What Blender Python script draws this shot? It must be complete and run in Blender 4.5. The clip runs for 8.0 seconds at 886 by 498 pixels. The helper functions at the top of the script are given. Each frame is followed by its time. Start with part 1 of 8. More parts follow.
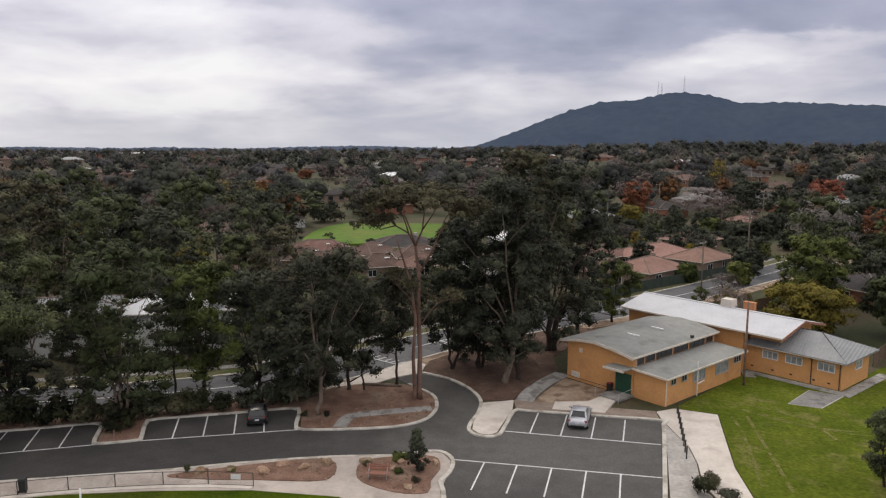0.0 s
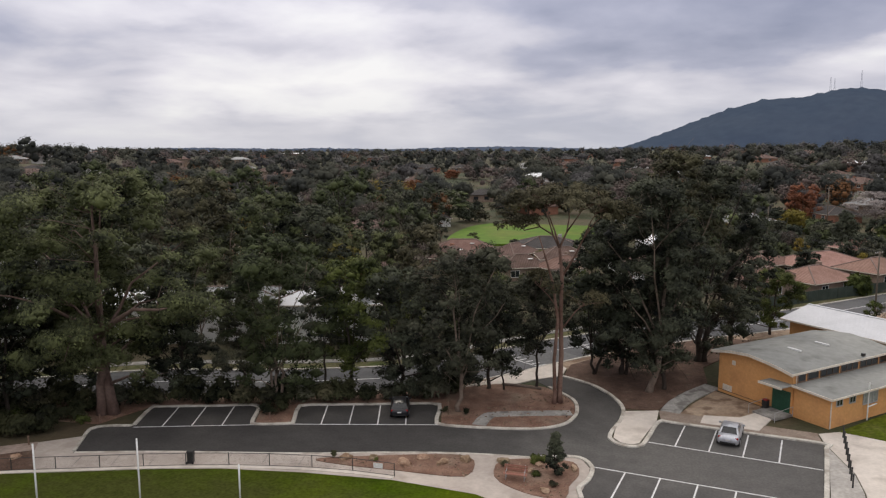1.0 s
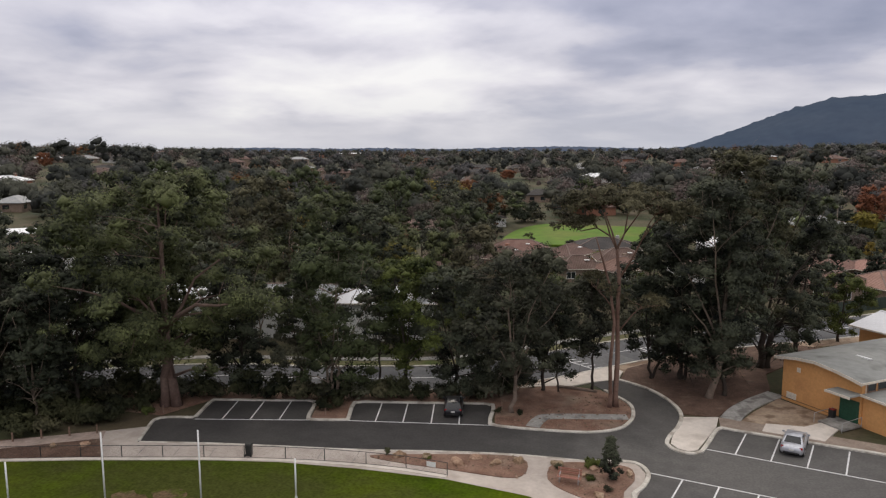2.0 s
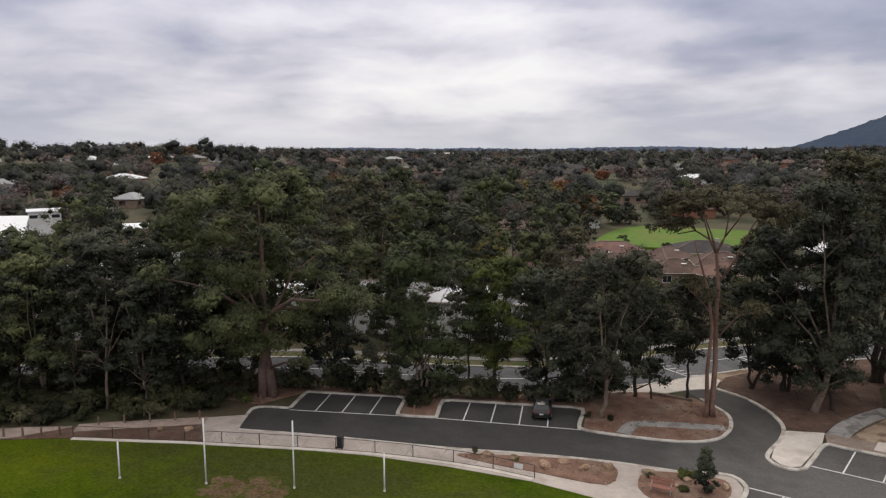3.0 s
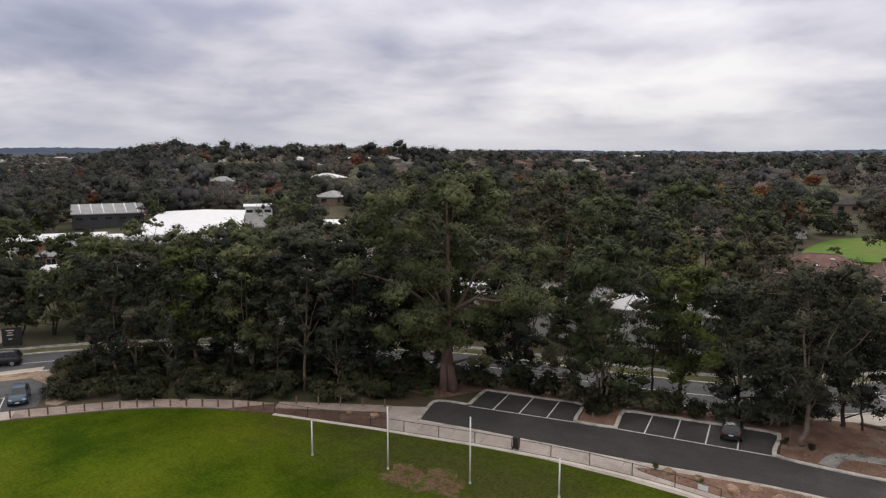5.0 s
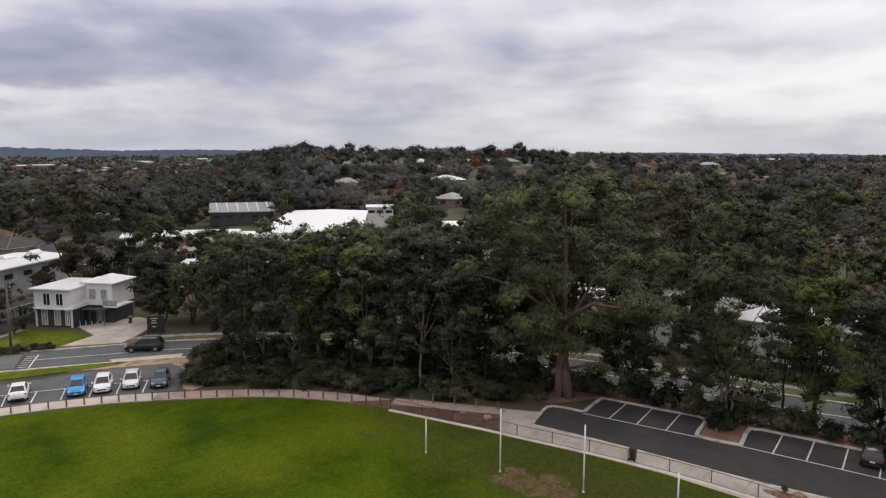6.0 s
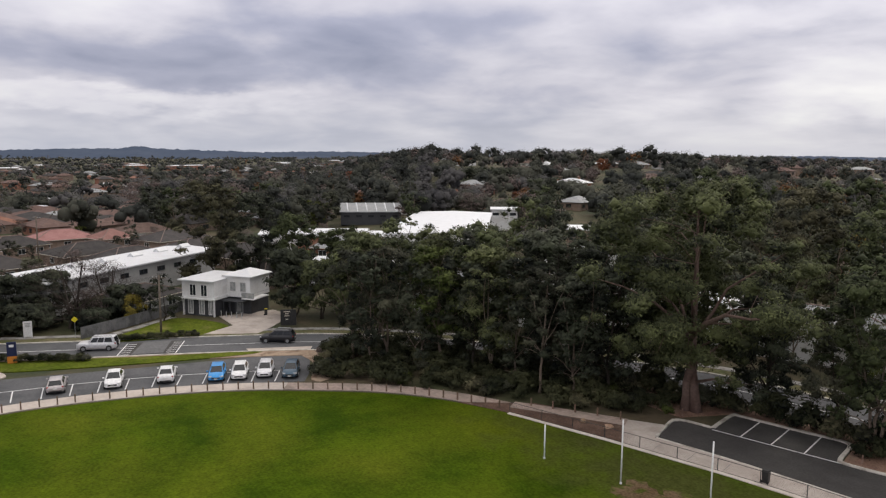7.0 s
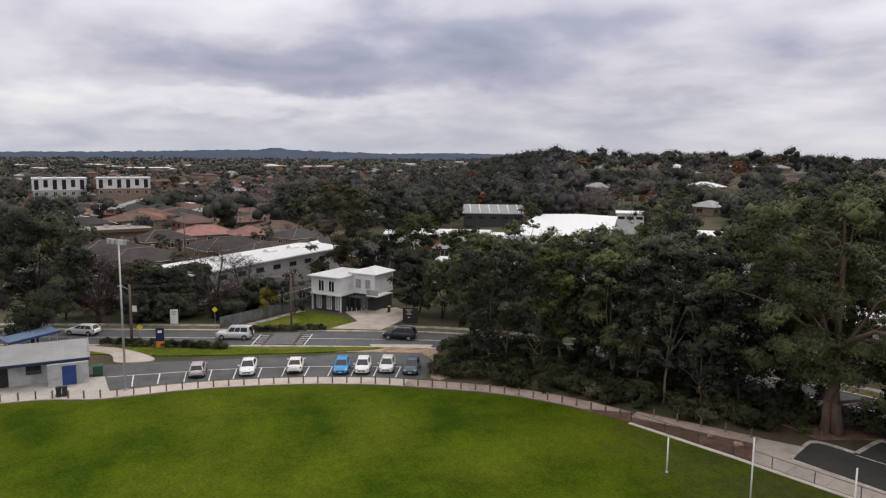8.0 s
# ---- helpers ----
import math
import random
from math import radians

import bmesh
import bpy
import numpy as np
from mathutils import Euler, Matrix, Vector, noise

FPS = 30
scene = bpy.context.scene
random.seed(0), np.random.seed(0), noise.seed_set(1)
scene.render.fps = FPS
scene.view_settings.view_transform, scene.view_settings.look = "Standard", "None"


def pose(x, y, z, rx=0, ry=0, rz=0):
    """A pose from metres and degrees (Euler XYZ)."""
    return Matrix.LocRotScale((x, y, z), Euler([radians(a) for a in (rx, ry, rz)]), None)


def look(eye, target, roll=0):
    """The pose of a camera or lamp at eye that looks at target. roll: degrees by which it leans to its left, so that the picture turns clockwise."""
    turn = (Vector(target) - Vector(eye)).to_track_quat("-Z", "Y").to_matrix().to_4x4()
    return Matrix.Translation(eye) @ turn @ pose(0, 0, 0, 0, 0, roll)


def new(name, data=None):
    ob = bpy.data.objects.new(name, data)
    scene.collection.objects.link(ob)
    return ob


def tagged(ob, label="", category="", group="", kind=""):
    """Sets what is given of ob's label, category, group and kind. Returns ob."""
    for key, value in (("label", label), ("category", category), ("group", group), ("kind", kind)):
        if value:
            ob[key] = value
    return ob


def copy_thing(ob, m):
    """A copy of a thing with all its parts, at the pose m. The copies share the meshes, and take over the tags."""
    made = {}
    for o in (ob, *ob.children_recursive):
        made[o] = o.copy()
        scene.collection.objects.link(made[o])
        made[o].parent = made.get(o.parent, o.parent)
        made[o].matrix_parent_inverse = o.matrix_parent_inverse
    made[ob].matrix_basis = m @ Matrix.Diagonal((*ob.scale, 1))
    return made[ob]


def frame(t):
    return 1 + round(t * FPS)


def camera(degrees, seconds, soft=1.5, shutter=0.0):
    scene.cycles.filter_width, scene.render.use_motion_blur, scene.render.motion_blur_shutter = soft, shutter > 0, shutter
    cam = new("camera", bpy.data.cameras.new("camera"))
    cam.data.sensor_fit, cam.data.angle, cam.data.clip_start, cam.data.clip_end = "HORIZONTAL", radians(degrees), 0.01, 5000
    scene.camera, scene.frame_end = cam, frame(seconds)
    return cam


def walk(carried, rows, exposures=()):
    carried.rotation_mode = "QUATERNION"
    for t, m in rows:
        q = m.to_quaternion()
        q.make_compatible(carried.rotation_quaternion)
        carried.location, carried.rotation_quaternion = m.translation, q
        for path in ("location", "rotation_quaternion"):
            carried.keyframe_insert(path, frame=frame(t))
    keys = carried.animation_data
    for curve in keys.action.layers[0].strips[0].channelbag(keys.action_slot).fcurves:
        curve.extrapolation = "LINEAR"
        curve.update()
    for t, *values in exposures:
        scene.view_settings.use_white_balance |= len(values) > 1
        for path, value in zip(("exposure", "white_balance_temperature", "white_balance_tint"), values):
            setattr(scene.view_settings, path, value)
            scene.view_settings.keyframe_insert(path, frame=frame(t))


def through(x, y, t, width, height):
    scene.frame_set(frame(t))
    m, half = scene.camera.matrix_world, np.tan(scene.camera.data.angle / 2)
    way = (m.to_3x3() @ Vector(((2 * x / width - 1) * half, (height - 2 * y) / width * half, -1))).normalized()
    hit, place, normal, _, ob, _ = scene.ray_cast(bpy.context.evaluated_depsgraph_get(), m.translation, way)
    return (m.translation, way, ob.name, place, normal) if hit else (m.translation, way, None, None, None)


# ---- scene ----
# The drone hovers in one place, 25 m above the car park, and pans to its left.
cam = camera(62.8, 8.0, soft=1.25)
EYE = 25.0
ROWS = [
    (0.0, 0.0, -8.13, 0.018),
    (0.5, 5.03, -8.087, -0.021),
    (1.0, 11.392, -8.076, -0.053),
    (1.2, 13.88, -8.078, -0.058),
    (2.3, 17.02, -8.075, -0.065),
    (2.5, 18.804, -8.074, -0.066),
    (3.0, 23.031, -8.073, -0.07),
    (3.5, 27.074, -8.0, 0.0),
    (4.0, 30.201, -7.971, 0.086),
    (4.2, 31.55, -7.962, 0.09),
    (5.3, 40.2, -7.88, 0.095),
    (5.5, 42.053, -7.855, 0.096),
    (6.0, 46.931, -7.742, 0.157),
    (6.5, 51.85, -7.653, 0.184),
    (7.0, 56.756, -7.594, 0.357),
    (7.5, 61.671, -7.542, 0.453),
    (8.0, 66.436, -7.521, 0.514),
]
walk(cam, [(t, pose(0, 0, EYE, 90 + pitch, -roll, yaw)) for t, yaw, pitch, roll in ROWS])

# ---- world and sun ----
SUN_AZ, SUN_EL = 25.0, 42.0          # degrees to the left of +y, degrees above the horizon


CLOUD_BANKS = ((21, 4.6, 12, 2.6, 0.15), (14, 8.6, 14, 1.4, 0.07), (25, 9.5, 10, 1.2, 0.06), (-20, 9.6, 20, 2.6, -0.14), (-8, 6.6, 9, 1.0, -0.06), (-24, 6.6, 7, 0.9, 0.10), (2, 1.8, 12, 1.6, -0.05),
               (40, 9.0, 12, 1.5, 0.06), (43, 5.0, 12, 2.0, 0.06), (75, 6.4, 17, 1.9, -0.09), (60, 8.6, 10, 1.2, -0.03), (86, 10.5, 12, 2.0, 0.05), (82, 3.4, 15, 0.8, 0.10), (94, 2.2, 4, 0.9, 0.10),
               (50, 3.2, 12, 1.5, -0.02), (34, 1.8, 18, 1.0, -0.03), (58, 12, 20, 1.6, 0.06))


def build_world():
    world = bpy.data.worlds.new("overcast_sky")
    scene.world = world
    world.use_nodes = True
    nt = world.node_tree
    nt.nodes.clear()
    N, Lk = nt.nodes.new, nt.links.new
    out, mix = N("ShaderNodeOutputWorld"), N("ShaderNodeMixShader")
    sky, bg_sky, bg_cloud = N("ShaderNodeTexSky"), N("ShaderNodeBackground"), N("ShaderNodeBackground")
    sky.sky_type, sky.sun_disc = "NISHITA", False
    sky.sun_elevation, sky.sun_rotation = radians(SUN_EL), radians(-SUN_AZ)
    bg_sky.inputs["Strength"].default_value = 0.1
    Lk(sky.outputs[0], bg_sky.inputs["Color"])

    def math_node(op, a, b=None, clamp=False):
        n = N("ShaderNodeMath")
        n.operation, n.use_clamp = op, clamp
        for i, v in enumerate((a, b)):
            if v is None:
                continue
            if isinstance(v, (int, float)):
                n.inputs[i].default_value = v
            else:
                Lk(v, n.inputs[i])
        return n.outputs[0]

    tc, sep = N("ShaderNodeTexCoord"), N("ShaderNodeSeparateXYZ")
    Lk(tc.outputs["Generated"], sep.inputs[0])
    x, y, z = sep.outputs
    # The cloud deck as a flat layer seen from below.
    h = math_node("ADD", math_node("MAXIMUM", z, 0.0), 0.22)
    flat = N("ShaderNodeCombineXYZ")
    Lk(math_node("DIVIDE", x, h), flat.inputs[0])
    Lk(math_node("DIVIDE", y, h), flat.inputs[1])
    flat.inputs[2].default_value = 3.7

    def noise_of(scale, detail, rough, warp=0.0):
        n = N("ShaderNodeTexNoise")
        n.inputs["Scale"].default_value, n.inputs["Detail"].default_value = scale, detail
        n.inputs["Roughness"].default_value, n.inputs["Distortion"].default_value = rough, warp
        Lk(flat.outputs[0], n.inputs["Vector"])
        return n.outputs["Fac"]

    big, fine = noise_of(0.62, 2.0, 0.45, 0.15), noise_of(1.9, 7.0, 0.48, 0.3)
    puffs = noise_of(4.5, 5.0, 0.5, 0.2)
    body = math_node("ADD", math_node("MULTIPLY", big, 0.48), math_node("MULTIPLY", fine, 0.42))
    body = math_node("ADD", body, math_node("MULTIPLY", puffs, 0.10))
    # Broad banks of thicker and thinner cloud with torn edges: azimuth, elevation, their spreads in degrees, and how much lighter.
    az = math_node("MULTIPLY", math_node("ARCTAN2", math_node("MULTIPLY", x, -1.0), y), 180 / math.pi)
    el = math_node("MULTIPLY", math_node("ARCSINE", z), 180 / math.pi)
    tear_a, tear_e = noise_of(1.3, 6.0, 0.52, 0.2), noise_of(2.2, 6.0, 0.55, 0.2)
    az_t = math_node("ADD", az, math_node("MULTIPLY", math_node("SUBTRACT", tear_a, 0.5), 22.0))
    el_t = math_node("ADD", el, math_node("MULTIPLY", math_node("SUBTRACT", tear_e, 0.5), 5.0))
    for a0, e0, wa, we, lift in CLOUD_BANKS:
        da = math_node("DIVIDE", math_node("SUBTRACT", az_t, a0), wa)
        de = math_node("DIVIDE", math_node("SUBTRACT", el_t, e0), we)
        q = math_node("ADD", math_node("MULTIPLY", da, da), math_node("MULTIPLY", de, de))
        q = math_node("MULTIPLY", q, q)
        body = math_node("ADD", body, math_node("MULTIPLY", math_node("EXPONENT", math_node("MULTIPLY", q, -0.8)), lift))
    ramp = N("ShaderNodeValToRGB")
    cr = ramp.color_ramp
    cr.elements[0].position, cr.elements[0].color = 0.27, (0.22, 0.24, 0.345, 1)
    cr.elements[1].position, cr.elements[1].color = 0.69, (0.93, 0.91, 0.915, 1)
    for pos, col in ((0.425, (0.43, 0.435, 0.545, 1)), (0.50, (0.60, 0.585, 0.665, 1)), (0.575, (0.745, 0.72, 0.785, 1))):
        e = cr.elements.new(pos)
        e.color = col
    Lk(body, ramp.inputs[0])
    # Pale blue-grey air close to the horizon.
    low = N("ShaderNodeMapRange")
    Lk(el, low.inputs[0])
    for i, v in ((1, 0.0), (2, 4.5), (3, 0.62), (4, 0.0)):
        low.inputs[i].default_value = v
    air = N("ShaderNodeMix")
    air.data_type = "RGBA"
    Lk(low.outputs[0], air.inputs[0])
    Lk(ramp.outputs[0], air.inputs[6])
    air.inputs[7].default_value = (0.555, 0.59, 0.67, 1)
    # Overcast sky: the zenith gives more light than the horizon.
    rise = N("ShaderNodeMapRange")
    Lk(z, rise.inputs[0])
    for i, v in ((1, 0.12), (2, 0.9), (3, 1.0), (4, 2.1)):
        rise.inputs[i].default_value = v
    high = N("ShaderNodeMapRange")
    Lk(z, high.inputs[0])
    for i, v in ((1, 0.22), (2, 0.6), (3, 0.0), (4, 0.85)):
        high.inputs[i].default_value = v
    veil = N("ShaderNodeMix")
    veil.data_type = "RGBA"
    Lk(high.outputs[0], veil.inputs[0])
    Lk(air.outputs[2], veil.inputs[6])
    veil.inputs[7].default_value = (0.70, 0.665, 0.635, 1)
    Lk(veil.outputs[2], bg_cloud.inputs["Color"])
    Lk(rise.outputs[0], bg_cloud.inputs["Strength"])
    mix.inputs[0].default_value = 0.93
    Lk(bg_sky.outputs[0], mix.inputs[1])
    Lk(bg_cloud.outputs[0], mix.inputs[2])
    Lk(mix.outputs[0], out.inputs[0])


build_world()
sun = new("sun", bpy.data.lights.new("sun", "SUN"))
sun.data.energy, sun.data.angle, sun.data.color = 1.1, radians(18), (1.0, 0.90, 0.78)
sun.matrix_world = look((0, 0, 0), (math.sin(radians(SUN_AZ)) * math.cos(radians(SUN_EL)),
                                    -math.cos(radians(SUN_AZ)) * math.cos(radians(SUN_EL)), -math.sin(radians(SUN_EL))))
scene.view_settings.exposure = 0.0

# ---- materials ----
def mat(name, col, col2=None, scale=1.0, rough=0.85, bump=0.0, bump_scale=None, fine=8.0, metal=0.0, vary=0.0, islands=False,
        glow=None, spec=0.3, stain=None, stain_scale=0.15, stain_cut=(0.5, 0.62), grain=0.2, wear=None, mottle=0.0):
    """A surface with two scales of variation. vary: spread of brightness from object to object (or island to island)."""
    m = bpy.data.materials.new(name)
    m.use_nodes = True
    nt = m.node_tree
    bsdf = nt.nodes["Principled BSDF"]
    N, Lk = nt.nodes.new, nt.links.new
    geo = N("ShaderNodeNewGeometry")
    col2 = col2 or tuple(c * 0.8 for c in col)

    def noise_at(s, detail=4.0):
        n = N("ShaderNodeTexNoise")
        n.inputs["Scale"].default_value, n.inputs["Detail"].default_value = s, detail
        Lk(geo.outputs["Position"], n.inputs["Vector"])
        return n.outputs["Fac"]

    def mixed(fac, a, b):
        n = N("ShaderNodeMix")
        n.data_type = "RGBA"
        for sock, v in ((n.inputs[0], fac), (n.inputs[6], a), (n.inputs[7], b)):
            if isinstance(v, tuple):
                sock.default_value = (*v, 1)
            elif isinstance(v, (int, float)):
                sock.default_value = v
            else:
                Lk(v, sock)
        return n.outputs[2]

    def ranged(v, a, b, c=0.0, d=1.0):
        n = N("ShaderNodeMapRange")
        Lk(v, n.inputs[0])
        for i, q in enumerate((a, b, c, d)):
            n.inputs[i + 1].default_value = q
        return n.outputs[0]

    c = mixed(ranged(noise_at(scale), 0.35, 0.65), col, col2)
    if stain:
        c = mixed(ranged(noise_at(stain_scale, 5.0), *stain_cut), c, stain)
    if wear:
        # trodden ground: drier towards one spot (x, y, half sizes), broken up by the same stains
        wx, wy, rx, ry, wc = wear
        mp, ln = N("ShaderNodeMapping"), N("ShaderNodeVectorMath")
        Lk(geo.outputs["Position"], mp.inputs["Vector"])
        mp.inputs["Location"].default_value, mp.inputs["Scale"].default_value = (-wx / rx, -wy / ry, 0), (1 / rx, 1 / ry, 0)
        ln.operation = "LENGTH"
        Lk(mp.outputs[0], ln.inputs[0])
        ad = N("ShaderNodeMath")
        ad.operation = "MULTIPLY_ADD"
        Lk(noise_at(0.4, 6.0), ad.inputs[0])
        ad.inputs[1].default_value = 1.4
        Lk(ln.outputs["Value"], ad.inputs[2])
        c = mixed(ranged(ad.outputs[0], 1.75, 0.9), c, wc)
    if mottle:
        hm = N("ShaderNodeHueSaturation")
        Lk(c, hm.inputs["Color"])
        Lk(ranged(noise_at(1.1, 5.0), 0.3, 0.7, 1 - mottle, 1 + mottle), hm.inputs["Value"])
        c = hm.outputs[0]
    f = noise_at(scale * fine, 3.0)
    mul = N("ShaderNodeHueSaturation")
    Lk(c, mul.inputs["Color"])
    Lk(ranged(f, 0.25, 0.75, 1 - grain, 1 + grain), mul.inputs["Value"])
    c = mul.outputs[0]
    if vary:
        if islands:
            src = geo.outputs["Random Per Island"]
        else:
            src = N("ShaderNodeObjectInfo").outputs["Random"]
        hv = N("ShaderNodeHueSaturation")
        Lk(c, hv.inputs["Color"])
        Lk(ranged(src, 0, 1, 1 - vary, 1 + vary), hv.inputs["Value"])
        Lk(ranged(src, 0, 1, 0.5 + vary * 0.05, 0.5 - vary * 0.05), hv.inputs["Hue"])
        c = hv.outputs[0]
    Lk(c, bsdf.inputs["Base Color"])
    bsdf.inputs["Roughness"].default_value, bsdf.inputs["Metallic"].default_value = rough, metal
    bsdf.inputs["Specular IOR Level"].default_value = spec
    if bump:
        b = N("ShaderNodeBump")
        b.inputs["Strength"].default_value, b.inputs["Distance"].default_value = 1.0, bump
        Lk(noise_at(bump_scale or scale * fine * 2, 4.0), b.inputs["Height"])
        Lk(b.outputs[0], bsdf.inputs["Normal"])
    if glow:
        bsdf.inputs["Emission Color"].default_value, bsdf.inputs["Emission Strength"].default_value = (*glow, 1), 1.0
    return m


def leaf_mat(name, dark, light, through=0.08, speckle=0.5, spec=0.1, patch_scale=0.33):
    """Foliage: every leaf its own tone, whole trees differ a little, light comes through the blades."""
    m = bpy.data.materials.new(name)
    m.use_nodes = True
    nt = m.node_tree
    N, Lk = nt.nodes.new, nt.links.new
    bsdf, out = nt.nodes["Principled BSDF"], nt.nodes["Material Output"]
    geo, info = N("ShaderNodeNewGeometry"), N("ShaderNodeObjectInfo")
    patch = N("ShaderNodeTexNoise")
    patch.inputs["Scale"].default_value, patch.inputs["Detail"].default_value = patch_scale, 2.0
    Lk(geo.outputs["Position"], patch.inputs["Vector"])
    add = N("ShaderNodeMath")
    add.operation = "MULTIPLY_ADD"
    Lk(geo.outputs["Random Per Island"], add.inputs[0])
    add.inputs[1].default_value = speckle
    # Steep patch contrast: random tone that also mimics shaded depths of the crown.
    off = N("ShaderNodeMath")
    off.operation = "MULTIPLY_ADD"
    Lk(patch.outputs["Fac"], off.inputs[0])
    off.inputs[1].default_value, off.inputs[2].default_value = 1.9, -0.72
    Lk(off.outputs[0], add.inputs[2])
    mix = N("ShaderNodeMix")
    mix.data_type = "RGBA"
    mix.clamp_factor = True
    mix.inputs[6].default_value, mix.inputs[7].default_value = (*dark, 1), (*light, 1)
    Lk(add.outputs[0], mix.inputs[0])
    hv = N("ShaderNodeHueSaturation")
    rng = N("ShaderNodeMapRange")
    Lk(info.outputs["Random"], rng.inputs[0])
    rng.inputs[3].default_value, rng.inputs[4].default_value = 0.75, 1.3
    Lk(rng.outputs[0], hv.inputs["Value"])
    rng2 = N("ShaderNodeMapRange")
    Lk(info.outputs["Random"], rng2.inputs[0])
    rng2.inputs[3].default_value, rng2.inputs[4].default_value = 0.515, 0.485
    Lk(rng2.outputs[0], hv.inputs["Hue"])
    Lk(mix.outputs[2], hv.inputs["Color"])
    Lk(hv.outputs[0], bsdf.inputs["Base Color"])
    bsdf.inputs["Roughness"].default_value, bsdf.inputs["Specular IOR Level"].default_value = 0.75, spec
    tr, ms = N("ShaderNodeBsdfTranslucent"), N("ShaderNodeMixShader")
    Lk(hv.outputs[0], tr.inputs["Color"])
    ms.inputs[0].default_value = through
    Lk(bsdf.outputs[0], ms.inputs[1])
    Lk(tr.outputs[0], ms.inputs[2])
    Lk(ms.outputs[0], out.inputs["Surface"])
    return m


def striped(name, col, col2, pitch, angle, rough=0.6, bump=0.02, metal=0.0, spec=0.4, grain=0.2):
    """Sheet metal or tiles: even ribs across the slope, with weathering."""
    m = mat(name, col, col2, 0.5, rough, metal=metal, spec=spec, vary=0.12, grain=grain)
    nt = m.node_tree
    N, Lk = nt.nodes.new, nt.links.new
    geo, mp, wave, b = N("ShaderNodeNewGeometry"), N("ShaderNodeMapping"), N("ShaderNodeTexWave"), N("ShaderNodeBump")
    Lk(geo.outputs["Position"], mp.inputs["Vector"])
    mp.inputs["Rotation"].default_value = (0, 0, radians(-angle))
    wave.bands_direction = "X"
    wave.inputs["Scale"].default_value = 0.314 / pitch
    Lk(mp.outputs[0], wave.inputs["Vector"])
    b.inputs["Distance"].default_value = bump
    Lk(wave.outputs["Fac"], b.inputs["Height"])
    Lk(b.outputs[0], nt.nodes["Principled BSDF"].inputs["Normal"])
    return m


def glass_mat(name, tint=(0.02, 0.025, 0.03)):
    m = mat(name, tint, tint, 0.3, 0.08, spec=0.6)
    return m


ASPHALT = mat("fresh_asphalt", (0.046, 0.043, 0.042), (0.058, 0.055, 0.053), 0.4, 0.85, 0.004, 30, fine=14, mottle=0.08, wear=(10, 58, 24, 14, (0.108, 0.103, 0.098)))
STREET = mat("street_asphalt", (0.078, 0.080, 0.085), (0.10, 0.10, 0.105), 0.3, 0.85, 0.004, 30, fine=12, stain=(0.062, 0.064, 0.068), stain_scale=0.4, stain_cut=(0.52, 0.7))
PATCHWORK = mat("old_concrete", (0.26, 0.25, 0.235), (0.34, 0.33, 0.31), 0.7, 0.9, 0.004, stain=(0.17, 0.16, 0.15), stain_scale=0.8)
CONCRETE = mat("pale_concrete", (0.54, 0.488, 0.438), (0.61, 0.555, 0.50), 0.35, 0.9, 0.003, fine=10, grain=0.08, mottle=0.05, stain=(0.45, 0.40, 0.355), stain_scale=0.5, stain_cut=(0.5, 0.7))
PATH_CONCRETE = mat("trodden_path_concrete", (0.40, 0.348, 0.310), (0.47, 0.415, 0.372), 0.35, 0.9, 0.003, fine=10, grain=0.08, mottle=0.06, stain=(0.345, 0.298, 0.262), stain_scale=0.5, stain_cut=(0.5, 0.7))
PINK_PATH = mat("pinkish_path_concrete", (0.31, 0.24, 0.205), (0.375, 0.30, 0.26), 0.4, 0.9, 0.003, mottle=0.08, stain=(0.24, 0.195, 0.165), stain_scale=0.4)
KERB_MAT = mat("kerb_concrete", (0.47, 0.44, 0.39), (0.57, 0.54, 0.49), 0.9, 0.9, 0.003, stain=(0.33, 0.30, 0.26), stain_scale=0.7)
PAINT = mat("line_paint", (0.72, 0.72, 0.72), (0.6, 0.6, 0.6), 2.0, 0.7, stain=(0.30, 0.30, 0.31), stain_scale=2.5, stain_cut=(0.58, 0.75))
MULCH = mat("leaf_litter_mulch", (0.168, 0.094, 0.066), (0.225, 0.140, 0.104), 0.5, 0.95, 0.05, 9, fine=16, grain=0.35, mottle=0.2, stain=(0.225, 0.165, 0.125), stain_scale=0.35, stain_cut=(0.54, 0.72))
# A darker mulch: the shade of the trees is put into its colour.
SHADED_LITTER = mat("shaded_leaf_litter", (0.082, 0.048, 0.035), (0.125, 0.078, 0.057), 0.5, 0.95, 0.05, 9, fine=16, grain=0.4, mottle=0.2, stain=(0.15, 0.11, 0.08), stain_scale=0.6, stain_cut=(0.6, 0.76))
OLD_APRON = mat("worn_apron_concrete", (0.36, 0.34, 0.315), (0.43, 0.405, 0.375), 0.35, 0.9, 0.003, fine=10, stain=(0.34, 0.32, 0.295), stain_scale=0.4)
PLATFORM = mat("pale_asphalt", (0.105, 0.105, 0.108), (0.13, 0.13, 0.132), 0.4, 0.9, 0.004, 30)
PALE_BLOCK = mat("pale_painted_block", (0.41, 0.42, 0.42), (0.47, 0.48, 0.48), 0.5, 0.8, grain=0.08, stain=(0.34, 0.34, 0.335), stain_scale=0.6)
DARK_SLAB = mat("weathered_dark_slab", (0.17, 0.165, 0.16), (0.22, 0.215, 0.21), 0.6, 0.9, 0.004, stain=(0.13, 0.125, 0.12), stain_scale=0.8)
DIRT = mat("dry_bare_ground", (0.26, 0.19, 0.135), (0.35, 0.27, 0.20), 0.4, 0.95, 0.03, 8, fine=12, stain=(0.17, 0.115, 0.08), stain_scale=0.5)
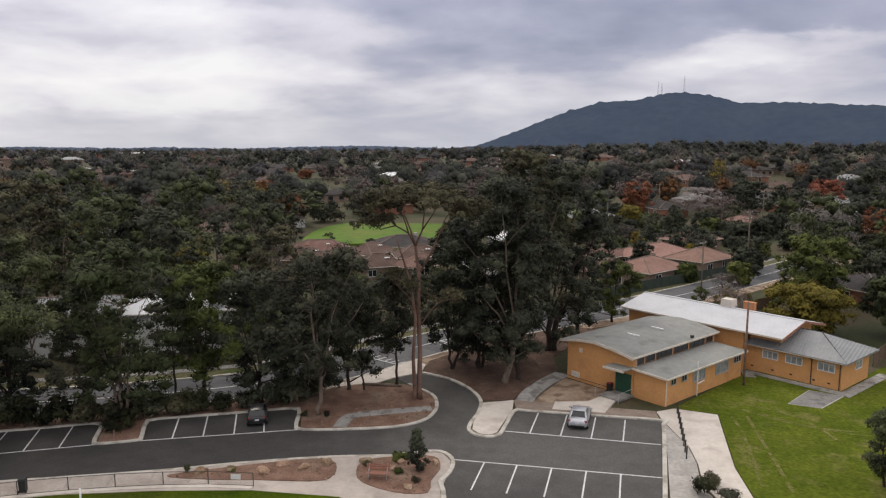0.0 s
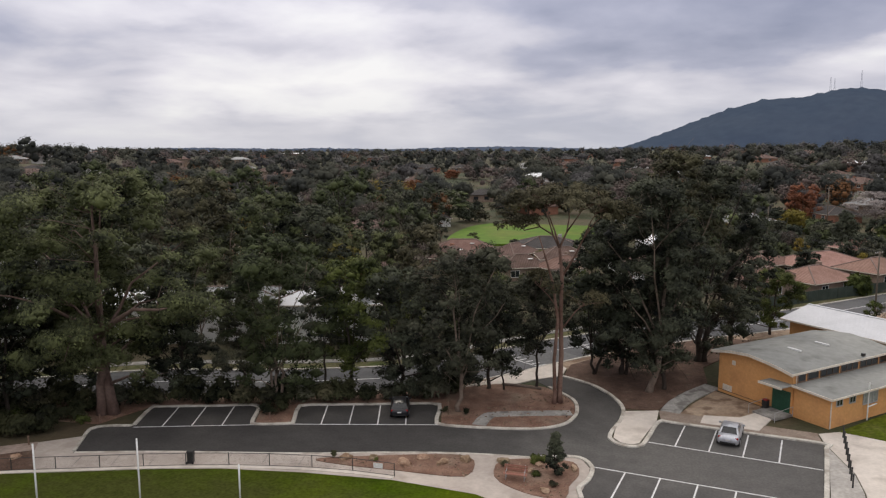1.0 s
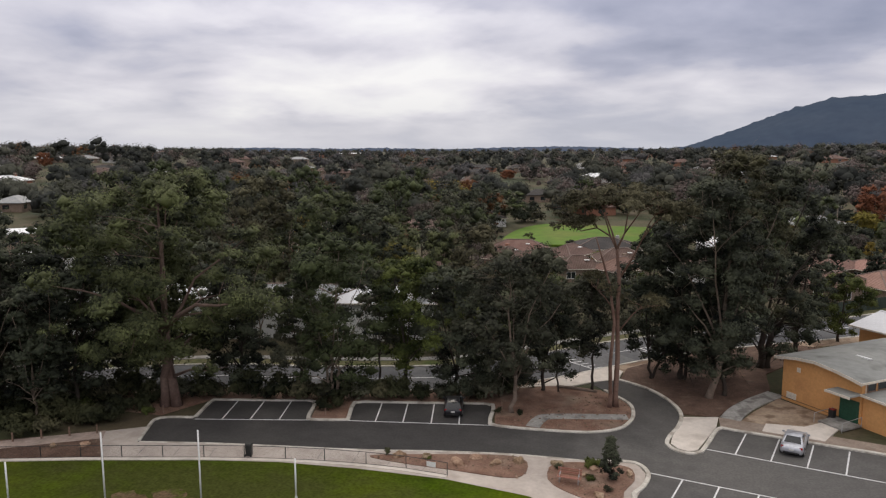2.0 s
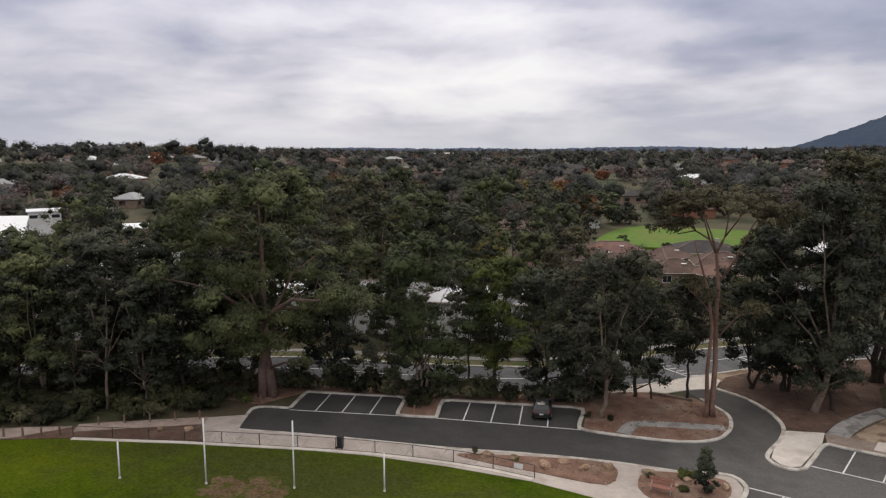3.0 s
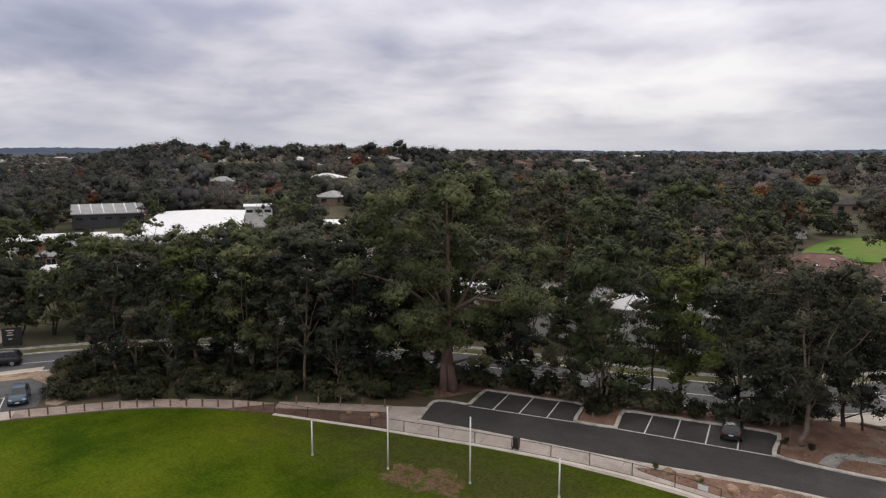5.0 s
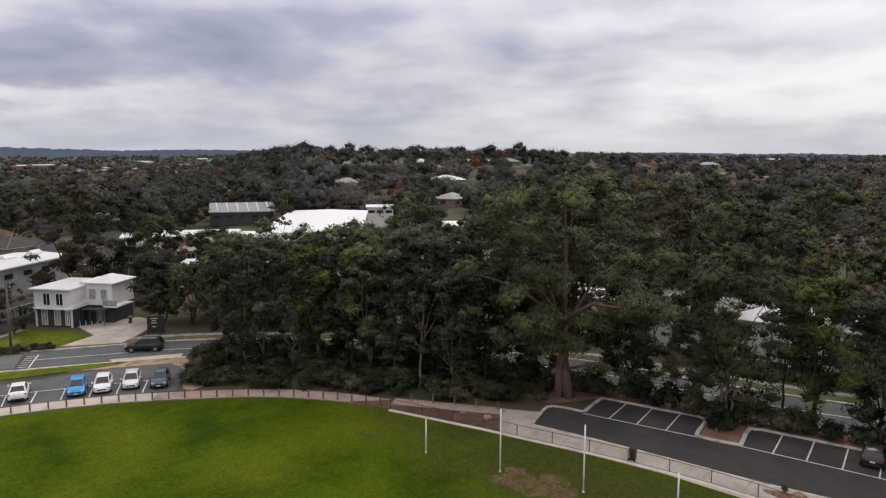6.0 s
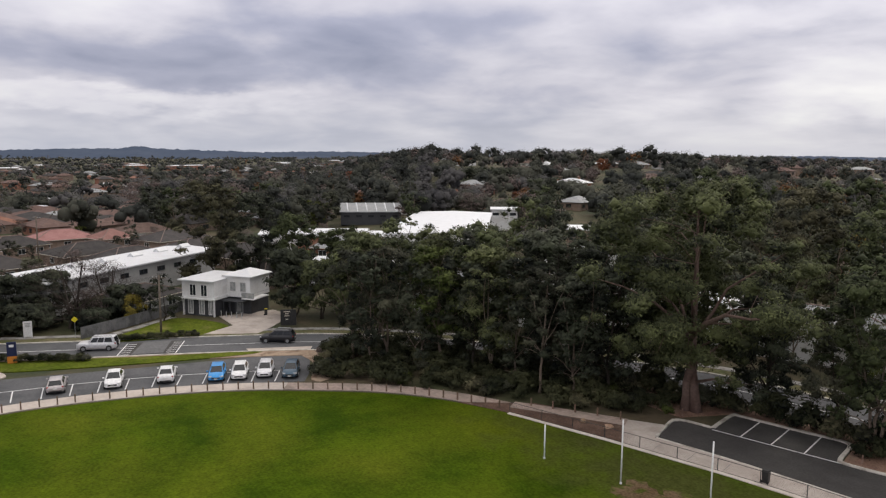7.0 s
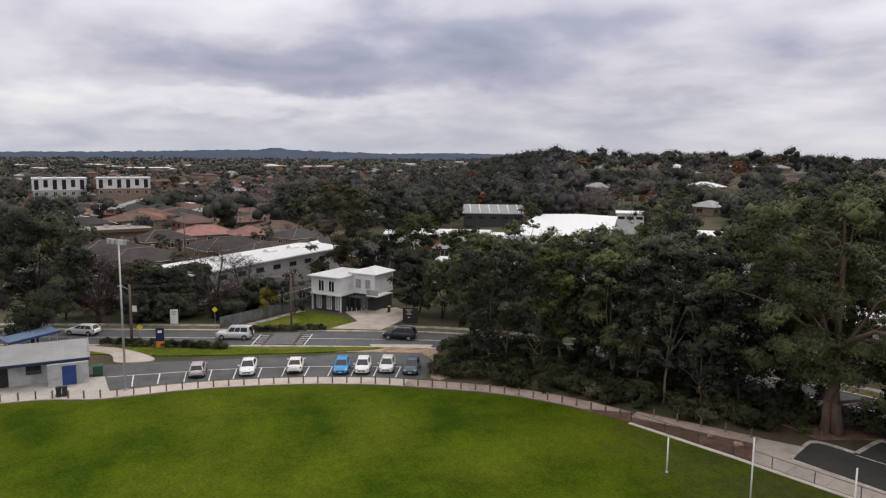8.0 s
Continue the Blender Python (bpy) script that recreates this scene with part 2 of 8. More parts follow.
DRY_TURF = mat("dry_pale_turf", (0.125, 0.125, 0.035), (0.155, 0.145, 0.055), 0.8, 0.95, 0.02, 9, spec=0.05, grain=0.4, stain=(0.08, 0.10, 0.012), stain_scale=0.9, stain_cut=(0.42, 0.6))
GROUND = mat("bushland_ground", (0.050, 0.055, 0.024), (0.085, 0.066, 0.040), 0.12, 0.95, 0.05, 4, fine=14, stain=(0.03, 0.04, 0.016), stain_scale=0.05)
OVAL_GRASS = mat("sports_oval_grass", (0.025, 0.048, 0.002), (0.056, 0.086, 0.004), 0.16, 0.95, 0.02, 9, fine=26, spec=0.03, grain=0.30, mottle=0.12, wear=(-30, 43.5, 28, 9, (0.050, 0.057, 0.014)), stain=(0.080, 0.098, 0.007), stain_scale=0.085, stain_cut=(0.42, 0.72))
LAWN = mat("lawn_grass", (0.062, 0.086, 0.008), (0.098, 0.118, 0.014), 0.18, 0.95, 0.03, 9, fine=18, spec=0.05, grain=0.35, mottle=0.16, stain=(0.140, 0.135, 0.042), stain_scale=0.3, stain_cut=(0.54, 0.72))
BRIGHT_GRASS = mat("bright_reserve_grass", (0.062, 0.125, 0.005), (0.080, 0.150, 0.007), 0.05, 0.9, fine=10, stain=(0.10, 0.135, 0.015), stain_scale=0.06)
WORN = mat("worn_turf", (0.098, 0.066, 0.036), (0.130, 0.090, 0.055), 0.6, 0.95, 0.02, 8, spec=0.05, grain=0.4, stain=(0.058, 0.068, 0.014), stain_scale=0.9, stain_cut=(0.48, 0.62))
VERGE = mat("dry_nature_strip", (0.085, 0.085, 0.035), (0.13, 0.115, 0.06), 0.4, 0.95, 0.03, 8, grain=0.4, stain=(0.06, 0.075, 0.02), stain_scale=0.25)
BRICK = mat("orange_brick", (0.60, 0.305, 0.118), (0.66, 0.35, 0.145), 0.5, 0.9, 0.003, 14, fine=9, grain=0.09, stain=(0.50, 0.245, 0.10), stain_scale=0.5, stain_cut=(0.52, 0.75))
FASCIA = mat("cream_fascia_paint", (0.62, 0.55, 0.46), (0.7, 0.64, 0.56), 0.8, 0.6)
MEMBRANE = mat("grey_roof_sheet", (0.222, 0.226, 0.214), (0.262, 0.266, 0.252), 0.25, 0.75, 0.004, fine=8, grain=0.1, mottle=0.07, stain=(0.14, 0.14, 0.13), stain_scale=0.45, stain_cut=(0.55, 0.78))
ZINC = striped("pale_zinc_roof", (0.50, 0.51, 0.54), (0.56, 0.57, 0.60), 0.25, 40, 0.5, grain=0.05)
TILES_GREY = striped("grey_tile_roof", (0.22, 0.23, 0.235), (0.265, 0.27, 0.275), 0.3, -39, 0.7, 0.03, grain=0.1)
WHITE_ROOF = striped("white_metal_roof", (0.61, 0.62, 0.64), (0.67, 0.68, 0.70), 0.4, 30, 0.5, grain=0.06)
WHITE_WALL = mat("white_render", (0.66, 0.66, 0.66), (0.71, 0.71, 0.71), 0.4, 0.8, grain=0.06, stain=(0.60, 0.59, 0.58), stain_scale=0.3)
DARK_CLAD = mat("charcoal_cladding", (0.045, 0.047, 0.052), (0.06, 0.062, 0.068), 0.6, 0.6)
GREY_WALL = mat("grey_wall_paint", (0.33, 0.33, 0.325), (0.39, 0.39, 0.385), 0.5, 0.8, grain=0.08)
TAN_WALL = mat("tan_brick_wall", (0.21, 0.155, 0.12), (0.27, 0.205, 0.165), 0.7, 0.9)
RED_BRICK = mat("red_brown_brick", (0.26, 0.12, 0.08), (0.32, 0.16, 0.11), 0.7, 0.9)
ROOF_BROWN = striped("brown_tile_roof", (0.108, 0.072, 0.061), (0.145, 0.100, 0.086), 0.33, 15, 0.85, 0.05, spec=0.1)
ROOF_DARK = striped("charcoal_tile_roof", (0.050, 0.047, 0.047), (0.072, 0.066, 0.064), 0.33, 60, 0.85, 0.05, spec=0.1)
ROOF_PINK = striped("faded_red_tile_roof", (0.26, 0.135, 0.122), (0.31, 0.17, 0.155), 0.33, 60, 0.85, 0.05, spec=0.1)
ROOF_TAN = striped("terracotta_tile_roof", (0.24, 0.118, 0.085), (0.29, 0.15, 0.11), 0.33, 25, 0.85, 0.05, spec=0.1)
ROOF_TAN_DULL = striped("dull_red_brown_tile_roof", (0.150, 0.092, 0.075), (0.19, 0.122, 0.102), 0.33, 40, 0.85, 0.05, spec=0.1)
ROOF_TERRA = striped("weathered_terracotta_roof", (0.24, 0.142, 0.115), (0.29, 0.18, 0.15), 0.33, 25, 0.85, 0.05, spec=0.1)
RIDGE_TILE = mat("mortared_ridge_tiles", (0.17, 0.125, 0.11), (0.22, 0.17, 0.15), 0.9, 0.9)
GLASS = glass_mat("dark_window_glass")
CURTAIN_GLASS = mat("curtained_window_glass", (0.22, 0.24, 0.25), (0.38, 0.38, 0.37), 1.6, 0.15, spec=0.6)
GREEN_DOOR = mat("green_door_paint", (0.022, 0.075, 0.045), (0.03, 0.09, 0.055), 1.0, 0.5)
BLUE_PAINT = mat("blue_paint", (0.02, 0.05, 0.17), (0.03, 0.06, 0.2), 1.0, 0.5)
BLACK_METAL = mat("black_metal", (0.018, 0.018, 0.019), (0.03, 0.03, 0.03), 2.0, 0.5, spec=0.5)
RUST_METAL = mat("brown_steel", (0.055, 0.04, 0.033), (0.08, 0.055, 0.045), 2.0, 0.6)
GALV = mat("galvanised_steel", (0.42, 0.43, 0.44), (0.5, 0.51, 0.52), 3.0, 0.45, metal=0.6)
WHITE_PAINT = mat("white_post_paint", (0.75, 0.75, 0.75), (0.68, 0.68, 0.67), 1.2, 0.5)
TIMBER = mat("weathered_timber", (0.13, 0.085, 0.06), (0.19, 0.135, 0.10), 3.0, 0.9, 0.006, vary=0.25)
POLE_TIMBER = mat("grey_pole_timber", (0.125, 0.102, 0.082), (0.165, 0.138, 0.112), 1.5, 0.9, 0.006)
BENCH_WOOD = mat("reddish_bench_slats", (0.27, 0.125, 0.09), (0.33, 0.165, 0.12), 2.0, 0.7, vary=0.15)
LOOSE_BARK = mat("loose_bark", (0.15, 0.10, 0.072), (0.25, 0.18, 0.13), 1.3, 0.95, 0.03, 6, vary=0.35, islands=True)
ROCK = mat("sandstone_boulder", (0.27, 0.18, 0.115), (0.40, 0.30, 0.21), 1.3, 0.95, 0.12, 6, vary=0.25, stain=(0.20, 0.13, 0.08), stain_scale=1.5)
BARK = mat("brown_gum_bark", (0.135, 0.102, 0.080), (0.215, 0.168, 0.135), 1.2, 0.95, 0.03, 7, fine=5)
BARK_RED = mat("reddish_gum_bark", (0.105, 0.066, 0.054), (0.180, 0.125, 0.104), 0.8, 0.9, 0.03, 6, fine=5)
BARK_PINK = mat("pinkish_gum_bark", (0.125, 0.072, 0.054), (0.205, 0.130, 0.102), 0.8, 0.9, 0.03, 6, fine=5)
BARK_DARK = mat("dark_bark", (0.035, 0.027, 0.022), (0.06, 0.048, 0.04), 1.2, 0.95, 0.03, 7)
BARK_GREY = mat("bare_grey_twigs", (0.17, 0.13, 0.12), (0.25, 0.205, 0.19), 1.2, 0.95)
# Dark tones near black: besides leaf variation they hold painted crown shade.
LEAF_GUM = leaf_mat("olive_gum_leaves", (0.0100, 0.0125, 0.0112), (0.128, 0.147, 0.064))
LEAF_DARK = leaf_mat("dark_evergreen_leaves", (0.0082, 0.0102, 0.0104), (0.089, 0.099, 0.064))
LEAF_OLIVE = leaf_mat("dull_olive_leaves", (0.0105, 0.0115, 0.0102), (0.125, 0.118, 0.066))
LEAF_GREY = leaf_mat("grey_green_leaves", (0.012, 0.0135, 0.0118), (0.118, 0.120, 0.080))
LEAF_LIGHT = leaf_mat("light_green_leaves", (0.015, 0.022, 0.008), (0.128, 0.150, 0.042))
LEAF_RUST = leaf_mat("rust_autumn_leaves", (0.10, 0.042, 0.024), (0.255, 0.112, 0.058))
LEAF_YELLOW = leaf_mat("yellow_autumn_leaves", (0.080, 0.066, 0.014), (0.230, 0.185, 0.040))
LEAF_BARE = leaf_mat("bare_winter_twigs", (0.075, 0.058, 0.052), (0.175, 0.140, 0.128))
# Far foliage: paler and greyer, with the haze of distance put into the colour.
HAZED_GUM = leaf_mat("hazed_olive_foliage", (0.050, 0.054, 0.047), (0.172, 0.172, 0.136), through=0.3, speckle=0.25, spec=0.0, patch_scale=0.09)
HAZED_DARK = leaf_mat("hazed_dark_foliage", (0.040, 0.043, 0.042), (0.118, 0.124, 0.108), through=0.3, speckle=0.25, spec=0.0, patch_scale=0.09)
HAZED_GREY = leaf_mat("hazed_grey_foliage", (0.058, 0.057, 0.060), (0.172, 0.166, 0.158), through=0.3, speckle=0.25, spec=0.0, patch_scale=0.09)
# Blue air haze is put into both hill materials as a faint glow.
HAZE_HILL = mat("wooded_hill_haze_glow", (0.020, 0.030, 0.035), (0.028, 0.038, 0.042), 0.004, 1.0, fine=6, glow=(0.036, 0.044, 0.076), spec=0.0)
HAZE_PLAIN = mat("low_hills_haze_glow", (0.022, 0.030, 0.038), (0.034, 0.042, 0.050), 0.006, 1.0, fine=8, glow=(0.058, 0.068, 0.104), spec=0.0)
# Darker than LEAF_DARK: the gloom below the tree belt is in the colour.
LEAF_SHRUB = leaf_mat("shaded_undergrowth_leaves", (0.008, 0.011, 0.007), (0.066, 0.069, 0.034))
LEAF_TWIG = leaf_mat("dark_bare_twigs", (0.034, 0.025, 0.022), (0.085, 0.064, 0.056))
LEAF_PALE_TWIG = leaf_mat("pale_bare_twigs", (0.13, 0.115, 0.11), (0.30, 0.27, 0.255))
BARE_SET = (LEAF_BARE, LEAF_TWIG, LEAF_PALE_TWIG)


# ---- helpers of this scene ----
class Geo:
    """Collects vertices and faces of one mesh."""

    def __init__(self):
        self.v, self.f = [], []

    def add(self, verts, faces):
        o = len(self.v)
        self.v += [tuple(p) for p in verts]
        self.f += [tuple(i + o for i in q) for q in faces]
        return self

    def box(self, c, s, rz=0.0, top=(1.0, 1.0)):
        """A box with centre c and size s, turned rz degrees; its top may be narrower."""
        ca, sa = math.cos(radians(rz)), math.sin(radians(rz))
        vs = []
        for z, k in ((-0.5, (1, 1)), (0.5, top)):
            for x, y in ((-0.5, -0.5), (0.5, -0.5), (0.5, 0.5), (-0.5, 0.5)):
                px, py = x * s[0] * k[0], y * s[1] * k[1]
                vs.append((c[0] + px * ca - py * sa, c[1] + px * sa + py * ca, c[2] + z * s[2]))
        return self.add(vs, [(3, 2, 1, 0), (4, 5, 6, 7), (0, 1, 5, 4), (1, 2, 6, 5), (2, 3, 7, 6), (3, 0, 4, 7)])

    def prism(self, pts, z0, z1):
        """A plan outline (either way round) raised from z0 to z1."""
        area = sum(a[0] * b[1] - b[0] * a[1] for a, b in zip(pts, pts[1:] + pts[:1]))
        pts = pts if area > 0 else pts[::-1]
        n = len(pts)
        vs = [(x, y, z0) for x, y in pts] + [(x, y, z1) for x, y in pts]
        return self.add(vs, [tuple(range(n, 2 * n))] + [(i, (i + 1) % n, n + (i + 1) % n, n + i) for i in range(n)])

    def tube(self, pts, radii, sides=7):
        pts = [Vector(p) for p in pts]
        vs, fs, n = [], [], len(pts)
        for i, (p, r) in enumerate(zip(pts, radii)):
            d = (pts[min(i + 1, n - 1)] - pts[max(i - 1, 0)]).normalized()
            u = d.cross(Vector((0.31, 0.95, 0.05))).normalized()
            w = d.cross(u)
            for k in range(sides):
                a = 2 * math.pi * k / sides
                vs.append(p + r * (math.cos(a) * u + math.sin(a) * w))
        for i in range(n - 1):
            for k in range(sides):
                a, b = i * sides + k, i * sides + (k + 1) % sides
                fs.append((a, b, b + sides, a + sides))
        fs += [tuple(range(sides))[::-1], tuple(range((n - 1) * sides, n * sides))]
        return self.add(vs, fs)

    def sweep(self, path, section, closed=False):
        """A section of (offset to the left, height) carried along a plan path."""
        n, m = len(path), len(section)
        vs, fs = [], []
        for i in range(n):
            a = Vector(path[(i - 1) % n] if closed else path[max(i - 1, 0)])
            b, c = Vector(path[i]), Vector(path[(i + 1) % n] if closed else path[min(i + 1, n - 1)])
            d1, d2 = (b - a), (c - b)
            d1 = d1.normalized() if d1.length else d2.normalized()
            d2 = d2.normalized() if d2.length else d1
            t = (d1 + d2).normalized()
            k = 1 / max(0.5, t.dot(d1))
            left = Vector((-t.y, t.x)) * k
            vs += [(b.x + left.x * o, b.y + left.y * o, z) for o, z in section]
        for i in range(n if closed else n - 1):
            for k in range(m):
                j, k2 = (i + 1) % n, (k + 1) % m
                fs.append((i * m + k, i * m + k2, j * m + k2, j * m + k))
        if not closed:
            fs += [tuple(range(m))[::-1], tuple(range((n - 1) * m, n * m))]
        return self.add(vs, fs)

    def hip(self, c, s, z, h, rz=0.0, gable=False, thick=0.18):
        """A hipped (or gabled) roof over a plan box, with a thick edge."""
        lx, ly = s[0] / 2, s[1] / 2
        r = lx if gable else max(lx - ly, 0.05)
        ca, sa = math.cos(radians(rz)), math.sin(radians(rz))
        loc = [(-lx, -ly, z), (lx, -ly, z), (lx, ly, z), (-lx, ly, z),
               (-lx, -ly, z + thick), (lx, -ly, z + thick), (lx, ly, z + thick), (-lx, ly, z + thick),
               (-r, 0, z + thick + h), (r, 0, z + thick + h)]
        vs = [(c[0] + x * ca - y * sa, c[1] + x * sa + y * ca, q) for x, y, q in loc]
        return self.add(vs, [(3, 2, 1, 0), (0, 1, 5, 4), (1, 2, 6, 5), (2, 3, 7, 6), (3, 0, 4, 7),
                             (4, 5, 9, 8), (6, 7, 8, 9), (5, 6, 9), (7, 4, 8)])

    def mesh(self, name, material, smooth=False):
        me = bpy.data.meshes.new(name)
        me.from_pydata(self.v, [], self.f)
        for m in material if isinstance(material, (list, tuple)) else (material,):
            me.materials.append(m)
        if smooth:
            me.shade_smooth()
        me.update()
        return me


def part(name, geo, material, parent=None, label="", smooth=False):
    """One mesh object, under its thing or part where one is given."""
    me = geo.mesh(name, material, smooth) if isinstance(geo, Geo) else geo
    ob = new(name, me)
    ob.parent = parent
    return tagged(ob, label) if label else ob


def thing(name, label, category, group="", at=None):
    """An Empty at a thing's base."""
    ob = new(name)
    ob.empty_display_size = 0.3
    if at is not None:
        ob.matrix_basis = at
    return tagged(ob, label, category, group)


def setting(name, geo, material, label, smooth=False):
    return tagged(part(name, geo, material, None, label, smooth), label, kind="structure")


def smooth_path(pts, step=0.8, closed=False):
    """A rounded line through plan points."""
    out, n = [], len(pts)
    for i in range(n if closed else n - 1):
        p = [Vector(pts[(i + k) % n] if closed else pts[min(max(i + k, 0), n - 1)]) for k in (-1, 0, 1, 2)]
        cuts = max(2, int((p[2] - p[1]).length / step))
        for k in range(cuts):
            t = k / cuts
            q = 0.5 * (2 * p[1] + (p[2] - p[0]) * t + (2 * p[0] - 5 * p[1] + 4 * p[2] - p[3]) * t * t + (3 * p[1] - p[0] - 3 * p[2] + p[3]) * t ** 3)
            out.append((q.x, q.y))
    if not closed:
        out.append(tuple(pts[-1]))
    return out


def offset_path(path, d):
    """The path moved d metres to its left."""
    out = []
    for i, p in enumerate(path):
        a, c = Vector(path[max(i - 1, 0)]), Vector(path[min(i + 1, len(path) - 1)])
        t = (c - a).normalized()
        out.append((p[0] - t.y * d, p[1] + t.x * d))
    return out


def along(path, gap, start=0.0):
    """Points and headings every gap metres of a path."""
    out, want, run = [], start, 0.0
    for a, b in zip(path, path[1:]):
        d = math.hypot(b[0] - a[0], b[1] - a[1])
        while want <= run + d and d > 0:
            k = (want - run) / d
            out.append((a[0] + (b[0] - a[0]) * k, a[1] + (b[1] - a[1]) * k, math.degrees(math.atan2(b[1] - a[1], b[0] - a[0]))))
            want += gap
        run += d
    return out


def smoothstep(a, b, v):
    t = min(1.0, max(0.0, (v - a) / (b - a)))
    return t * t * (3 - 2 * t)


RISE_AZ = [-180, -90, -45, -30, -19, -8, 0, 20, 27, 35, 42, 58, 62, 66, 75, 115, 150, 180]
RISE_M = [0, 2, 11, 15, 17, 13, 10, 8, 8, 12, 15, 17, 10, -2, -7, -7, 0, 0]


def terrain(x, y):
    """The height of the land: level near by, a wooded ridge ahead, a low plain to the left."""
    r, az = math.hypot(x, y), math.degrees(math.atan2(-x, y))
    return float(np.interp(az, RISE_AZ, RISE_M)) * smoothstep(170, 560, r) * (1 - 0.5 * smoothstep(900, 2400, r))


def near(p, path, d):
    return any((p[0] - q[0]) ** 2 + (p[1] - q[1]) ** 2 < d * d for q in path)


def inside(p, poly):
    x, y, hit = p[0], p[1], False
    for (x1, y1), (x2, y2) in zip(poly, poly[1:] + poly[:1]):
        if (y1 > y) != (y2 > y) and x < (x2 - x1) * (y - y1) / (y2 - y1) + x1:
            hit = not hit
    return hit

# ---- ground, roads, paths ----
def build_ground():
    g = Geo()
    radii = [0, 20, 45, 70, 100, 130, 160, 190, 230, 280, 340, 420, 520, 640, 800, 1000, 1300, 1700, 2300, 3100, 4000, 4900]
    n = 96
    vs = [(0, 0, 0)] + [(-r * math.sin(2 * math.pi * k / n), r * math.cos(2 * math.pi * k / n),
                         terrain(-r * math.sin(2 * math.pi * k / n), r * math.cos(2 * math.pi * k / n))) for r in radii[1:] for k in range(n)]
    fs = [(0, 1 + k, 1 + (k + 1) % n) for k in range(n)]
    for i in range(len(radii) - 2):
        for k in range(n):
            a, b = 1 + i * n + k, 1 + i * n + (k + 1) % n
            fs.append((a, a + n, b + n, b))
    g.add(vs, fs)
    setting("ground", g, GROUND, "dark bushland soil with patchy undergrowth", True)


build_ground()

STREET_LINE = smooth_path([(-128, -60), (-113, -22), (-104.5, -1), (-98.5, 13), (-92.5, 27), (-86, 39.5), (-73, 52.5), (-59, 61), (-46.5, 67), (-35.5, 69.2),
                           (-24, 72.4), (-17, 75.5), (-11.5, 79.8), (-5, 86.5), (1.5, 92.5), (13, 100.5), (25, 108), (40, 120), (60, 137), (85, 160), (120, 190)], 2.0)
setting("road", Geo().sweep(STREET_LINE, [(4.0, 0.0), (4.0, 0.03), (-4.0, 0.03), (-4.0, 0.0)]), STREET, "grey asphalt suburban street")
for side in (4.15, -4.15):
    setting("kerb", Geo().sweep(offset_path(STREET_LINE, side), [(0.15, 0), (0.15, 0.13), (-0.15, 0.13), (-0.15, 0)]), KERB_MAT, "pale concrete street kerb")
setting("centre_line", Geo().sweep(STREET_LINE, [(0.06, 0.03), (0.06, 0.036), (-0.06, 0.036), (-0.06, 0.03)]), PAINT, "white painted centre line")
setting("verge", Geo().sweep(offset_path(STREET_LINE, -5.5), [(1.15, 0.0), (1.15, 0.09), (-1.1, 0.07), (-1.1, 0.0)]), DIRT, "dry brown roadside verge")
setting("verge", Geo().sweep(offset_path(STREET_LINE, 5.3), [(0.95, 0.0), (0.95, 0.08), (-0.95, 0.09), (-0.95, 0.0)]), VERGE, "patchy green nature strip beside the street")
setting("footpath", Geo().sweep(offset_path(STREET_LINE, 7.1), [(0.6, 0.0), (0.6, 0.08), (-0.6, 0.08), (-0.6, 0.0)]), PATCHWORK, "pale concrete footpath beside the street")

# Main car park: two bay rows, a drive and the link to the street.
CAR_PARK = [(-41.1, 49.6), (-33.7, 51.3), (-29.2, 52.2), (-22.4, 53.3), (-15.9, 54.8), (-9.3, 55.9), (-3.3, 56.2), (-0.9, 56.7), (0.1, 56.3), (0.6, 54.9), (0.3, 52.9),
            (-0.4, 51.3), (-0.2, 50.0), (0.2, 44), (14.3, 44), (15.9, 49.3), (18.5, 58.0), (19.9, 63.4), (6.9, 66.1), (5.5, 62.3), (4.8, 60.4), (4.0, 59.9), (3.0, 60.2),
            (2.4, 61.2), (2.6, 63.2), (3.3, 65.8), (3.6, 69.0), (2.7, 72.2), (0.6, 75.4), (-2.4, 77.6), (-5.4, 76.0), (-3.5, 73.6), (-2.3, 72.1), (-1.1, 70.3), (-0.7, 68.0),
            (-0.9, 65.9), (-1.9, 63.7), (-4.2, 62.3), (-8.2, 61.6), (-12.4, 61.5), (-13.1, 62.3), (-13.6, 65.6), (-14.4, 66.5), (-26.2, 63.7), (-26.9, 63.0), (-25.9, 59.2),
            (-28.8, 58.4), (-29.6, 58.8), (-30.5, 62.0), (-31.5, 62.7), (-40.8, 60.3), (-39.8, 55.8), (-42.3, 55.1), (-42.9, 54.2), (-42.1, 52.2)]
setting("car_park", Geo().prism(CAR_PARK, 0.0, 0.03), ASPHALT, "fresh black asphalt car park")


def kerb(points, width=0.3, step=0.5, high=0.16):
    path = smooth_path(points, step)
    w = width / 2
    setting("kerb", Geo().sweep(path, [(w, 0), (w, high - 0.03), (w - 0.03, high), (-w + 0.03, high), (-w, high - 0.03), (-w, 0)]), KERB_MAT, "pale concrete car park kerb")


kerb([(-39.9, 55.8), (-42.2, 55.2), (-43.0, 54.4), (-42.2, 52.2), (-41.2, 49.9)])
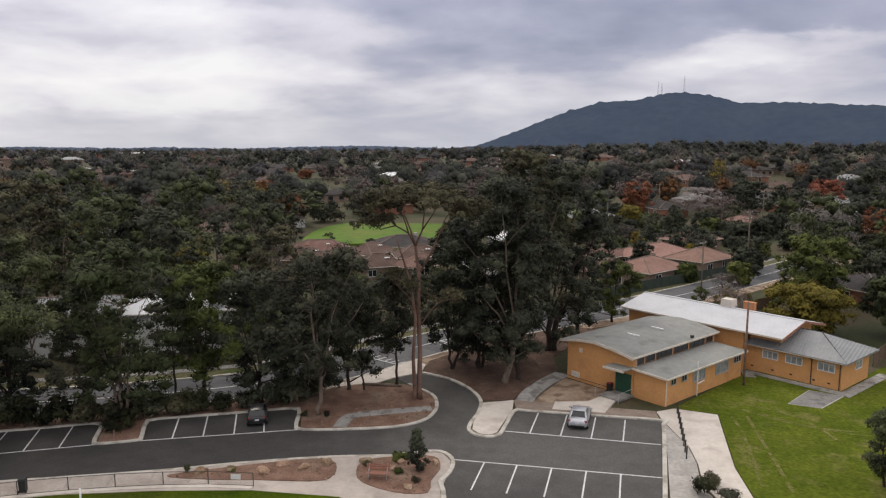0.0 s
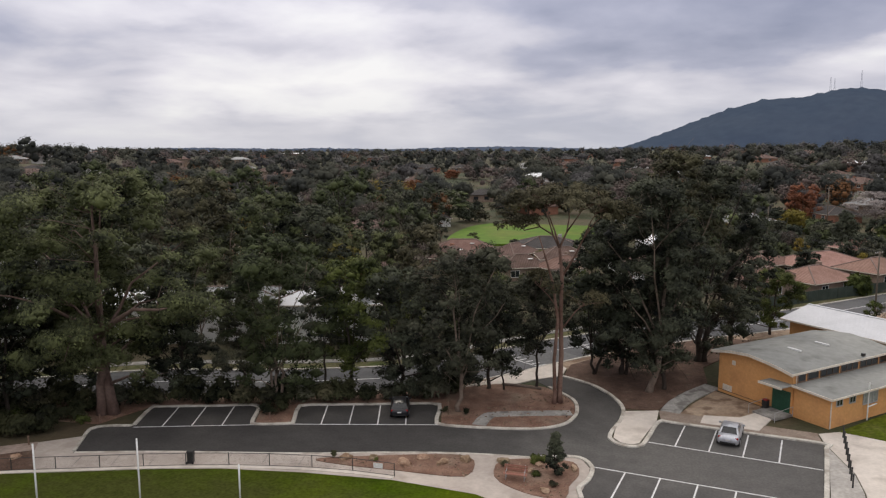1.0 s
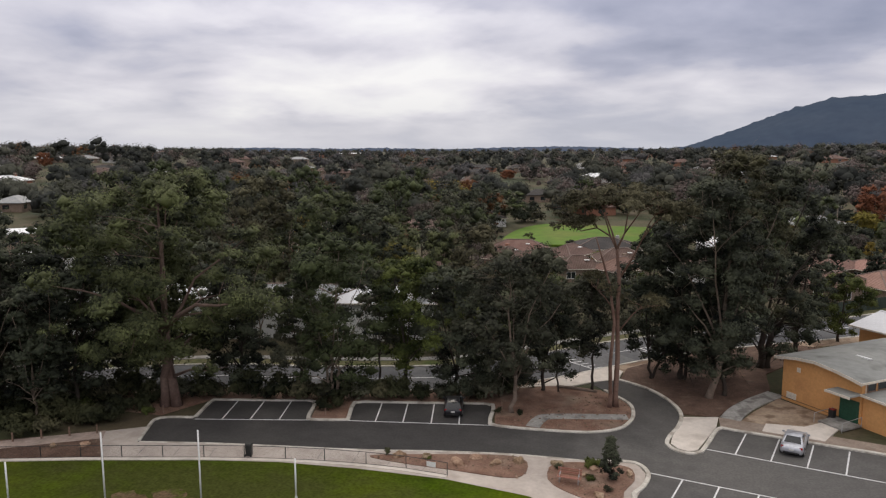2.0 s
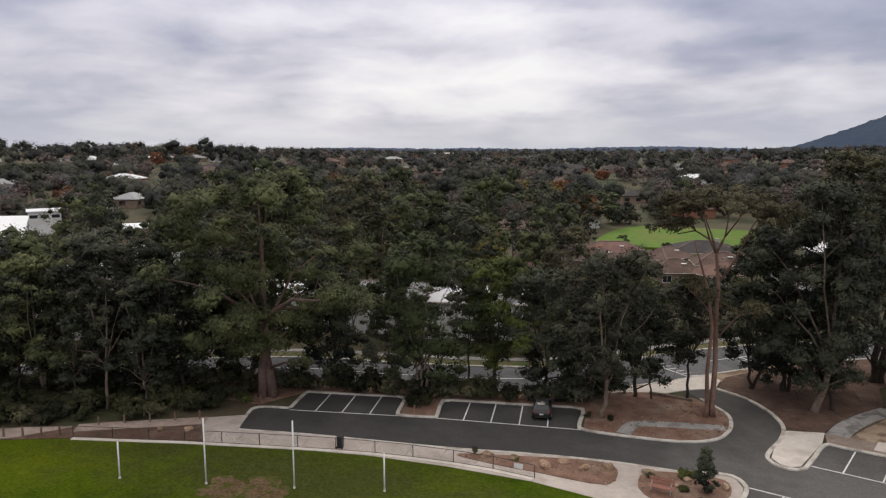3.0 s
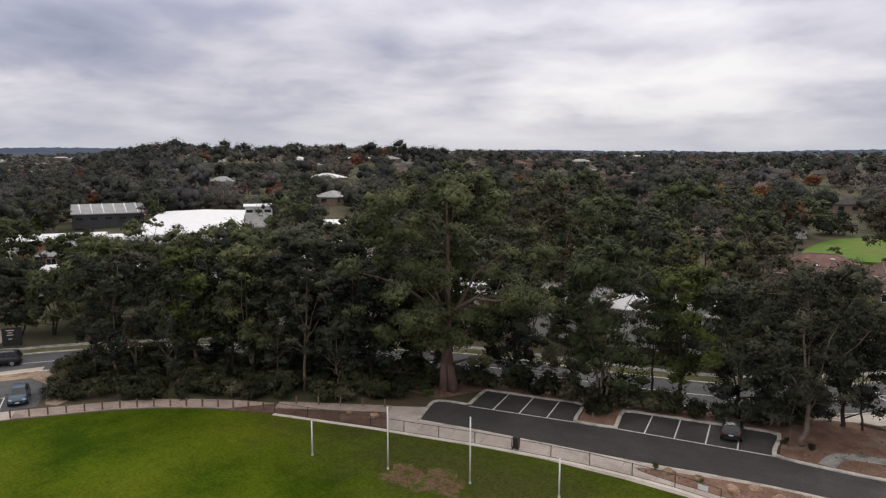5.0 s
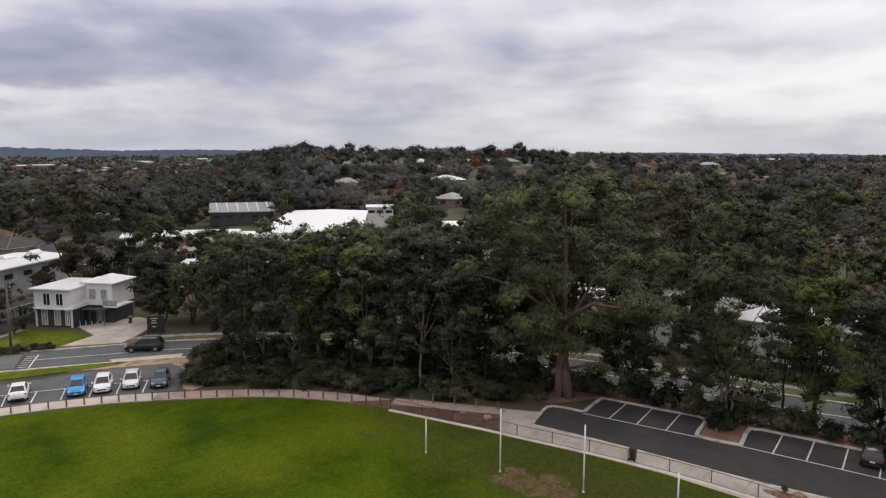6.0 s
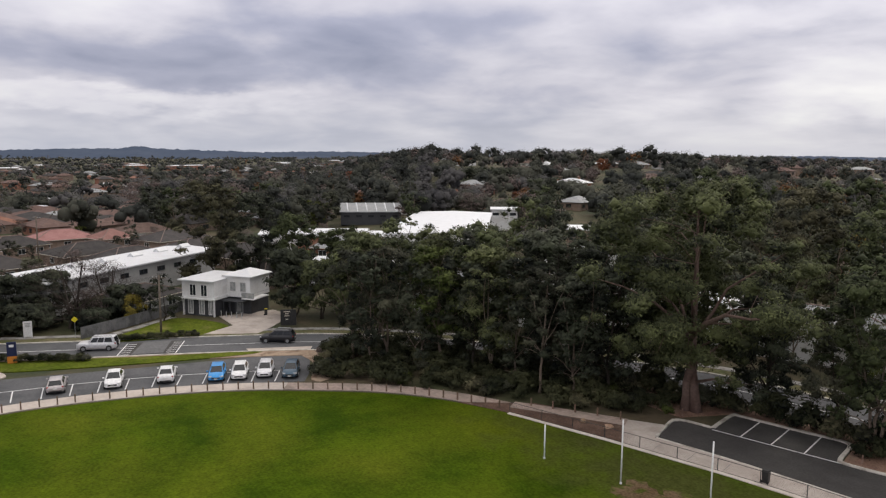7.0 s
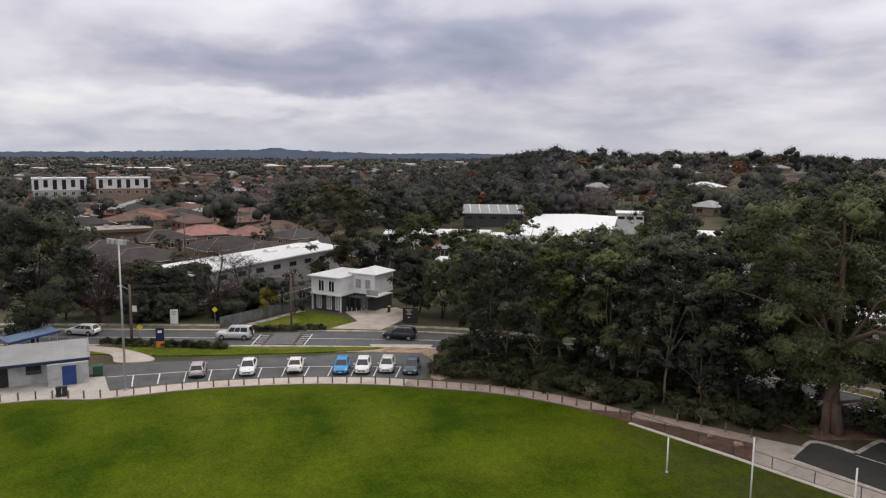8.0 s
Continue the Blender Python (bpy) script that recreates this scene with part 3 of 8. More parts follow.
kerb([(-39.8, 56.0), (-40.8, 60.2), (-40.0, 60.7), (-35, 61.9), (-31.6, 62.8), (-30.6, 62.1), (-29.7, 58.9), (-29.0, 58.3), (-26.2, 59.0), (-26.0, 59.6), (-26.9, 62.9),
      (-26.2, 63.9), (-20, 65.3), (-14.6, 66.6), (-13.6, 65.8), (-13.2, 62.4), (-12.4, 61.4), (-8.2, 61.5), (-4.2, 62.1), (-1.8, 63.6), (-0.8, 65.8), (-0.6, 68.0), (-1.0, 70.3),
      (-2.3, 72.2), (-3.6, 73.8)], 0.36)
kerb([(-2.3, 77.7), (0.7, 75.5), (2.8, 72.2), (3.7, 69.0), (3.4, 65.8), (2.6, 63.2), (2.3, 61.3), (3.0, 60.1), (4.0, 59.8), (4.9, 60.3), (5.6, 62.3), (6.8, 66.0), (8.0, 66.0), (14, 64.8),
      (20.0, 63.6), (19.9, 62.6), (18.6, 58.0), (16.0, 49.2), (14.4, 44)], 0.36)
kerb([(-3.3, 56.2), (-0.9, 56.8), (0.2, 56.4), (0.8, 54.9), (0.5, 52.9), (-0.2, 51.3), (0.0, 50.0), (0.3, 44)], 0.36)
kerb([(-41.0, 49.7), (-33.7, 51.3), (-22.4, 53.2), (-15.9, 54.7), (-9.3, 55.8), (-3.3, 56.1)], 0.22, high=0.10)


def painted(a, b, width=0.12, z=0.034, label="white painted parking bay line", name="bay_line"):
    """A painted stripe from a to b."""
    d = math.degrees(math.atan2(b[1] - a[1], b[0] - a[0]))
    g = Geo().box(((a[0] + b[0]) / 2, (a[1] + b[1]) / 2, z), (math.hypot(b[0] - a[0], b[1] - a[1]), width, 0.012), d)
    setting(name, g, PAINT, label)


painted((-39.6, 55.55), (-29.2, 58.2))
painted((-25.9, 59.0), (-12.8, 61.45))
for x, y in ((-37.15, 56.2), (-34.6, 56.8), (-32.0, 57.5)):
    painted((x, y), (x - 1.2, y + 4.75))
for x, y in ((-23.3, 59.5), (-20.8, 59.98), (-18.25, 60.45), (-15.75, 60.92)):
    painted((x, y), (x - 1.1, y + 4.75))
painted((5.4, 61.15), (18.4, 58.2))
for k in (7.6, 10.2, 12.75, 15.35):
    y = 61.15 - (k - 5.4) * 0.227
    painted((k, y), (k + 1.4, y + 4.9))
painted((0.8, 55.3), (16.9, 52.0))
for k in (3.3, 5.85, 8.5, 11.1, 13.65):
    y = 55.3 - (k - 0.8) * 0.205
    painted((k, y), (k - 1.25, y - 4.7))

# Footpath between the drive and the oval, planting beds, island.
PATH_SOUTH = [(-58, 40.0), (-53.4, 42.3), (-44.2, 45.2), (-35.1, 47.7), (-27.6, 49.3), (-21.0, 49.9), (-14.0, 50.0), (-7.5, 49.0), (-3, 46.5), (0, 44)]
PATH_NORTH = [(0.2, 44), (-0.2, 50), (0.5, 53), (0.6, 55), (0.0, 56.4), (-0.9, 56.8), (-3.3, 56.1), (-9.3, 55.8), (-15.9, 54.7), (-22.4, 53.2), (-33.7, 51.2), (-41.1, 49.6), (-42.6, 52.8),
              (-45.4, 50.9)]
setting("footpath", Geo().prism(PATH_SOUTH[2:] + PATH_NORTH, 0.0, 0.06), PATH_CONCRETE, "pale concrete footpath beside the car park")
setting("planting_bed", Geo().prism(PATH_SOUTH[:3] + [(-41.5, 46.0), (-44.5, 49.3), (-45.6, 50.7), (-53.6, 46.3)], 0.0, 0.08), SHADED_LITTER, "dark mulch bed behind the fence")
BED_ONE = smooth_path([(-21.0, 52.3), (-16.2, 53.9), (-10.6, 55.3), (-8.9, 55.0), (-8.3, 53.8), (-8.5, 52.0), (-9.8, 51.4), (-14.3, 51.6), (-18, 51.7)], 0.7, True)
BED_TWO = smooth_path([(-6.3, 54.9), (-4.0, 55.7), (-1.3, 55.9), (-0.4, 55.3), (-0.2, 53.6), (-0.9, 51.5), (-1.1, 49.6), (-3.4, 49.6), (-6.0, 51.2), (-6.7, 53.0)], 0.7, True)
setting("planting_bed", Geo().prism(BED_ONE, 0.0, 0.12), MULCH, "brown mulch bed with boulders")
setting("planting_bed", Geo().prism(BED_TWO, 0.0, 0.12), MULCH, "brown mulch bed round the shrub and bench")
ISLAND = smooth_path([(-12.6, 61.6), (-8.2, 61.7), (-4.3, 62.3), (-2.0, 63.8), (-1.0, 65.9), (-0.8, 68.0), (-1.2, 70.2), (-2.5, 72.0), (-4.0, 73.6)], 0.8)
setting("mulch_ground", Geo().prism(ISLAND + [(-6.5, 74.0), (-9.5, 73.4), (-12.6, 71.7), (-18, 69.3), (-27, 67.4), (-36, 65.6), (-46, 62.4), (-52, 58.6), (-49, 55.5), (-43.2, 55.6),
                                              (-41.0, 60.6), (-31.4, 63.0), (-30.3, 62.2), (-29.3, 58.6), (-26.1, 59.2), (-27.0, 63.2), (-26.2, 64.0), (-14.5, 66.8), (-13.4, 65.8)],
                                    0.0, 0.10), MULCH, "reddish brown leaf litter under the gum trees")
setting("island_path", Geo().sweep(smooth_path([(-9.2, 61.9), (-8.8, 64.0), (-7.6, 65.0), (-1.1, 66.6)], 0.5), [(0.65, 0.1), (0.65, 0.125), (-0.65, 0.125), (-0.65, 0.1)]), PATCHWORK, "grey compacted gravel path")
setting("driveway_apron", Geo().prism([(-12.6, 71.9), (-9.0, 76.0), (-5.2, 80.4), (-3.2, 82.3), (-2.0, 80.6), (-2.4, 77.7), (-5.2, 75.9), (-7, 74.1), (-9.5, 73.5)], 0.0, 0.115), CONCRETE, "pale concrete driveway crossing")
# The canopy's shade is in this litter's colour.
setting("mulch_ground", Geo().prism([(-2.2, 77.9), (0.7, 75.7), (2.9, 72.3), (3.8, 69.0), (6.9, 68.9), (9.4, 74.0), (12.8, 78.2), (13.2, 84), (22, 97), (17, 98), (5, 90), (-1.6, 82)], 0.0, 0.09), SHADED_LITTER,
        "brown leaf litter darkened for tree shade")
setting("concrete_nib", Geo().prism([(3.5, 65.8), (2.8, 63.2), (2.6, 61.4), (3.2, 60.4), (4.0, 60.1), (4.7, 60.6), (5.3, 62.4), (6.6, 66.2), (7.0, 68.8), (3.9, 68.0)], 0.0, 0.13), CONCRETE, "pale concrete kerb nib")
setting("brick_paving", Geo().prism([(7.0, 66.4), (19.9, 63.8), (20.1, 65.8), (15.4, 66.9), (8.9, 68.5), (7.0, 68.8)], 0.0, 0.11), mat("brown_paving", (0.22, 0.17, 0.135), (0.28, 0.225, 0.185), 0.8, 0.9), "brown brick paving strip")
setting("footpath", Geo().sweep(smooth_path([(8.0, 68.6), (9.0, 71.2), (10.8, 74.2), (13.2, 77.3)], 0.5), [(0.9, 0.0), (0.9, 0.12), (-0.9, 0.12), (-0.9, 0.0)]), PATCHWORK, "grey curved footpath to the hall")
setting("bare_ground", Geo().prism([(8.9, 68.5), (10.4, 71.4), (13.2, 75.9), (18.8, 69.7), (16.7, 68.3), (13, 67.5)], 0.0, 0.08), DIRT, "dry bare soil beside the hall")
setting("entry_slab", Geo().prism([(10.4, 66.3), (15.2, 65.3), (17.2, 69.0), (16.1, 70.1), (14.2, 68.4), (11.0, 68.3)], 0.0, 0.14), CONCRETE, "cream concrete entry slab")
setting("footpath", Geo().prism([(20.1, 63.6), (20.2, 65.8), (22.1, 66.6), (25.7, 65.0), (24.4, 60), (22.8, 53.7), (22.2, 49), (22, 43), (19.9, 43), (19.4, 51), (20.2, 54.5), (20.6, 57.8)], 0.0, 0.07), CONCRETE,
        "pale concrete path beside the lawn")
setting("planting_bed", Geo().prism([(16.3, 49), (18.8, 58), (20.0, 63.4), (20.5, 57.8), (20.1, 54.5), (19.2, 51), (19.6, 43), (15, 43)], 0.0, 0.09), OLD_APRON, "pale concrete strip beside the car park")
setting("lawn", Geo().prism([(22.1, 66.7), (25.8, 65.1), (24.5, 60), (22.9, 53.7), (22.3, 49), (22.1, 40), (60, 40), (62, 70), (56, 84), (49, 79), (42, 73), (34.5, 78.6)], 0.0, 0.06), LAWN, "green lawn beside the hall")
setting("slab_rim", Geo().prism([(33.6, 67.9), (36.3, 66.6), (40.25, 70.0), (37.6, 71.85)], 0.0, 0.085), OLD_APRON, "pale rim round the slab")
setting("concrete_slab", Geo().prism([(33.75, 67.95), (36.25, 66.75), (40.1, 70.0), (37.6, 71.7)], 0.0, 0.10), DARK_SLAB, "weathered concrete slab in the lawn")

# Tracks worn into the lawn.
for k, pts in enumerate(([(26.9, 64.6), (26.2, 60.5), (25.2, 56.5), (23.6, 50.5)], [(28.3, 64.6), (27.4, 60.0), (26.6, 55.5), (25.4, 49.5)], [(28.6, 66.4), (31.5, 63.0), (36.0, 61.0), (42.0, 60.6)], [(30.0, 65.2), (33.0, 62.0), (37.0, 60.0), (43.0, 59.2)], [(27.5, 69.0), (31.0, 66.6), (33.2, 63.4), (33.8, 58.0)])):
    setting("worn_track", Geo().sweep(smooth_path(pts, 0.6), [(0.16, 0.04), (0.16, 0.066 + 0.0005 * k), (-0.16, 0.066 + 0.0005 * k), (-0.16, 0.04)]), DRY_TURF, "faint dry track worn into the lawn")

# The oval.
OVAL_EDGE = smooth_path([(-80.6, -16), (-80.2, -9), (-78.5, -4.4), (-78.1, -1), (-78.1, 3), (-77.7, 7), (-76.6, 12.2), (-74.9, 17.9), (-72.4, 23.5), (-69.6, 28), (-64.5, 34.8), (-59, 39.3), (-53.4, 42.2)], 1.5)
setting("sports_oval", Geo().prism(OVAL_EDGE + PATH_SOUTH[2:] + [(8, 30), (16, 5), (10, -40), (-30, -70), (-64, -50)], 0.0, 0.05), OVAL_GRASS, "green sports oval grass with worn patches")
BOLLARD_LINE = offset_path(OVAL_EDGE, 0.7)
RIM_PATH = offset_path(OVAL_EDGE, 1.6)
RIM_CUT = max(i for i, p in enumerate(RIM_PATH) if p[1] < 27.5)
for stretch, surface, words in ((RIM_PATH[:RIM_CUT + 1], PATH_CONCRETE, "pale concrete path before the parked cars"), (RIM_PATH[RIM_CUT:], PINK_PATH, "pinkish concrete path round the oval")):
    setting("perimeter_path", Geo().sweep(stretch, [(1.15, 0.0), (1.15, 0.07), (-1.15, 0.07), (-1.15, 0.0)]), surface, words)
setting("perimeter_path", Geo().sweep([(-54.5, 44.2), (-50.5, 46.8), (-45.0, 50.2)], [(0.9, 0.0), (0.9, 0.09), (-0.9, 0.09), (-0.9, 0.0)]), PINK_PATH, "pinkish concrete path behind the bed")
for k, (wx, wy, wr) in enumerate(((-33.0, 40.3, 1.9), (-31.6, 41.2, 1.5), (-34.6, 39.4, 1.4), (-32.6, 42.3, 1.1), (-35.2, 41.2, 1.0), (-30.4, 40.0, 0.9))):
    ring = [(wx + wr * (1.35 + 0.5 * noise.noise((math.cos(t) * 1.3, math.sin(t) * 1.3, k))) * math.cos(t), wy + wr * (0.75 + 0.5 * noise.noise((math.cos(t) * 1.9, math.sin(t) * 1.9, k + 7))) * math.sin(t))
            for t in [2 * math.pi * i / 40 for i in range(40)]]
    setting("worn_patch", Geo().prism(ring, 0.03, 0.055 + 0.0015 * k), WORN, "worn brownish patch in the grass")

# Second car park beside the street.
setting("car_park", Geo().prism([(-79.2, -6), (-79.3, 3), (-78.9, 10), (-77.6, 17), (-75.5, 23.6), (-72.6, 29.6), (-75, 31.2), (-80.5, 33.6), (-84.6, 34.8), (-85.6, 29.2), (-85.3, 26), (-87.1, 16.7),
                                 (-90.4, 3), (-92, -6)], 0.0, 0.025), STREET, "grey asphalt car park beside the oval")
BAYS = [((-81.8, -0.3), (-86.0, -0.1)), ((-81.7, 2.25), (-85.6, 2.65)), ((-81.35, 4.9), (-85.2, 5.45)), ((-80.9, 7.45), (-84.8, 8.2)), ((-80.5, 10.0), (-84.2, 10.9)), ((-80.0, 12.6), (-83.6, 13.65)),
        ((-79.3, 15.1), (-82.8, 16.3)), ((-78.6, 17.5), (-82.0, 18.9)), ((-77.6, 19.95), (-81.0, 21.4)), ((-76.65, 22.35), (-80.0, 23.9)), ((-75.55, 24.65), (-79.0, 26.35)), ((-74.3, 26.85), (-77.9, 28.8))]
for front, back in BAYS:
    painted(front, back)
setting("bay_line", Geo().sweep([(-86.3, -2.8)] + [back for front, back in BAYS], [(0.06, 0.03), (0.06, 0.037), (-0.06, 0.037), (-0.06, 0.03)]), PAINT, "white painted line behind the bays")
setting("lawn", Geo().prism(smooth_path([(-99, -8), (-94, 1), (-91.2, 8), (-87.6, 20.5), (-86.0, 28.6), (-87.2, 28.4), (-91.4, 17.5), (-94.9, 9.6), (-99.8, -3)], 1.0, True), 0.0, 0.12), LAWN, "green grass median beside the street")
setting("footpath", Geo().prism(smooth_path([(-101.3, -5.5), (-98.3, -1.5), (-94.0, 1.5), (-91.4, 2.3), (-90.9, 0.9), (-92.0, -2.0), (-95.7, -2.6), (-99.6, -6.0)], 0.6, True), 0.0, 0.125), PATH_CONCRETE, "pale curved concrete path across the median")
setting("driveway_apron", Geo().prism([(-88.9, 28.5), (-85.6, 36.1), (-83.0, 34.4), (-85.2, 28.2)], 0.0, 0.05), PATH_CONCRETE, "pale concrete driveway crossing")
setting("bare_ground", Geo().prism(smooth_path([(-83.6, 33.4), (-82.6, 36.2), (-77.8, 35.6), (-72.0, 32.4), (-72.4, 30.4), (-78.5, 33.2)], 0.8, True), 0.0, 0.06), DIRT, "dry brown soil at the end of the car park")
setting("lawn", Geo().prism(smooth_path([(-101.9, 13.7), (-98.9, 24.6), (-101.4, 30.0), (-107.0, 28.6), (-111.0, 24.6), (-106.5, 18.8)], 1.0, True), 0.0, 0.1), LAWN, "green front lawn")
setting("driveway", Geo().prism([(-99.0, 25.9), (-95.6, 32.3), (-98.4, 35.5), (-104, 40.5), (-109, 39.5), (-108.8, 30.9), (-102.0, 30.9)], 0.0, 0.11), PATH_CONCRETE, "pale concrete forecourt of the white house")
setting("footpath", Geo().sweep([(-103.9, 12.6), (-107.6, 18.6), (-112.2, 25.0)], [(0.55, 0.0), (0.55, 0.11), (-0.55, 0.11), (-0.55, 0.0)]), PATCHWORK, "pale concrete path beside the lawn and fence")
setting("reserve", Geo().prism(smooth_path([(-36, 184), (-35, 220), (-20, 238), (-2, 240), (4, 218), (2, 198), (-8, 186), (-24, 180)], 4, True), -1.0, 0.6), BRIGHT_GRASS, "bright green reserve behind the houses")

# ---- buildings ----
class Frame:
    """A turned building plan: a metres along, b metres to the left of it, from an origin."""

    def __init__(self, x, y, turn):
        self.o, self.turn = Vector((x, y)), turn
        t = radians(turn)
        self.u, self.w = Vector((math.cos(t), math.sin(t))), Vector((-math.sin(t), math.cos(t)))

    def at(self, a, b):
        p = self.o + a * self.u + b * self.w
        return (p.x, p.y)

    def box(self, geo, a, b, z):
        """A box over ranges of a, b and z."""
        x, y = self.at(sum(a) / 2, sum(b) / 2)
        return geo.box((x, y, sum(z) / 2), (a[1] - a[0], b[1] - b[0], z[1] - z[0]), self.turn)

    def slab(self, geo, rows, a, thick):
        """A sheet over the range a, whose edge runs through rows of (b, z)."""
        vs, n = [], len(rows)
        for k in (0, 1):
            for b, z in rows:
                x, y = self.at(a[k], b)
                vs += [(x, y, z), (x, y, z + thick)]
        fs = []
        for i in range(n - 1):
            p, q, s = 2 * i, 2 * i + 2, 2 * n
            fs += [(p + 1, q + 1, s + q + 1, s + p + 1), (p, s + p, s + q, q), (p, q, q + 1, p + 1), (s + p, s + p + 1, s + q + 1, s + q)]
        fs += [(0, 1, 2 * n + 1, 2 * n), (2 * n - 2, 4 * n - 2, 4 * n - 1, 2 * n - 1)]
        return geo.add(vs, fs)


def window_on(parent, fr, face, c, along_m, z0, z1, glass, frame_mat, bars=1, out=1):
    """A framed window on a wall. face 'a': the wall runs along b at a = c; face 'b': it runs along a at b = c. out: which way it looks."""
    w = thing("window", "", "")
    w.parent = parent
    lo, hi = along_m
    d = 0.06 * out

    def seg(geo, s0, s1, h0, h1, t0, t1):
        rng = sorted((c + t0, c + t1))
        return fr.box(geo, rng, (s0, s1), (h0, h1)) if face == "a" else fr.box(geo, (s0, s1), rng, (h0, h1))

    g = Geo()
    f = 0.08
    seg(g, lo, hi, z0 - f, z0, 0, d * 1.6), seg(g, lo, hi, z1, z1 + f, 0, d), seg(g, lo - f, lo, z0 - f, z1 + f, 0, d), seg(g, hi, hi + f, z0 - f, z1 + f, 0, d)
    for k in range(bars):
        m = lo + (hi - lo) * (k + 1) / (bars + 1)
        seg(g, m - 0.03, m + 0.03, z0, z1, 0, d)
    part("frame", g, frame_mat, w)
    part("pane", seg(Geo(), lo, hi, z0, z1, 0, d * 0.4), glass, w)
    return w


TERRA = mat("red_orange_brick", (0.42, 0.19, 0.09), (0.48, 0.23, 0.12), 0.8, 0.9)
HALL = Frame(21.4, 67.2, 40.0)


def build_hall():
    hall = thing("community_hall", "orange brick hall with a curved grey roof", "building")
    prof = [(3.2, 4.1), (4.4, 4.38), (6.2, 4.66), (8.2, 4.84), (10.2, 4.66), (12.2, 4.28)]
    # Walls of the tall room: its gable edge follows the roof.
    g = Geo()
    for a0, a1 in ((-0.2, 0.05), (14.8, 15.05)):
        vs = [(*HALL.at(a, b), z) for a in (a0, a1) for b, z in [(3.6, 0.0), (3.6, 4.16), (6.2, 4.64), (8.2, 4.82), (10.2, 4.64), (12.0, 4.3), (12.0, 0.0)]]
        g.add(vs, [tuple(range(7)), tuple(range(13, 6, -1))] + [(i, (i + 1) % 7, 7 + (i + 1) % 7, 7 + i)[::-1] for i in range(7)])
    HALL.box(g, (0.05, 14.8), (11.75, 12.0), (0, 4.3)), HALL.box(g, (0.05, 14.8), (3.6, 3.85), (0, 4.12))
    part("wall", g, BRICK, hall)
    part("roof", HALL.slab(Geo(), [(3.3, 4.13)] + prof[1:-1] + [(12.6, 4.2)], (-0.75, 15.5), 0.12), MEMBRANE, hall)
    part("fascia", HALL.slab(Geo(), [(3.28, 3.97)] + [(b, z - 0.16) for b, z in prof[1:-1]] + [(12.62, 4.04)], (-0.8, -0.72), 0.27), FASCIA, hall)
    part("fascia", HALL.box(Geo(), (-0.75, 15.5), (3.24, 3.3), (4.06, 4.26)), FASCIA, hall)
    for lo, hi in ((0.5, 1.5), (1.9, 3.4), (3.8, 6.5), (6.95, 9.55), (10.0, 12.85), (13.25, 14.5)):
        window_on(hall, HALL, "b", 3.6, (lo, hi), 3.26, 3.95, GLASS, TIMBER, 0 if hi - lo < 1.6 else 2, -1)
    for a in (4.6, 9.0):
        part("roof_vent", HALL.box(Geo(), (a, a + 0.25), (6.4, 7.9), (4.84, 4.98)), WHITE_PAINT, hall)
    lamp = part("flood_lamp", Geo().box((*HALL.at(9.4, 3.0), 4.75), (0.35, 0.25, 0.3), 40), BLACK_METAL, hall)
    part("bracket", Geo().tube([(*HALL.at(9.4, 3.0), 4.1), (*HALL.at(9.4, 3.0), 4.7)], (0.03, 0.03), 5), GALV, lamp)
    part("sign_plate", HALL.box(Geo(), (-0.24, -0.2), (10.0, 10.4), (3.2, 3.65)), FASCIA, hall)
    part("vent_panel", HALL.box(Geo(), (-0.24, -0.2), (10.3, 11.4), (0.35, 0.95)), FASCIA, hall)
    for a in (0.15, 14.7):
        part("gutter_pipe", Geo().tube([(*HALL.at(a, 3.5), 3.05), (*HALL.at(a, 3.5), 4.05)], (0.045, 0.045), 6), FASCIA, hall)
    part("gutter", HALL.box(Geo(), (-0.75, 15.5), (12.6, 12.72), (4.08, 4.22)), FASCIA, hall)
    part("damp_course", HALL.box(Geo(), (-0.215, -0.2), (3.6, 12.0), (0.28, 0.33)), RUST_METAL, hall)
    # Low annex in front.
    annex = part("annex_wall", Geo(), BRICK, hall)
    g = Geo()
    for a0, a1 in ((0.0, 0.25), (14.3, 14.55)):
        vs = [(*HALL.at(a, b), z) for a in (a0, a1) for b, z in [(0, 0.0), (0, 2.9), (3.58, 3.06), (3.58, 0.0)]]
        g.add(vs, [(0, 1, 2, 3), (7, 6, 5, 4), (0, 4, 5, 1), (1, 5, 6, 2), (2, 6, 7, 3), (3, 7, 4, 0)])
    HALL.box(g, (0.25, 14.3), (0, 0.25), (0, 2.9))
    annex.data = g.mesh("annex_wall", BRICK)
    part("annex_roof", HALL.slab(Geo(), [(-0.45, 2.88), (3.58, 3.06)], (-0.45, 14.9), 0.08), MEMBRANE, hall)
    part("annex_fascia", HALL.slab(Geo(), [(-0.47, 2.78), (3.58, 2.96)], (-0.51, -0.44), 0.2), FASCIA, hall)
    part("annex_fascia", HALL.box(Geo(), (-0.45, 14.9), (-0.52, -0.45), (2.8, 2.97)), FASCIA, hall)
    for lo, hi, z0, z1 in ((0.9, 1.7, 2.0, 2.55), (2.8, 3.6, 2.0, 2.6), (4.9, 7.0, 1.5, 2.6), (9.2, 11.6, 1.35, 2.6), (12.8, 14.2, 1.9, 2.6)):
        window_on(hall, HALL, "b", 0.0, (lo, hi), z0, z1, GLASS if z0 > 1.8 else CURTAIN_GLASS, GREY_WALL, 1 if hi - lo < 1 else 2, -1)
    part("gutter_pipe", Geo().tube([(*HALL.at(0.05, -0.08), 0.05), (*HALL.at(0.05, -0.08), 2.5)], (0.05, 0.05), 6), FASCIA, hall)
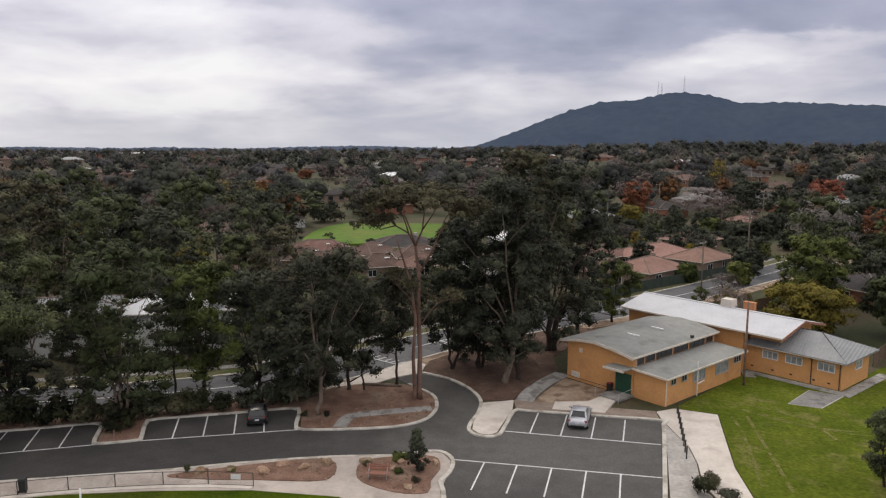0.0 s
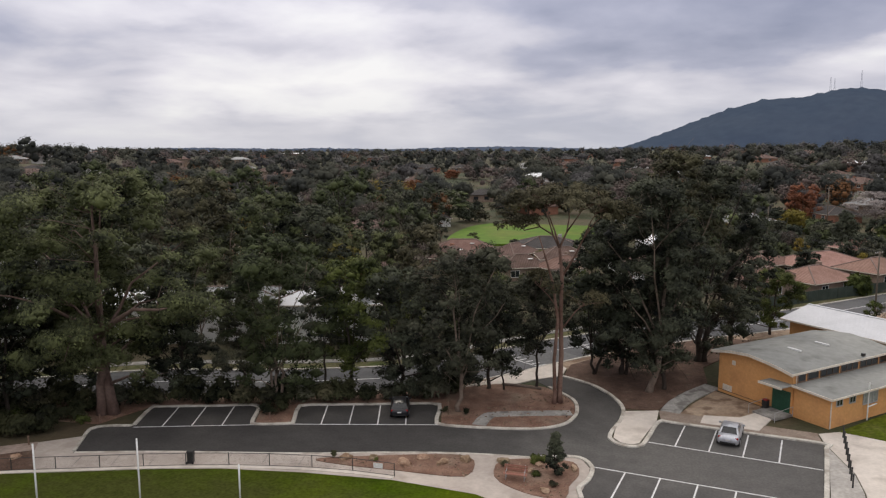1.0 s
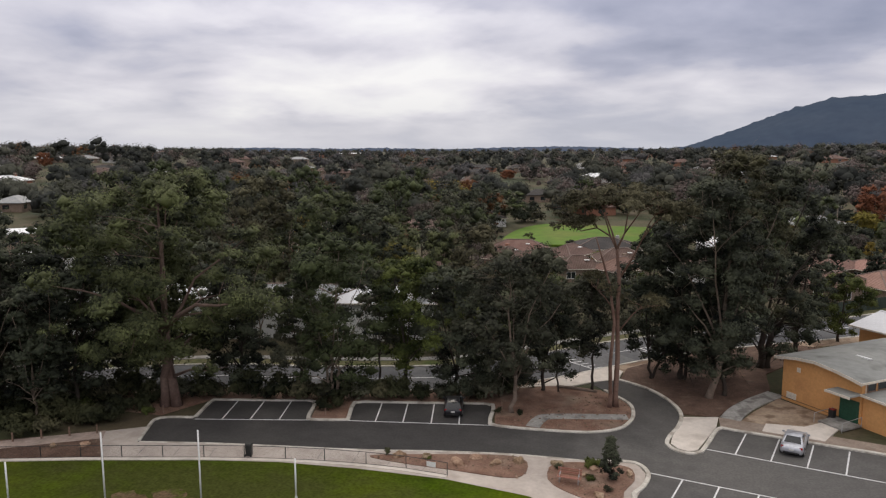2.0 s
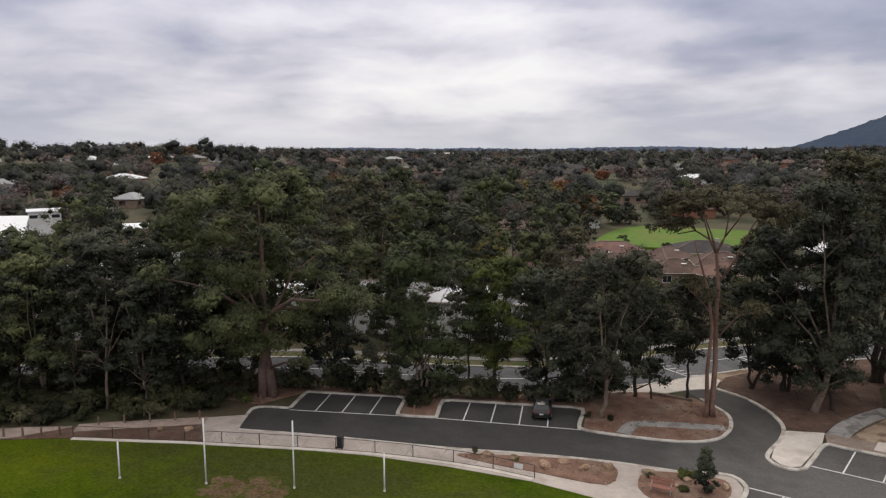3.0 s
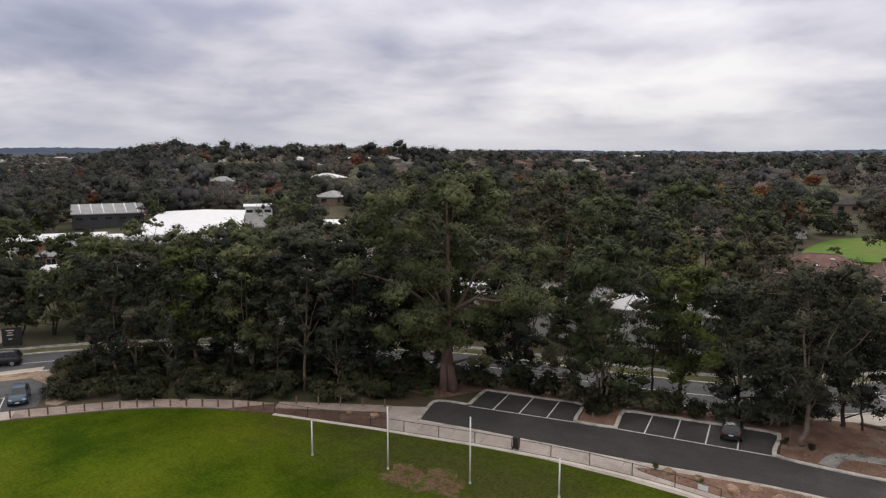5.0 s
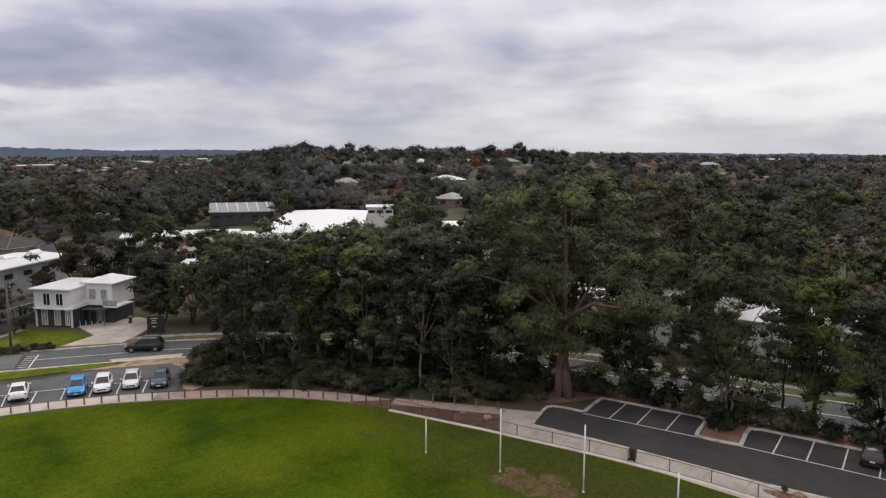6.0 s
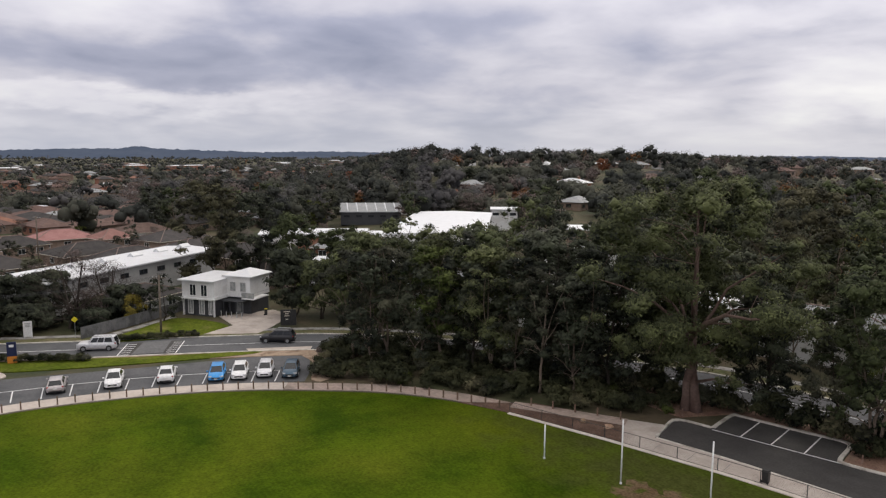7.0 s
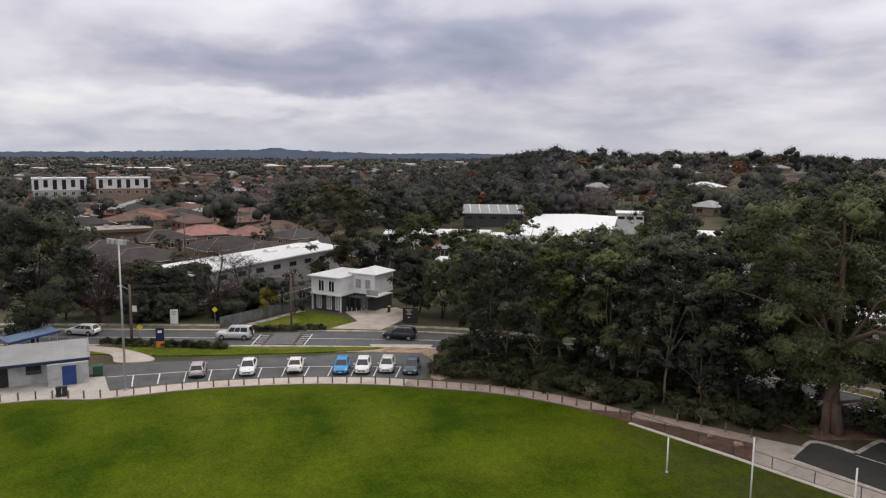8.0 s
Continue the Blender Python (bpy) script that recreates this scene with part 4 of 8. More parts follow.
    vent = part("vent_stack", Geo().tube([(*HALL.at(5.1, -0.35), 0.05), (*HALL.at(5.1, -0.35), 3.6)], (0.06, 0.06), 6), WHITE_PAINT, hall)
    part("elbow", Geo().tube([(*HALL.at(5.1, -0.35), 1.3), (*HALL.at(6.4, -0.35), 1.4)], (0.06, 0.06), 6), WHITE_PAINT, vent)
    # Green doors under an awning, in the wall beside the annex.
    door = part("door", HALL.box(Geo(), (-0.26, -0.2), (3.9, 5.5), (0.15, 2.2)), GREEN_DOOR, hall, "dark green double door")
    part("door_frame", HALL.box(Geo(), (-0.24, -0.2), (3.75, 5.65), (0.12, 2.3)), GREEN_DOOR, door)
    awn = part("awning", HALL.slab(Geo(), [(3.5, 3.0), (6.0, 2.95)], (-1.9, -0.2), 0.12), MEMBRANE, hall, "flat grey metal awning")
    part("awning_edge", HALL.box(Geo(), (-1.96, -1.9), (3.5, 6.0), (2.88, 3.1)), FASCIA, awn)
    part("ramp", HALL.slab(Geo(), [(3.4, 0.1), (5.9, 0.1)], (-2.6, -0.2), 0.18), PATCHWORK, hall)
    for b in (3.3, 6.1):
        r = Geo().tube([(*HALL.at(-2.9, b), 0.05), (*HALL.at(-2.9, b), 0.95), (*HALL.at(-0.4, b), 1.1), (*HALL.at(-0.4, b), 0.2)], (0.03,) * 4, 6)
        part("handrail", r, GALV, hall, "galvanised steel handrail")
    # Rear block with the long pale roof.
    rear = thing("rear_block", "orange brick block with a long pale zinc roof", "building")
    g = Geo()
    HALL.box(g, (16.6, 16.85), (1.0, 16.2), (0, 4.75)), HALL.box(g, (18.0, 18.25), (-2.6, 1.0), (3.2, 5.0)), HALL.box(g, (25.2, 25.45), (1.0, 16.2), (0, 4.75)), HALL.box(g, (16.85, 17.6), (1.0, 1.25), (0, 4.9))
    for b0, b1, af, zf in ((-2.6, -2.35, 18.25, 3.2), (15.95, 16.2, 16.85, 0)):
        vs = [(*HALL.at(a, b), z) for b in (b0, b1) for a, z in ((af, zf), (25.2, zf), (25.2, 4.75), (21.0, 5.7), (af, 4.75 + (af - 16.85) * 0.2))]
        g.add(vs, [tuple(range(5)), tuple(range(9, 4, -1))] + [(i, (i + 1) % 5, 5 + (i + 1) % 5, 5 + i)[::-1] for i in range(5)])
    part("wall", g, BRICK, rear)
    cross = Frame(*HALL.at(0, 0), HALL.turn + 90)
    for side, rows in (("a", [(-21.0, 5.8), (-15.8, 4.68)]), ("b", [(-26.2, 4.68), (-21.0, 5.8)])):
        part("roof", cross.slab(Geo(), rows, (-3.7, 17.0), 0.1), ZINC, rear)
    part("ridge_cap", cross.box(Geo(), (-3.7, 17.0), (-21.18, -20.82), (5.88, 5.95)), ZINC, rear)
    part("bargeboard", cross.slab(Geo(), [(-26.2, 4.5), (-21.0, 5.62), (-15.8, 4.5)], (-3.78, -3.7), 0.28), RED_BRICK, rear)
    part("fascia", cross.box(Geo(), (-3.7, 17.0), (-15.82, -15.74), (4.6, 4.78)), FASCIA, rear)
    cool = part("roof_cooler", Geo().box((*HALL.at(21.6, 5.6), 6.35), (1.4, 1.4, 0.9), 40, (0.92, 0.92)), CONCRETE, rear)
    part("duct", Geo().box((*HALL.at(21.6, 5.6), 5.75), (0.9, 0.9, 0.6), 40), GALV, cool)
    part("chimney", Geo().box((*HALL.at(22.4, 3.4), 5.7), (1.3, 0.6, 1.7), 130), TERRA, rear, "square orange brick chimney")
    part("chimney_cap", Geo().box((*HALL.at(22.4, 3.4), 6.6), (1.42, 0.72, 0.1), 130), TERRA, rear)
    # Hip-roofed wing by the lawn.
    wing = thing("hall_wing", "orange brick wing with a grey tiled hip roof", "building")
    g = Geo()
    HALL.box(g, (17.6, 17.85), (-9.1, 1.0), (0, 3.1)), HALL.box(g, (17.85, 24.6), (-9.1, -8.85), (0, 3.1)), HALL.box(g, (24.35, 24.6), (-8.85, 1), (0, 3.1)), HALL.box(g, (17.85, 24.35), (0.75, 1.0), (0, 3.1))
    part("wall", g, BRICK, wing)
    x, y = HALL.at(21.1, -4.1)
    part("roof", Geo().hip((x, y), (11.4, 8.6), 3.05, 1.75, HALL.turn + 90), TILES_GREY, wing)
    part("gable_vent", HALL.box(Geo(), (19.9, 22.3), (-2.95, -2.75), (4.2, 4.75)), FASCIA, wing)
    part("gutter", Geo().sweep([HALL.at(*p) for p in ((16.85, 1.6), (16.85, -9.75), (25.35, -9.75))], [(0.05, 3.06), (0.05, 3.14), (-0.05, 3.14), (-0.05, 3.06)]), FASCIA, wing)
    part("ridge_cap", Geo().tube([(*HALL.at(16.95, -9.7), 3.22), (*HALL.at(21.1, -5.5), 4.98)], (0.06, 0.06), 5), ROOF_DARK, wing)
    part("ridge_cap", Geo().tube([(*HALL.at(25.25, -9.7), 3.22), (*HALL.at(21.1, -5.5), 4.98), (*HALL.at(21.1, -2.7), 4.98)], (0.06, 0.06, 0.06), 5), ROOF_DARK, wing)
    for lo, hi in ((-2.45, -0.85), (-5.05, -3.4), (-8.35, -6.75)):
        window_on(wing, HALL, "a", 17.6, (lo, hi), 1.85, 2.6, CURTAIN_GLASS, WHITE_WALL, 2, -1)
    window_on(wing, HALL, "b", -9.1, (21, 22.6), 1.7, 2.5, CURTAIN_GLASS, WHITE_WALL, 1, -1)
    for b in (0.3, -2.0, -4.0, -6.4, -7.9):
        part("wall_vent", HALL.box(Geo(), (17.57, 17.6), (b - 0.14, b + 0.14), (0.52, 0.68)), BLACK_METAL, wing)
    for b in (-6.1, -8.95):
        part("gutter_pipe", Geo().tube([(*HALL.at(17.52, b), 0.05), (*HALL.at(17.52, b), 3.05)], (0.05, 0.05), 6), RUST_METAL, wing)
    setting("footpath", Geo().sweep([HALL.at(*p) for p in ((15, -0.9), (16.6, 0.6), (16.8, -9.9), (27, -10.0))], [(0.6, 0.0), (0.6, 0.1), (-0.6, 0.1), (-0.6, 0.0)]), PATCHWORK, "grey concrete path along the wing")


build_hall()


def house(x, y, turn, w, d, storeys, wall, roof, label, roof_h=2.0, gable=False, name="house", rng=None, flat=False):
    """A dwelling with eaves, windows on all four sides and a roof."""
    rng = rng or random.Random(int(x * 31 + y * 17))
    z = terrain(x, y) - 0.05
    h = 2.5 * storeys
    ob = thing(name, label, "house", "suburban houses", pose(x, y, z, 0, 0, turn))
    fr = Frame(0, 0, 0)
    g = Geo()
    g.box((0, 0, h / 2 - 0.4), (w, d, h + 0.8))
    part("wall", g, wall, ob)
    if flat:
        part("roof", Geo().box((0, 0, h + 0.15), (w + 0.5, d + 0.5, 0.3), 0, (0.97, 0.97)), roof, ob)
    else:
        cover = part("roof", Geo().hip((0, 0), (w + 1.1, d + 1.1), h - 0.02, roof_h, 0, gable), roof, ob)
        lx, ly, zr, ze = w / 2 + 0.55, d / 2 + 0.55, h + 0.18 + roof_h, h + 0.18
        r = lx if gable else max(lx - ly, 0.05)
        caps = Geo().tube([(-r, 0, zr), (r, 0, zr)], (0.13, 0.13), 5)
        if not gable:
            for sx, sy in ((-1, -1), (-1, 1), (1, -1), (1, 1)):
                caps.tube([(sx * lx, sy * ly, ze), (sx * r, 0, zr)], (0.11, 0.11), 5)
        part("ridge_cap", caps, RIDGE_TILE if roof is not WHITE_ROOF else WHITE_ROOF, cover)
        part("gutter", Geo().sweep([(-lx, -ly), (lx, -ly), (lx, ly), (-lx, ly)], [(0.06, h), (0.06, h + 0.12), (-0.06, h + 0.12), (-0.06, h)], True), FASCIA, ob)
    for s in range(storeys):
        z0 = 0.85 + 2.5 * s
        n = max(1, int(w / 4))
        for k in range(n):
            c = -w / 2 + (k + 0.5) * w / n
            for side in (-1, 1):
                window_on(ob, fr, "b", side * d / 2, (c - 0.8, c + 0.8), z0, z0 + 1.15, GLASS, WHITE_PAINT, 1, side)
        for side in (-1, 1):
            window_on(ob, fr, "a", side * w / 2, (-0.8, 0.8), z0, z0 + 1.15, GLASS, WHITE_PAINT, 1, side)
    if rng.random() < 0.4 and not flat:
        part("chimney", Geo().box((w * 0.2, 0.6, h + roof_h * 0.9), (0.7, 0.7, 1.5)), wall, ob)
    return ob


# Houses that stand out from their surroundings.
HOUSES = []


def put_house(*args, **kw):
    HOUSES.append((args[0], args[1], max(args[3], args[4]) / 2))
    return house(*args, **kw)


for k, (x, y, turn, w, d) in enumerate(((-27.0, 157, 8, 12, 6.5), (-15.5, 153, 62, 9, 6.2), (-12.5, 137, 24, 8.5, 6.4), (-20.8, 141, -20, 9, 6.2), (-5.0, 149, 14, 9.5, 6.5), (-38, 134, 12, 11, 7), (-4.5, 137, 50, 8.5, 6.2), (-27.5, 145, 74, 8, 6))):
    villa = put_house(x, y, turn, w, d, 1, RED_BRICK if k % 2 else TAN_WALL, ROOF_BROWN if k % 3 else ROOF_TAN_DULL, "brick house with a brown tiled hip roof")
    part("roof_window", Geo().box((w * 0.16, -d * 0.24, 2.5 + 1.45), (0.9, 0.7, 0.12)), WHITE_PAINT, villa)
put_house(-9, 166, 10, 14, 10, 1, GREY_WALL, ROOF_DARK, "brick house with a dark grey tiled roof")
for x, y, turn, w, d in ((38.2, 133.5, 40, 11.5, 8.5), (30.5, 130.5, 40, 9, 7), (44.0, 151.5, 35, 16, 9.5), (33.6, 150, 35, 9, 8), (52, 145.5, 40, 11, 8), (86, 206, 30, 13, 9), (60, 175, 30, 12, 8)):
    put_house(x, y, turn, w, d, 1, TAN_WALL, ROOF_TERRA if w > 10.5 else ROOF_TAN_DULL, "cream brick house with a terracotta tiled roof")
put_house(71, 117, 25, 15, 11, 1, RED_BRICK, ROOF_DARK, "brick house with a dark tiled roof")
put_house(78, 96, 25, 15, 11, 1, RED_BRICK, ROOF_DARK, "brick house with a dark tiled roof")
# Rows of dark roofs behind the long white block.
for x, y, turn, w, d, r in ((-130, -1, 128, 14, 9, ROOF_DARK), (-146, -14, 112, 15, 10, ROOF_DARK), (-164, 28, 118, 15, 10, ROOF_DARK), (-163, 2, 112, 16, 11, ROOF_DARK), (-178, 22, 110, 16, 11, ROOF_DARK),
                            (-172, 44, 112, 15, 11, ROOF_DARK), (-212, 20, 100, 15, 10, ROOF_PINK), (-206, 31, 110, 9, 8, ROOF_PINK), (-196, 44, 115, 15, 11, ROOF_DARK), (-199, 8, 115, 13, 9, ROOF_DARK), (-180, -4, 110, 16, 12, ROOF_DARK), (-158, 50, 112, 13, 9, ROOF_DARK),
                            (-132, 48, 110, 12, 9, ROOF_DARK)):
    put_house(x, y, turn, w, d, 1, TAN_WALL, r, "single-storey house with a faded red roof" if r is ROOF_PINK else "single-storey house with a dark tiled roof", 2.2)
for x, y, turn, w, d, st in ((-62, 84, 30, 16, 9, 2), (-47, 88, 20, 15, 9, 2), (-34, 90, 15, 14, 9, 2), (-77, 74, 35, 15, 10, 2), (-92, 66, 40, 16, 10, 2)):
    put_house(x, y, turn, w, d, st, WHITE_WALL, TILES_GREY if w == 15 else ZINC, "white two-storey house with a grey roof", 1.3)


def build_white_house():
    """Modern two-storey house over a charcoal ground floor: one wing stands forward, the taller one back."""
    fr = Frame(-113.2, 26.6, 38.0)          # a along the front, b away from it
    ob = thing("modern_house", "white two-storey house over charcoal brick ground floor", "house")
    HOUSES.append((-111, 33, 8))
    g = Geo()
    fr.box(g, (0.2, 5.6), (0.3, 8.5), (0, 2.7)), fr.box(g, (5.6, 9.8), (3.6, 8.5), (0, 2.7))
    part("ground_floor", g, DARK_CLAD, ob)
    g = Geo()
    fr.box(g, (0.0, 5.8), (0.0, 8.5), (2.7, 5.4))
    wing = part("upper_floor", g, WHITE_WALL, ob)
    part("ledge", fr.box(Geo(), (-0.4, 6.0), (-0.35, 0.0), (2.62, 2.85)), WHITE_PAINT, wing)
    part("ledge", fr.box(Geo(), (5.8, 6.0), (0.0, 3.2), (2.62, 3.1)), WHITE_PAINT, wing)
    part("upper_floor", fr.box(Geo(), (5.8, 10.0), (3.2, 8.5), (2.7, 5.85)), WHITE_WALL, ob)
    part("roof", fr.box(Geo(), (-0.45, 5.95), (-0.45, 8.7), (5.4, 5.58)), WHITE_ROOF, ob)
    part("parapet", fr.box(Geo(), (4.6, 5.8), (3.6, 8.4), (5.58, 5.95)), WHITE_WALL, ob)
    cx, cy = fr.at(7.95, 5.9)
    part("roof", Geo().hip((cx, cy), (5.9, 4.9), 5.85, 0.9, 128.0, False, 0.14), WHITE_ROOF, ob)
    for lo, hi in ((1.5, 2.5), (3.5, 4.5)):
        window_on(ob, fr, "b", 0.0, (lo, hi), 3.2, 4.85, GLASS, WHITE_PAINT, 1, -1)
    for lo, hi in ((6.5, 7.3), (8.3, 9.1)):
        window_on(ob, fr, "b", 3.2, (lo, hi), 3.7, 4.95, CURTAIN_GLASS, GREY_WALL, 1, -1)
    for lo, hi in ((0.9, 1.7), (2.9, 3.7), (4.6, 5.1)):
        window_on(ob, fr, "b", 0.3, (lo, hi), 0.35, 2.4, CURTAIN_GLASS, WHITE_PAINT, 1, -1)
    for a in (0.0, 5.5):
        part("corner_post", fr.box(Geo(), (a, a + 0.2), (0.05, 0.3), (0, 2.72)), WHITE_PAINT, ob)
    part("portico_roof", fr.box(Geo(), (6.0, 9.6), (1.6, 3.6), (2.25, 2.4)), DARK_CLAD, ob)
    for a in (6.2, 7.3, 8.4, 9.4):
        part("column", fr.box(Geo(), (a - 0.07, a + 0.07), (1.7, 1.84), (0, 2.25)), DARK_CLAD, ob)
    part("door", fr.box(Geo(), (7.1, 8.4), (3.54, 3.62), (0.05, 2.1)), CURTAIN_GLASS, ob)
    part("balcony", fr.box(Geo(), (9.0, 11.2), (2.3, 6.5), (2.6, 2.75)), WHITE_WALL, ob)
    rail = part("balcony_rail", fr.box(Geo(), (9.0, 11.2), (2.3, 2.36), (3.6, 3.66)), GALV, ob)
    part("rail_side", fr.box(Geo(), (11.14, 11.2), (2.3, 6.5), (3.6, 3.66)), GALV, rail)
    part("rail_glass", fr.box(Geo(), (9.0, 11.2), (2.31, 2.34), (2.8, 3.6)), CURTAIN_GLASS, rail)
    for k in range(5):
        part("bollard_light", Geo().tube([(*fr.at(6.6 + 0.9 * k, 0.5), 0.1), (*fr.at(6.6 + 0.9 * k, 0.5), 1.0)], (0.07, 0.07), 8), GALV, ob)


build_white_house()


def long_block(name, label, x, y, turn, w, d, h, wall, roof, windows=6, slope=0.6, lights=0):
    """A long plain block with a low metal roof."""
    ob = thing(name, label, "building")
    fr = Frame(x, y, turn)
    HOUSES.append((x, y, min(13, max(w, d) / 2)))
    part("wall", fr.box(Geo(), (-w / 2, w / 2), (-d / 2, d / 2), (terrain(x, y) - 0.3, h)), wall, ob)
    part("roof", Geo().hip((x, y), (w + 0.8, d + 0.8), h, slope, turn, True, 0.25), roof, ob)
    for k in range(windows):
        a = -w / 2 + (k + 0.5) * w / windows
        for side in (-1, 1):
            window_on(ob, fr, "b", side * d / 2, (a - 0.9, a + 0.9), h - 1.6, h - 0.9, GLASS, DARK_CLAD, 1, side)
    for k in range(lights):
        a = -w / 2 + (k + 0.7) * w / lights
        bx, by = fr.at(a, 0)
        part("roof_light", Geo().hip((bx, by), (2.6, 1.4), h + slope + 0.1, 0.5, turn, True, 0.3), roof, ob)
    return ob


long_block("apartment_block", "long pale grey block with a white metal roof", -138, 21.4, 128.7, 41, 11.5, 5.2, GREY_WALL, WHITE_ROOF, 9, 0.4, 6)
long_block("sports_hall", "large white metal-clad sports hall", -150, 99.2, 141.5, 57, 21, 7.7, WHITE_WALL, WHITE_ROOF, 0, 0.35)
solar_hall = long_block("solar_hall", "grey hall with pale strips on its roof", -222, 116, 62.5, 20, 14, 4.9, DARK_CLAD, TILES_GREY, 5, 2.5)
for a in (-7.6, -4.4, -1.2, 2.0, 5.2, 8.4):
    for side in (-1, 1):
        fr = Frame(-222, 116, 62.5)
        part("roof_strip", Geo().tube([(*fr.at(a, side * 6.9), 5.15), (*fr.at(a - 0.6, side * 0.3), 7.5)], (0.3, 0.3), 4), WHITE_ROOF, solar_hall)
long_block("school_block", "low white block behind the trees", -179.4, 140.7, 53, 8, 6, 7.4, WHITE_WALL, WHITE_ROOF, 3, 0.5)
long_block("school_block", "low white block behind the trees", -108, 114, 43, 15, 9, 4.6, WHITE_WALL, WHITE_ROOF, 4, 0.5)
long_block("school_block", "low white block behind the trees", -122, 66, 55, 26, 10, 4.0, WHITE_WALL, WHITE_ROOF, 6, 0.8)
long_block("school_block", "low white block behind the trees", -160, 76, 55, 20, 10, 5.0, RED_BRICK, WHITE_ROOF, 5, 0.8)
long_block("school_block", "low white block behind the trees", -105, 84, 45, 24, 10, 4.5, WHITE_WALL, WHITE_ROOF, 6, 0.8)
long_block("school_block", "low white block behind the trees", -172, 74, 60, 26, 12, 4.5, WHITE_WALL, WHITE_ROOF, 6, 0.8)
long_block("school_block", "cream two-storey block with a pale roof", -124, 124, 45, 12, 8, 7.2, TAN_WALL, WHITE_ROOF, 5, 0.6)


def far_flats(az, r, w, d, top, base, label, tan=True):
    """A flat-roofed white block with tall dark windows over a brick lower floor."""
    x, y = -r * math.sin(radians(az)), r * math.cos(radians(az))
    HOUSES.append((x, y, w / 2))
    fr = Frame(x, y, az)
    ob = thing("apartment_block", label, "building", "far apartment blocks")
    g = terrain(x, y)
    part("upper_wall", fr.box(Geo(), (-w / 2, w / 2), (-d / 2, d / 2), (base, top)), WHITE_WALL, ob)
    part("lower_wall", fr.box(Geo(), (-w / 2 + 0.4, w / 2), (-d / 2 - 1.2, d / 2), (g - 0.5, base)), TAN_WALL if tan else GREY_WALL, ob)
    part("roof", fr.box(Geo(), (-w / 2 - 0.3, w / 2 + 0.3), (-d / 2 - 0.3, d / 2 + 0.3), (top, top + 0.3)), WHITE_ROOF, ob)
    n = max(3, int(w / 4.2))
    for k in range(n):
        a = -w / 2 + (k + 0.5) * w / n
        tall = k % 3 != 1
        window_on(ob, fr, "b", -d / 2, (a - 0.95, a + 0.95), base + (0.4 if tall else 1.6), top - 0.7, GLASS, DARK_CLAD, 0, -1)
        window_on(ob, fr, "b", -d / 2 - 1.2, (a - 0.8, a + 0.8), base - 2.6, base - 1.0, GLASS, WHITE_PAINT, 1, -1)
    for k in range(int(w / 7)):
        part("roof_plant", fr.box(Geo(), (-w / 2 + 3 + 7 * k, -w / 2 + 4.6 + 7 * k), (-1, 1), (top + 0.3, top + 1.2)), GREY_WALL, ob)


far_flats(90.1, 440, 27, 14, 10.0, 4.4, "far white flat-roofed apartment block over tan brick")
far_flats(94.2, 446, 26, 14, 9.7, 3.6, "far cream flat-roofed apartment block", False)


def flat_shops(az, r, w, d, h, turn):
    """A long low flat-roofed building with a brown fascia and a row of posts."""
    x, y = -r * math.sin(radians(az)), r * math.cos(radians(az))
    HOUSES.append((x, y, 9))
    fr = Frame(x, y, turn)
    ob = thing("low_building", "long low building with a pale flat roof and brown fascia", "building")
    part("wall", fr.box(Geo(), (-w / 2, w / 2), (-d / 2 + 1.4, d / 2), (terrain(x, y) - 0.3, h)), TAN_WALL, ob)
    part("roof", fr.box(Geo(), (-w / 2 - 0.4, w / 2 + 0.4), (-d / 2, d / 2 + 0.3), (h, h + 0.16)), DUSTY_ROOF, ob)
    part("fascia", fr.box(Geo(), (-w / 2 - 0.4, w / 2 + 0.4), (-d / 2 - 0.1, -d / 2), (h - 0.75, h + 0.1)), TIMBER, ob)
    for k in range(7):
        a = -w / 2 + 0.4 + (w - 0.8) * k / 6
        part("post", fr.box(Geo(), (a - 0.1, a + 0.1), (-d / 2 + 0.1, -d / 2 + 0.3), (terrain(x, y) - 0.3, h - 0.7)), RED_BRICK, ob)
    for k in range(3):
        part("roof_plant", fr.box(Geo(), (-6 + 6 * k, -4.8 + 6 * k), (0.5, 1.9), (h + 0.16, h + 0.85)), GALV, ob)


DUSTY_ROOF = mat("dusty_pinkish_roof", (0.27, 0.235, 0.225), (0.34, 0.30, 0.285), 0.4, 0.85, stain=(0.20, 0.17, 0.16), stain_scale=0.25)
flat_shops(91.5, 226, 23, 11, 3.0, 99)
put_house(-141, 65.8, 50, 9.5, 8, 2, RED_BRICK, TILES_GREY, "two-storey brick house with a grey hip roof", 2.2)
put_house(-119.5, 21.5, 128, 11, 8, 1, GREY_WALL, ROOF_DARK, "low house with a dark roof behind the fence", 1.6)

# ---- trees ----
CORE_V = np.array([(1, 0, 0), (-1, 0, 0), (0, 1, 0), (0, -1, 0), (0, 0, 1), (0, 0, -1)], float)
CORE_F = np.array([(0, 2, 4), (2, 1, 4), (1, 3, 4), (3, 0, 4), (2, 0, 5), (1, 2, 5), (3, 1, 5), (0, 3, 5)])


PHI = (1 + 5 ** 0.5) / 2
BALL_V = np.array([(-1, PHI, 0), (1, PHI, 0), (-1, -PHI, 0), (1, -PHI, 0), (0, -1, PHI), (0, 1, PHI), (0, -1, -PHI), (0, 1, -PHI), (PHI, 0, -1), (PHI, 0, 1), (-PHI, 0, -1), (-PHI, 0, 1)]) / math.sqrt(1 + PHI * PHI)
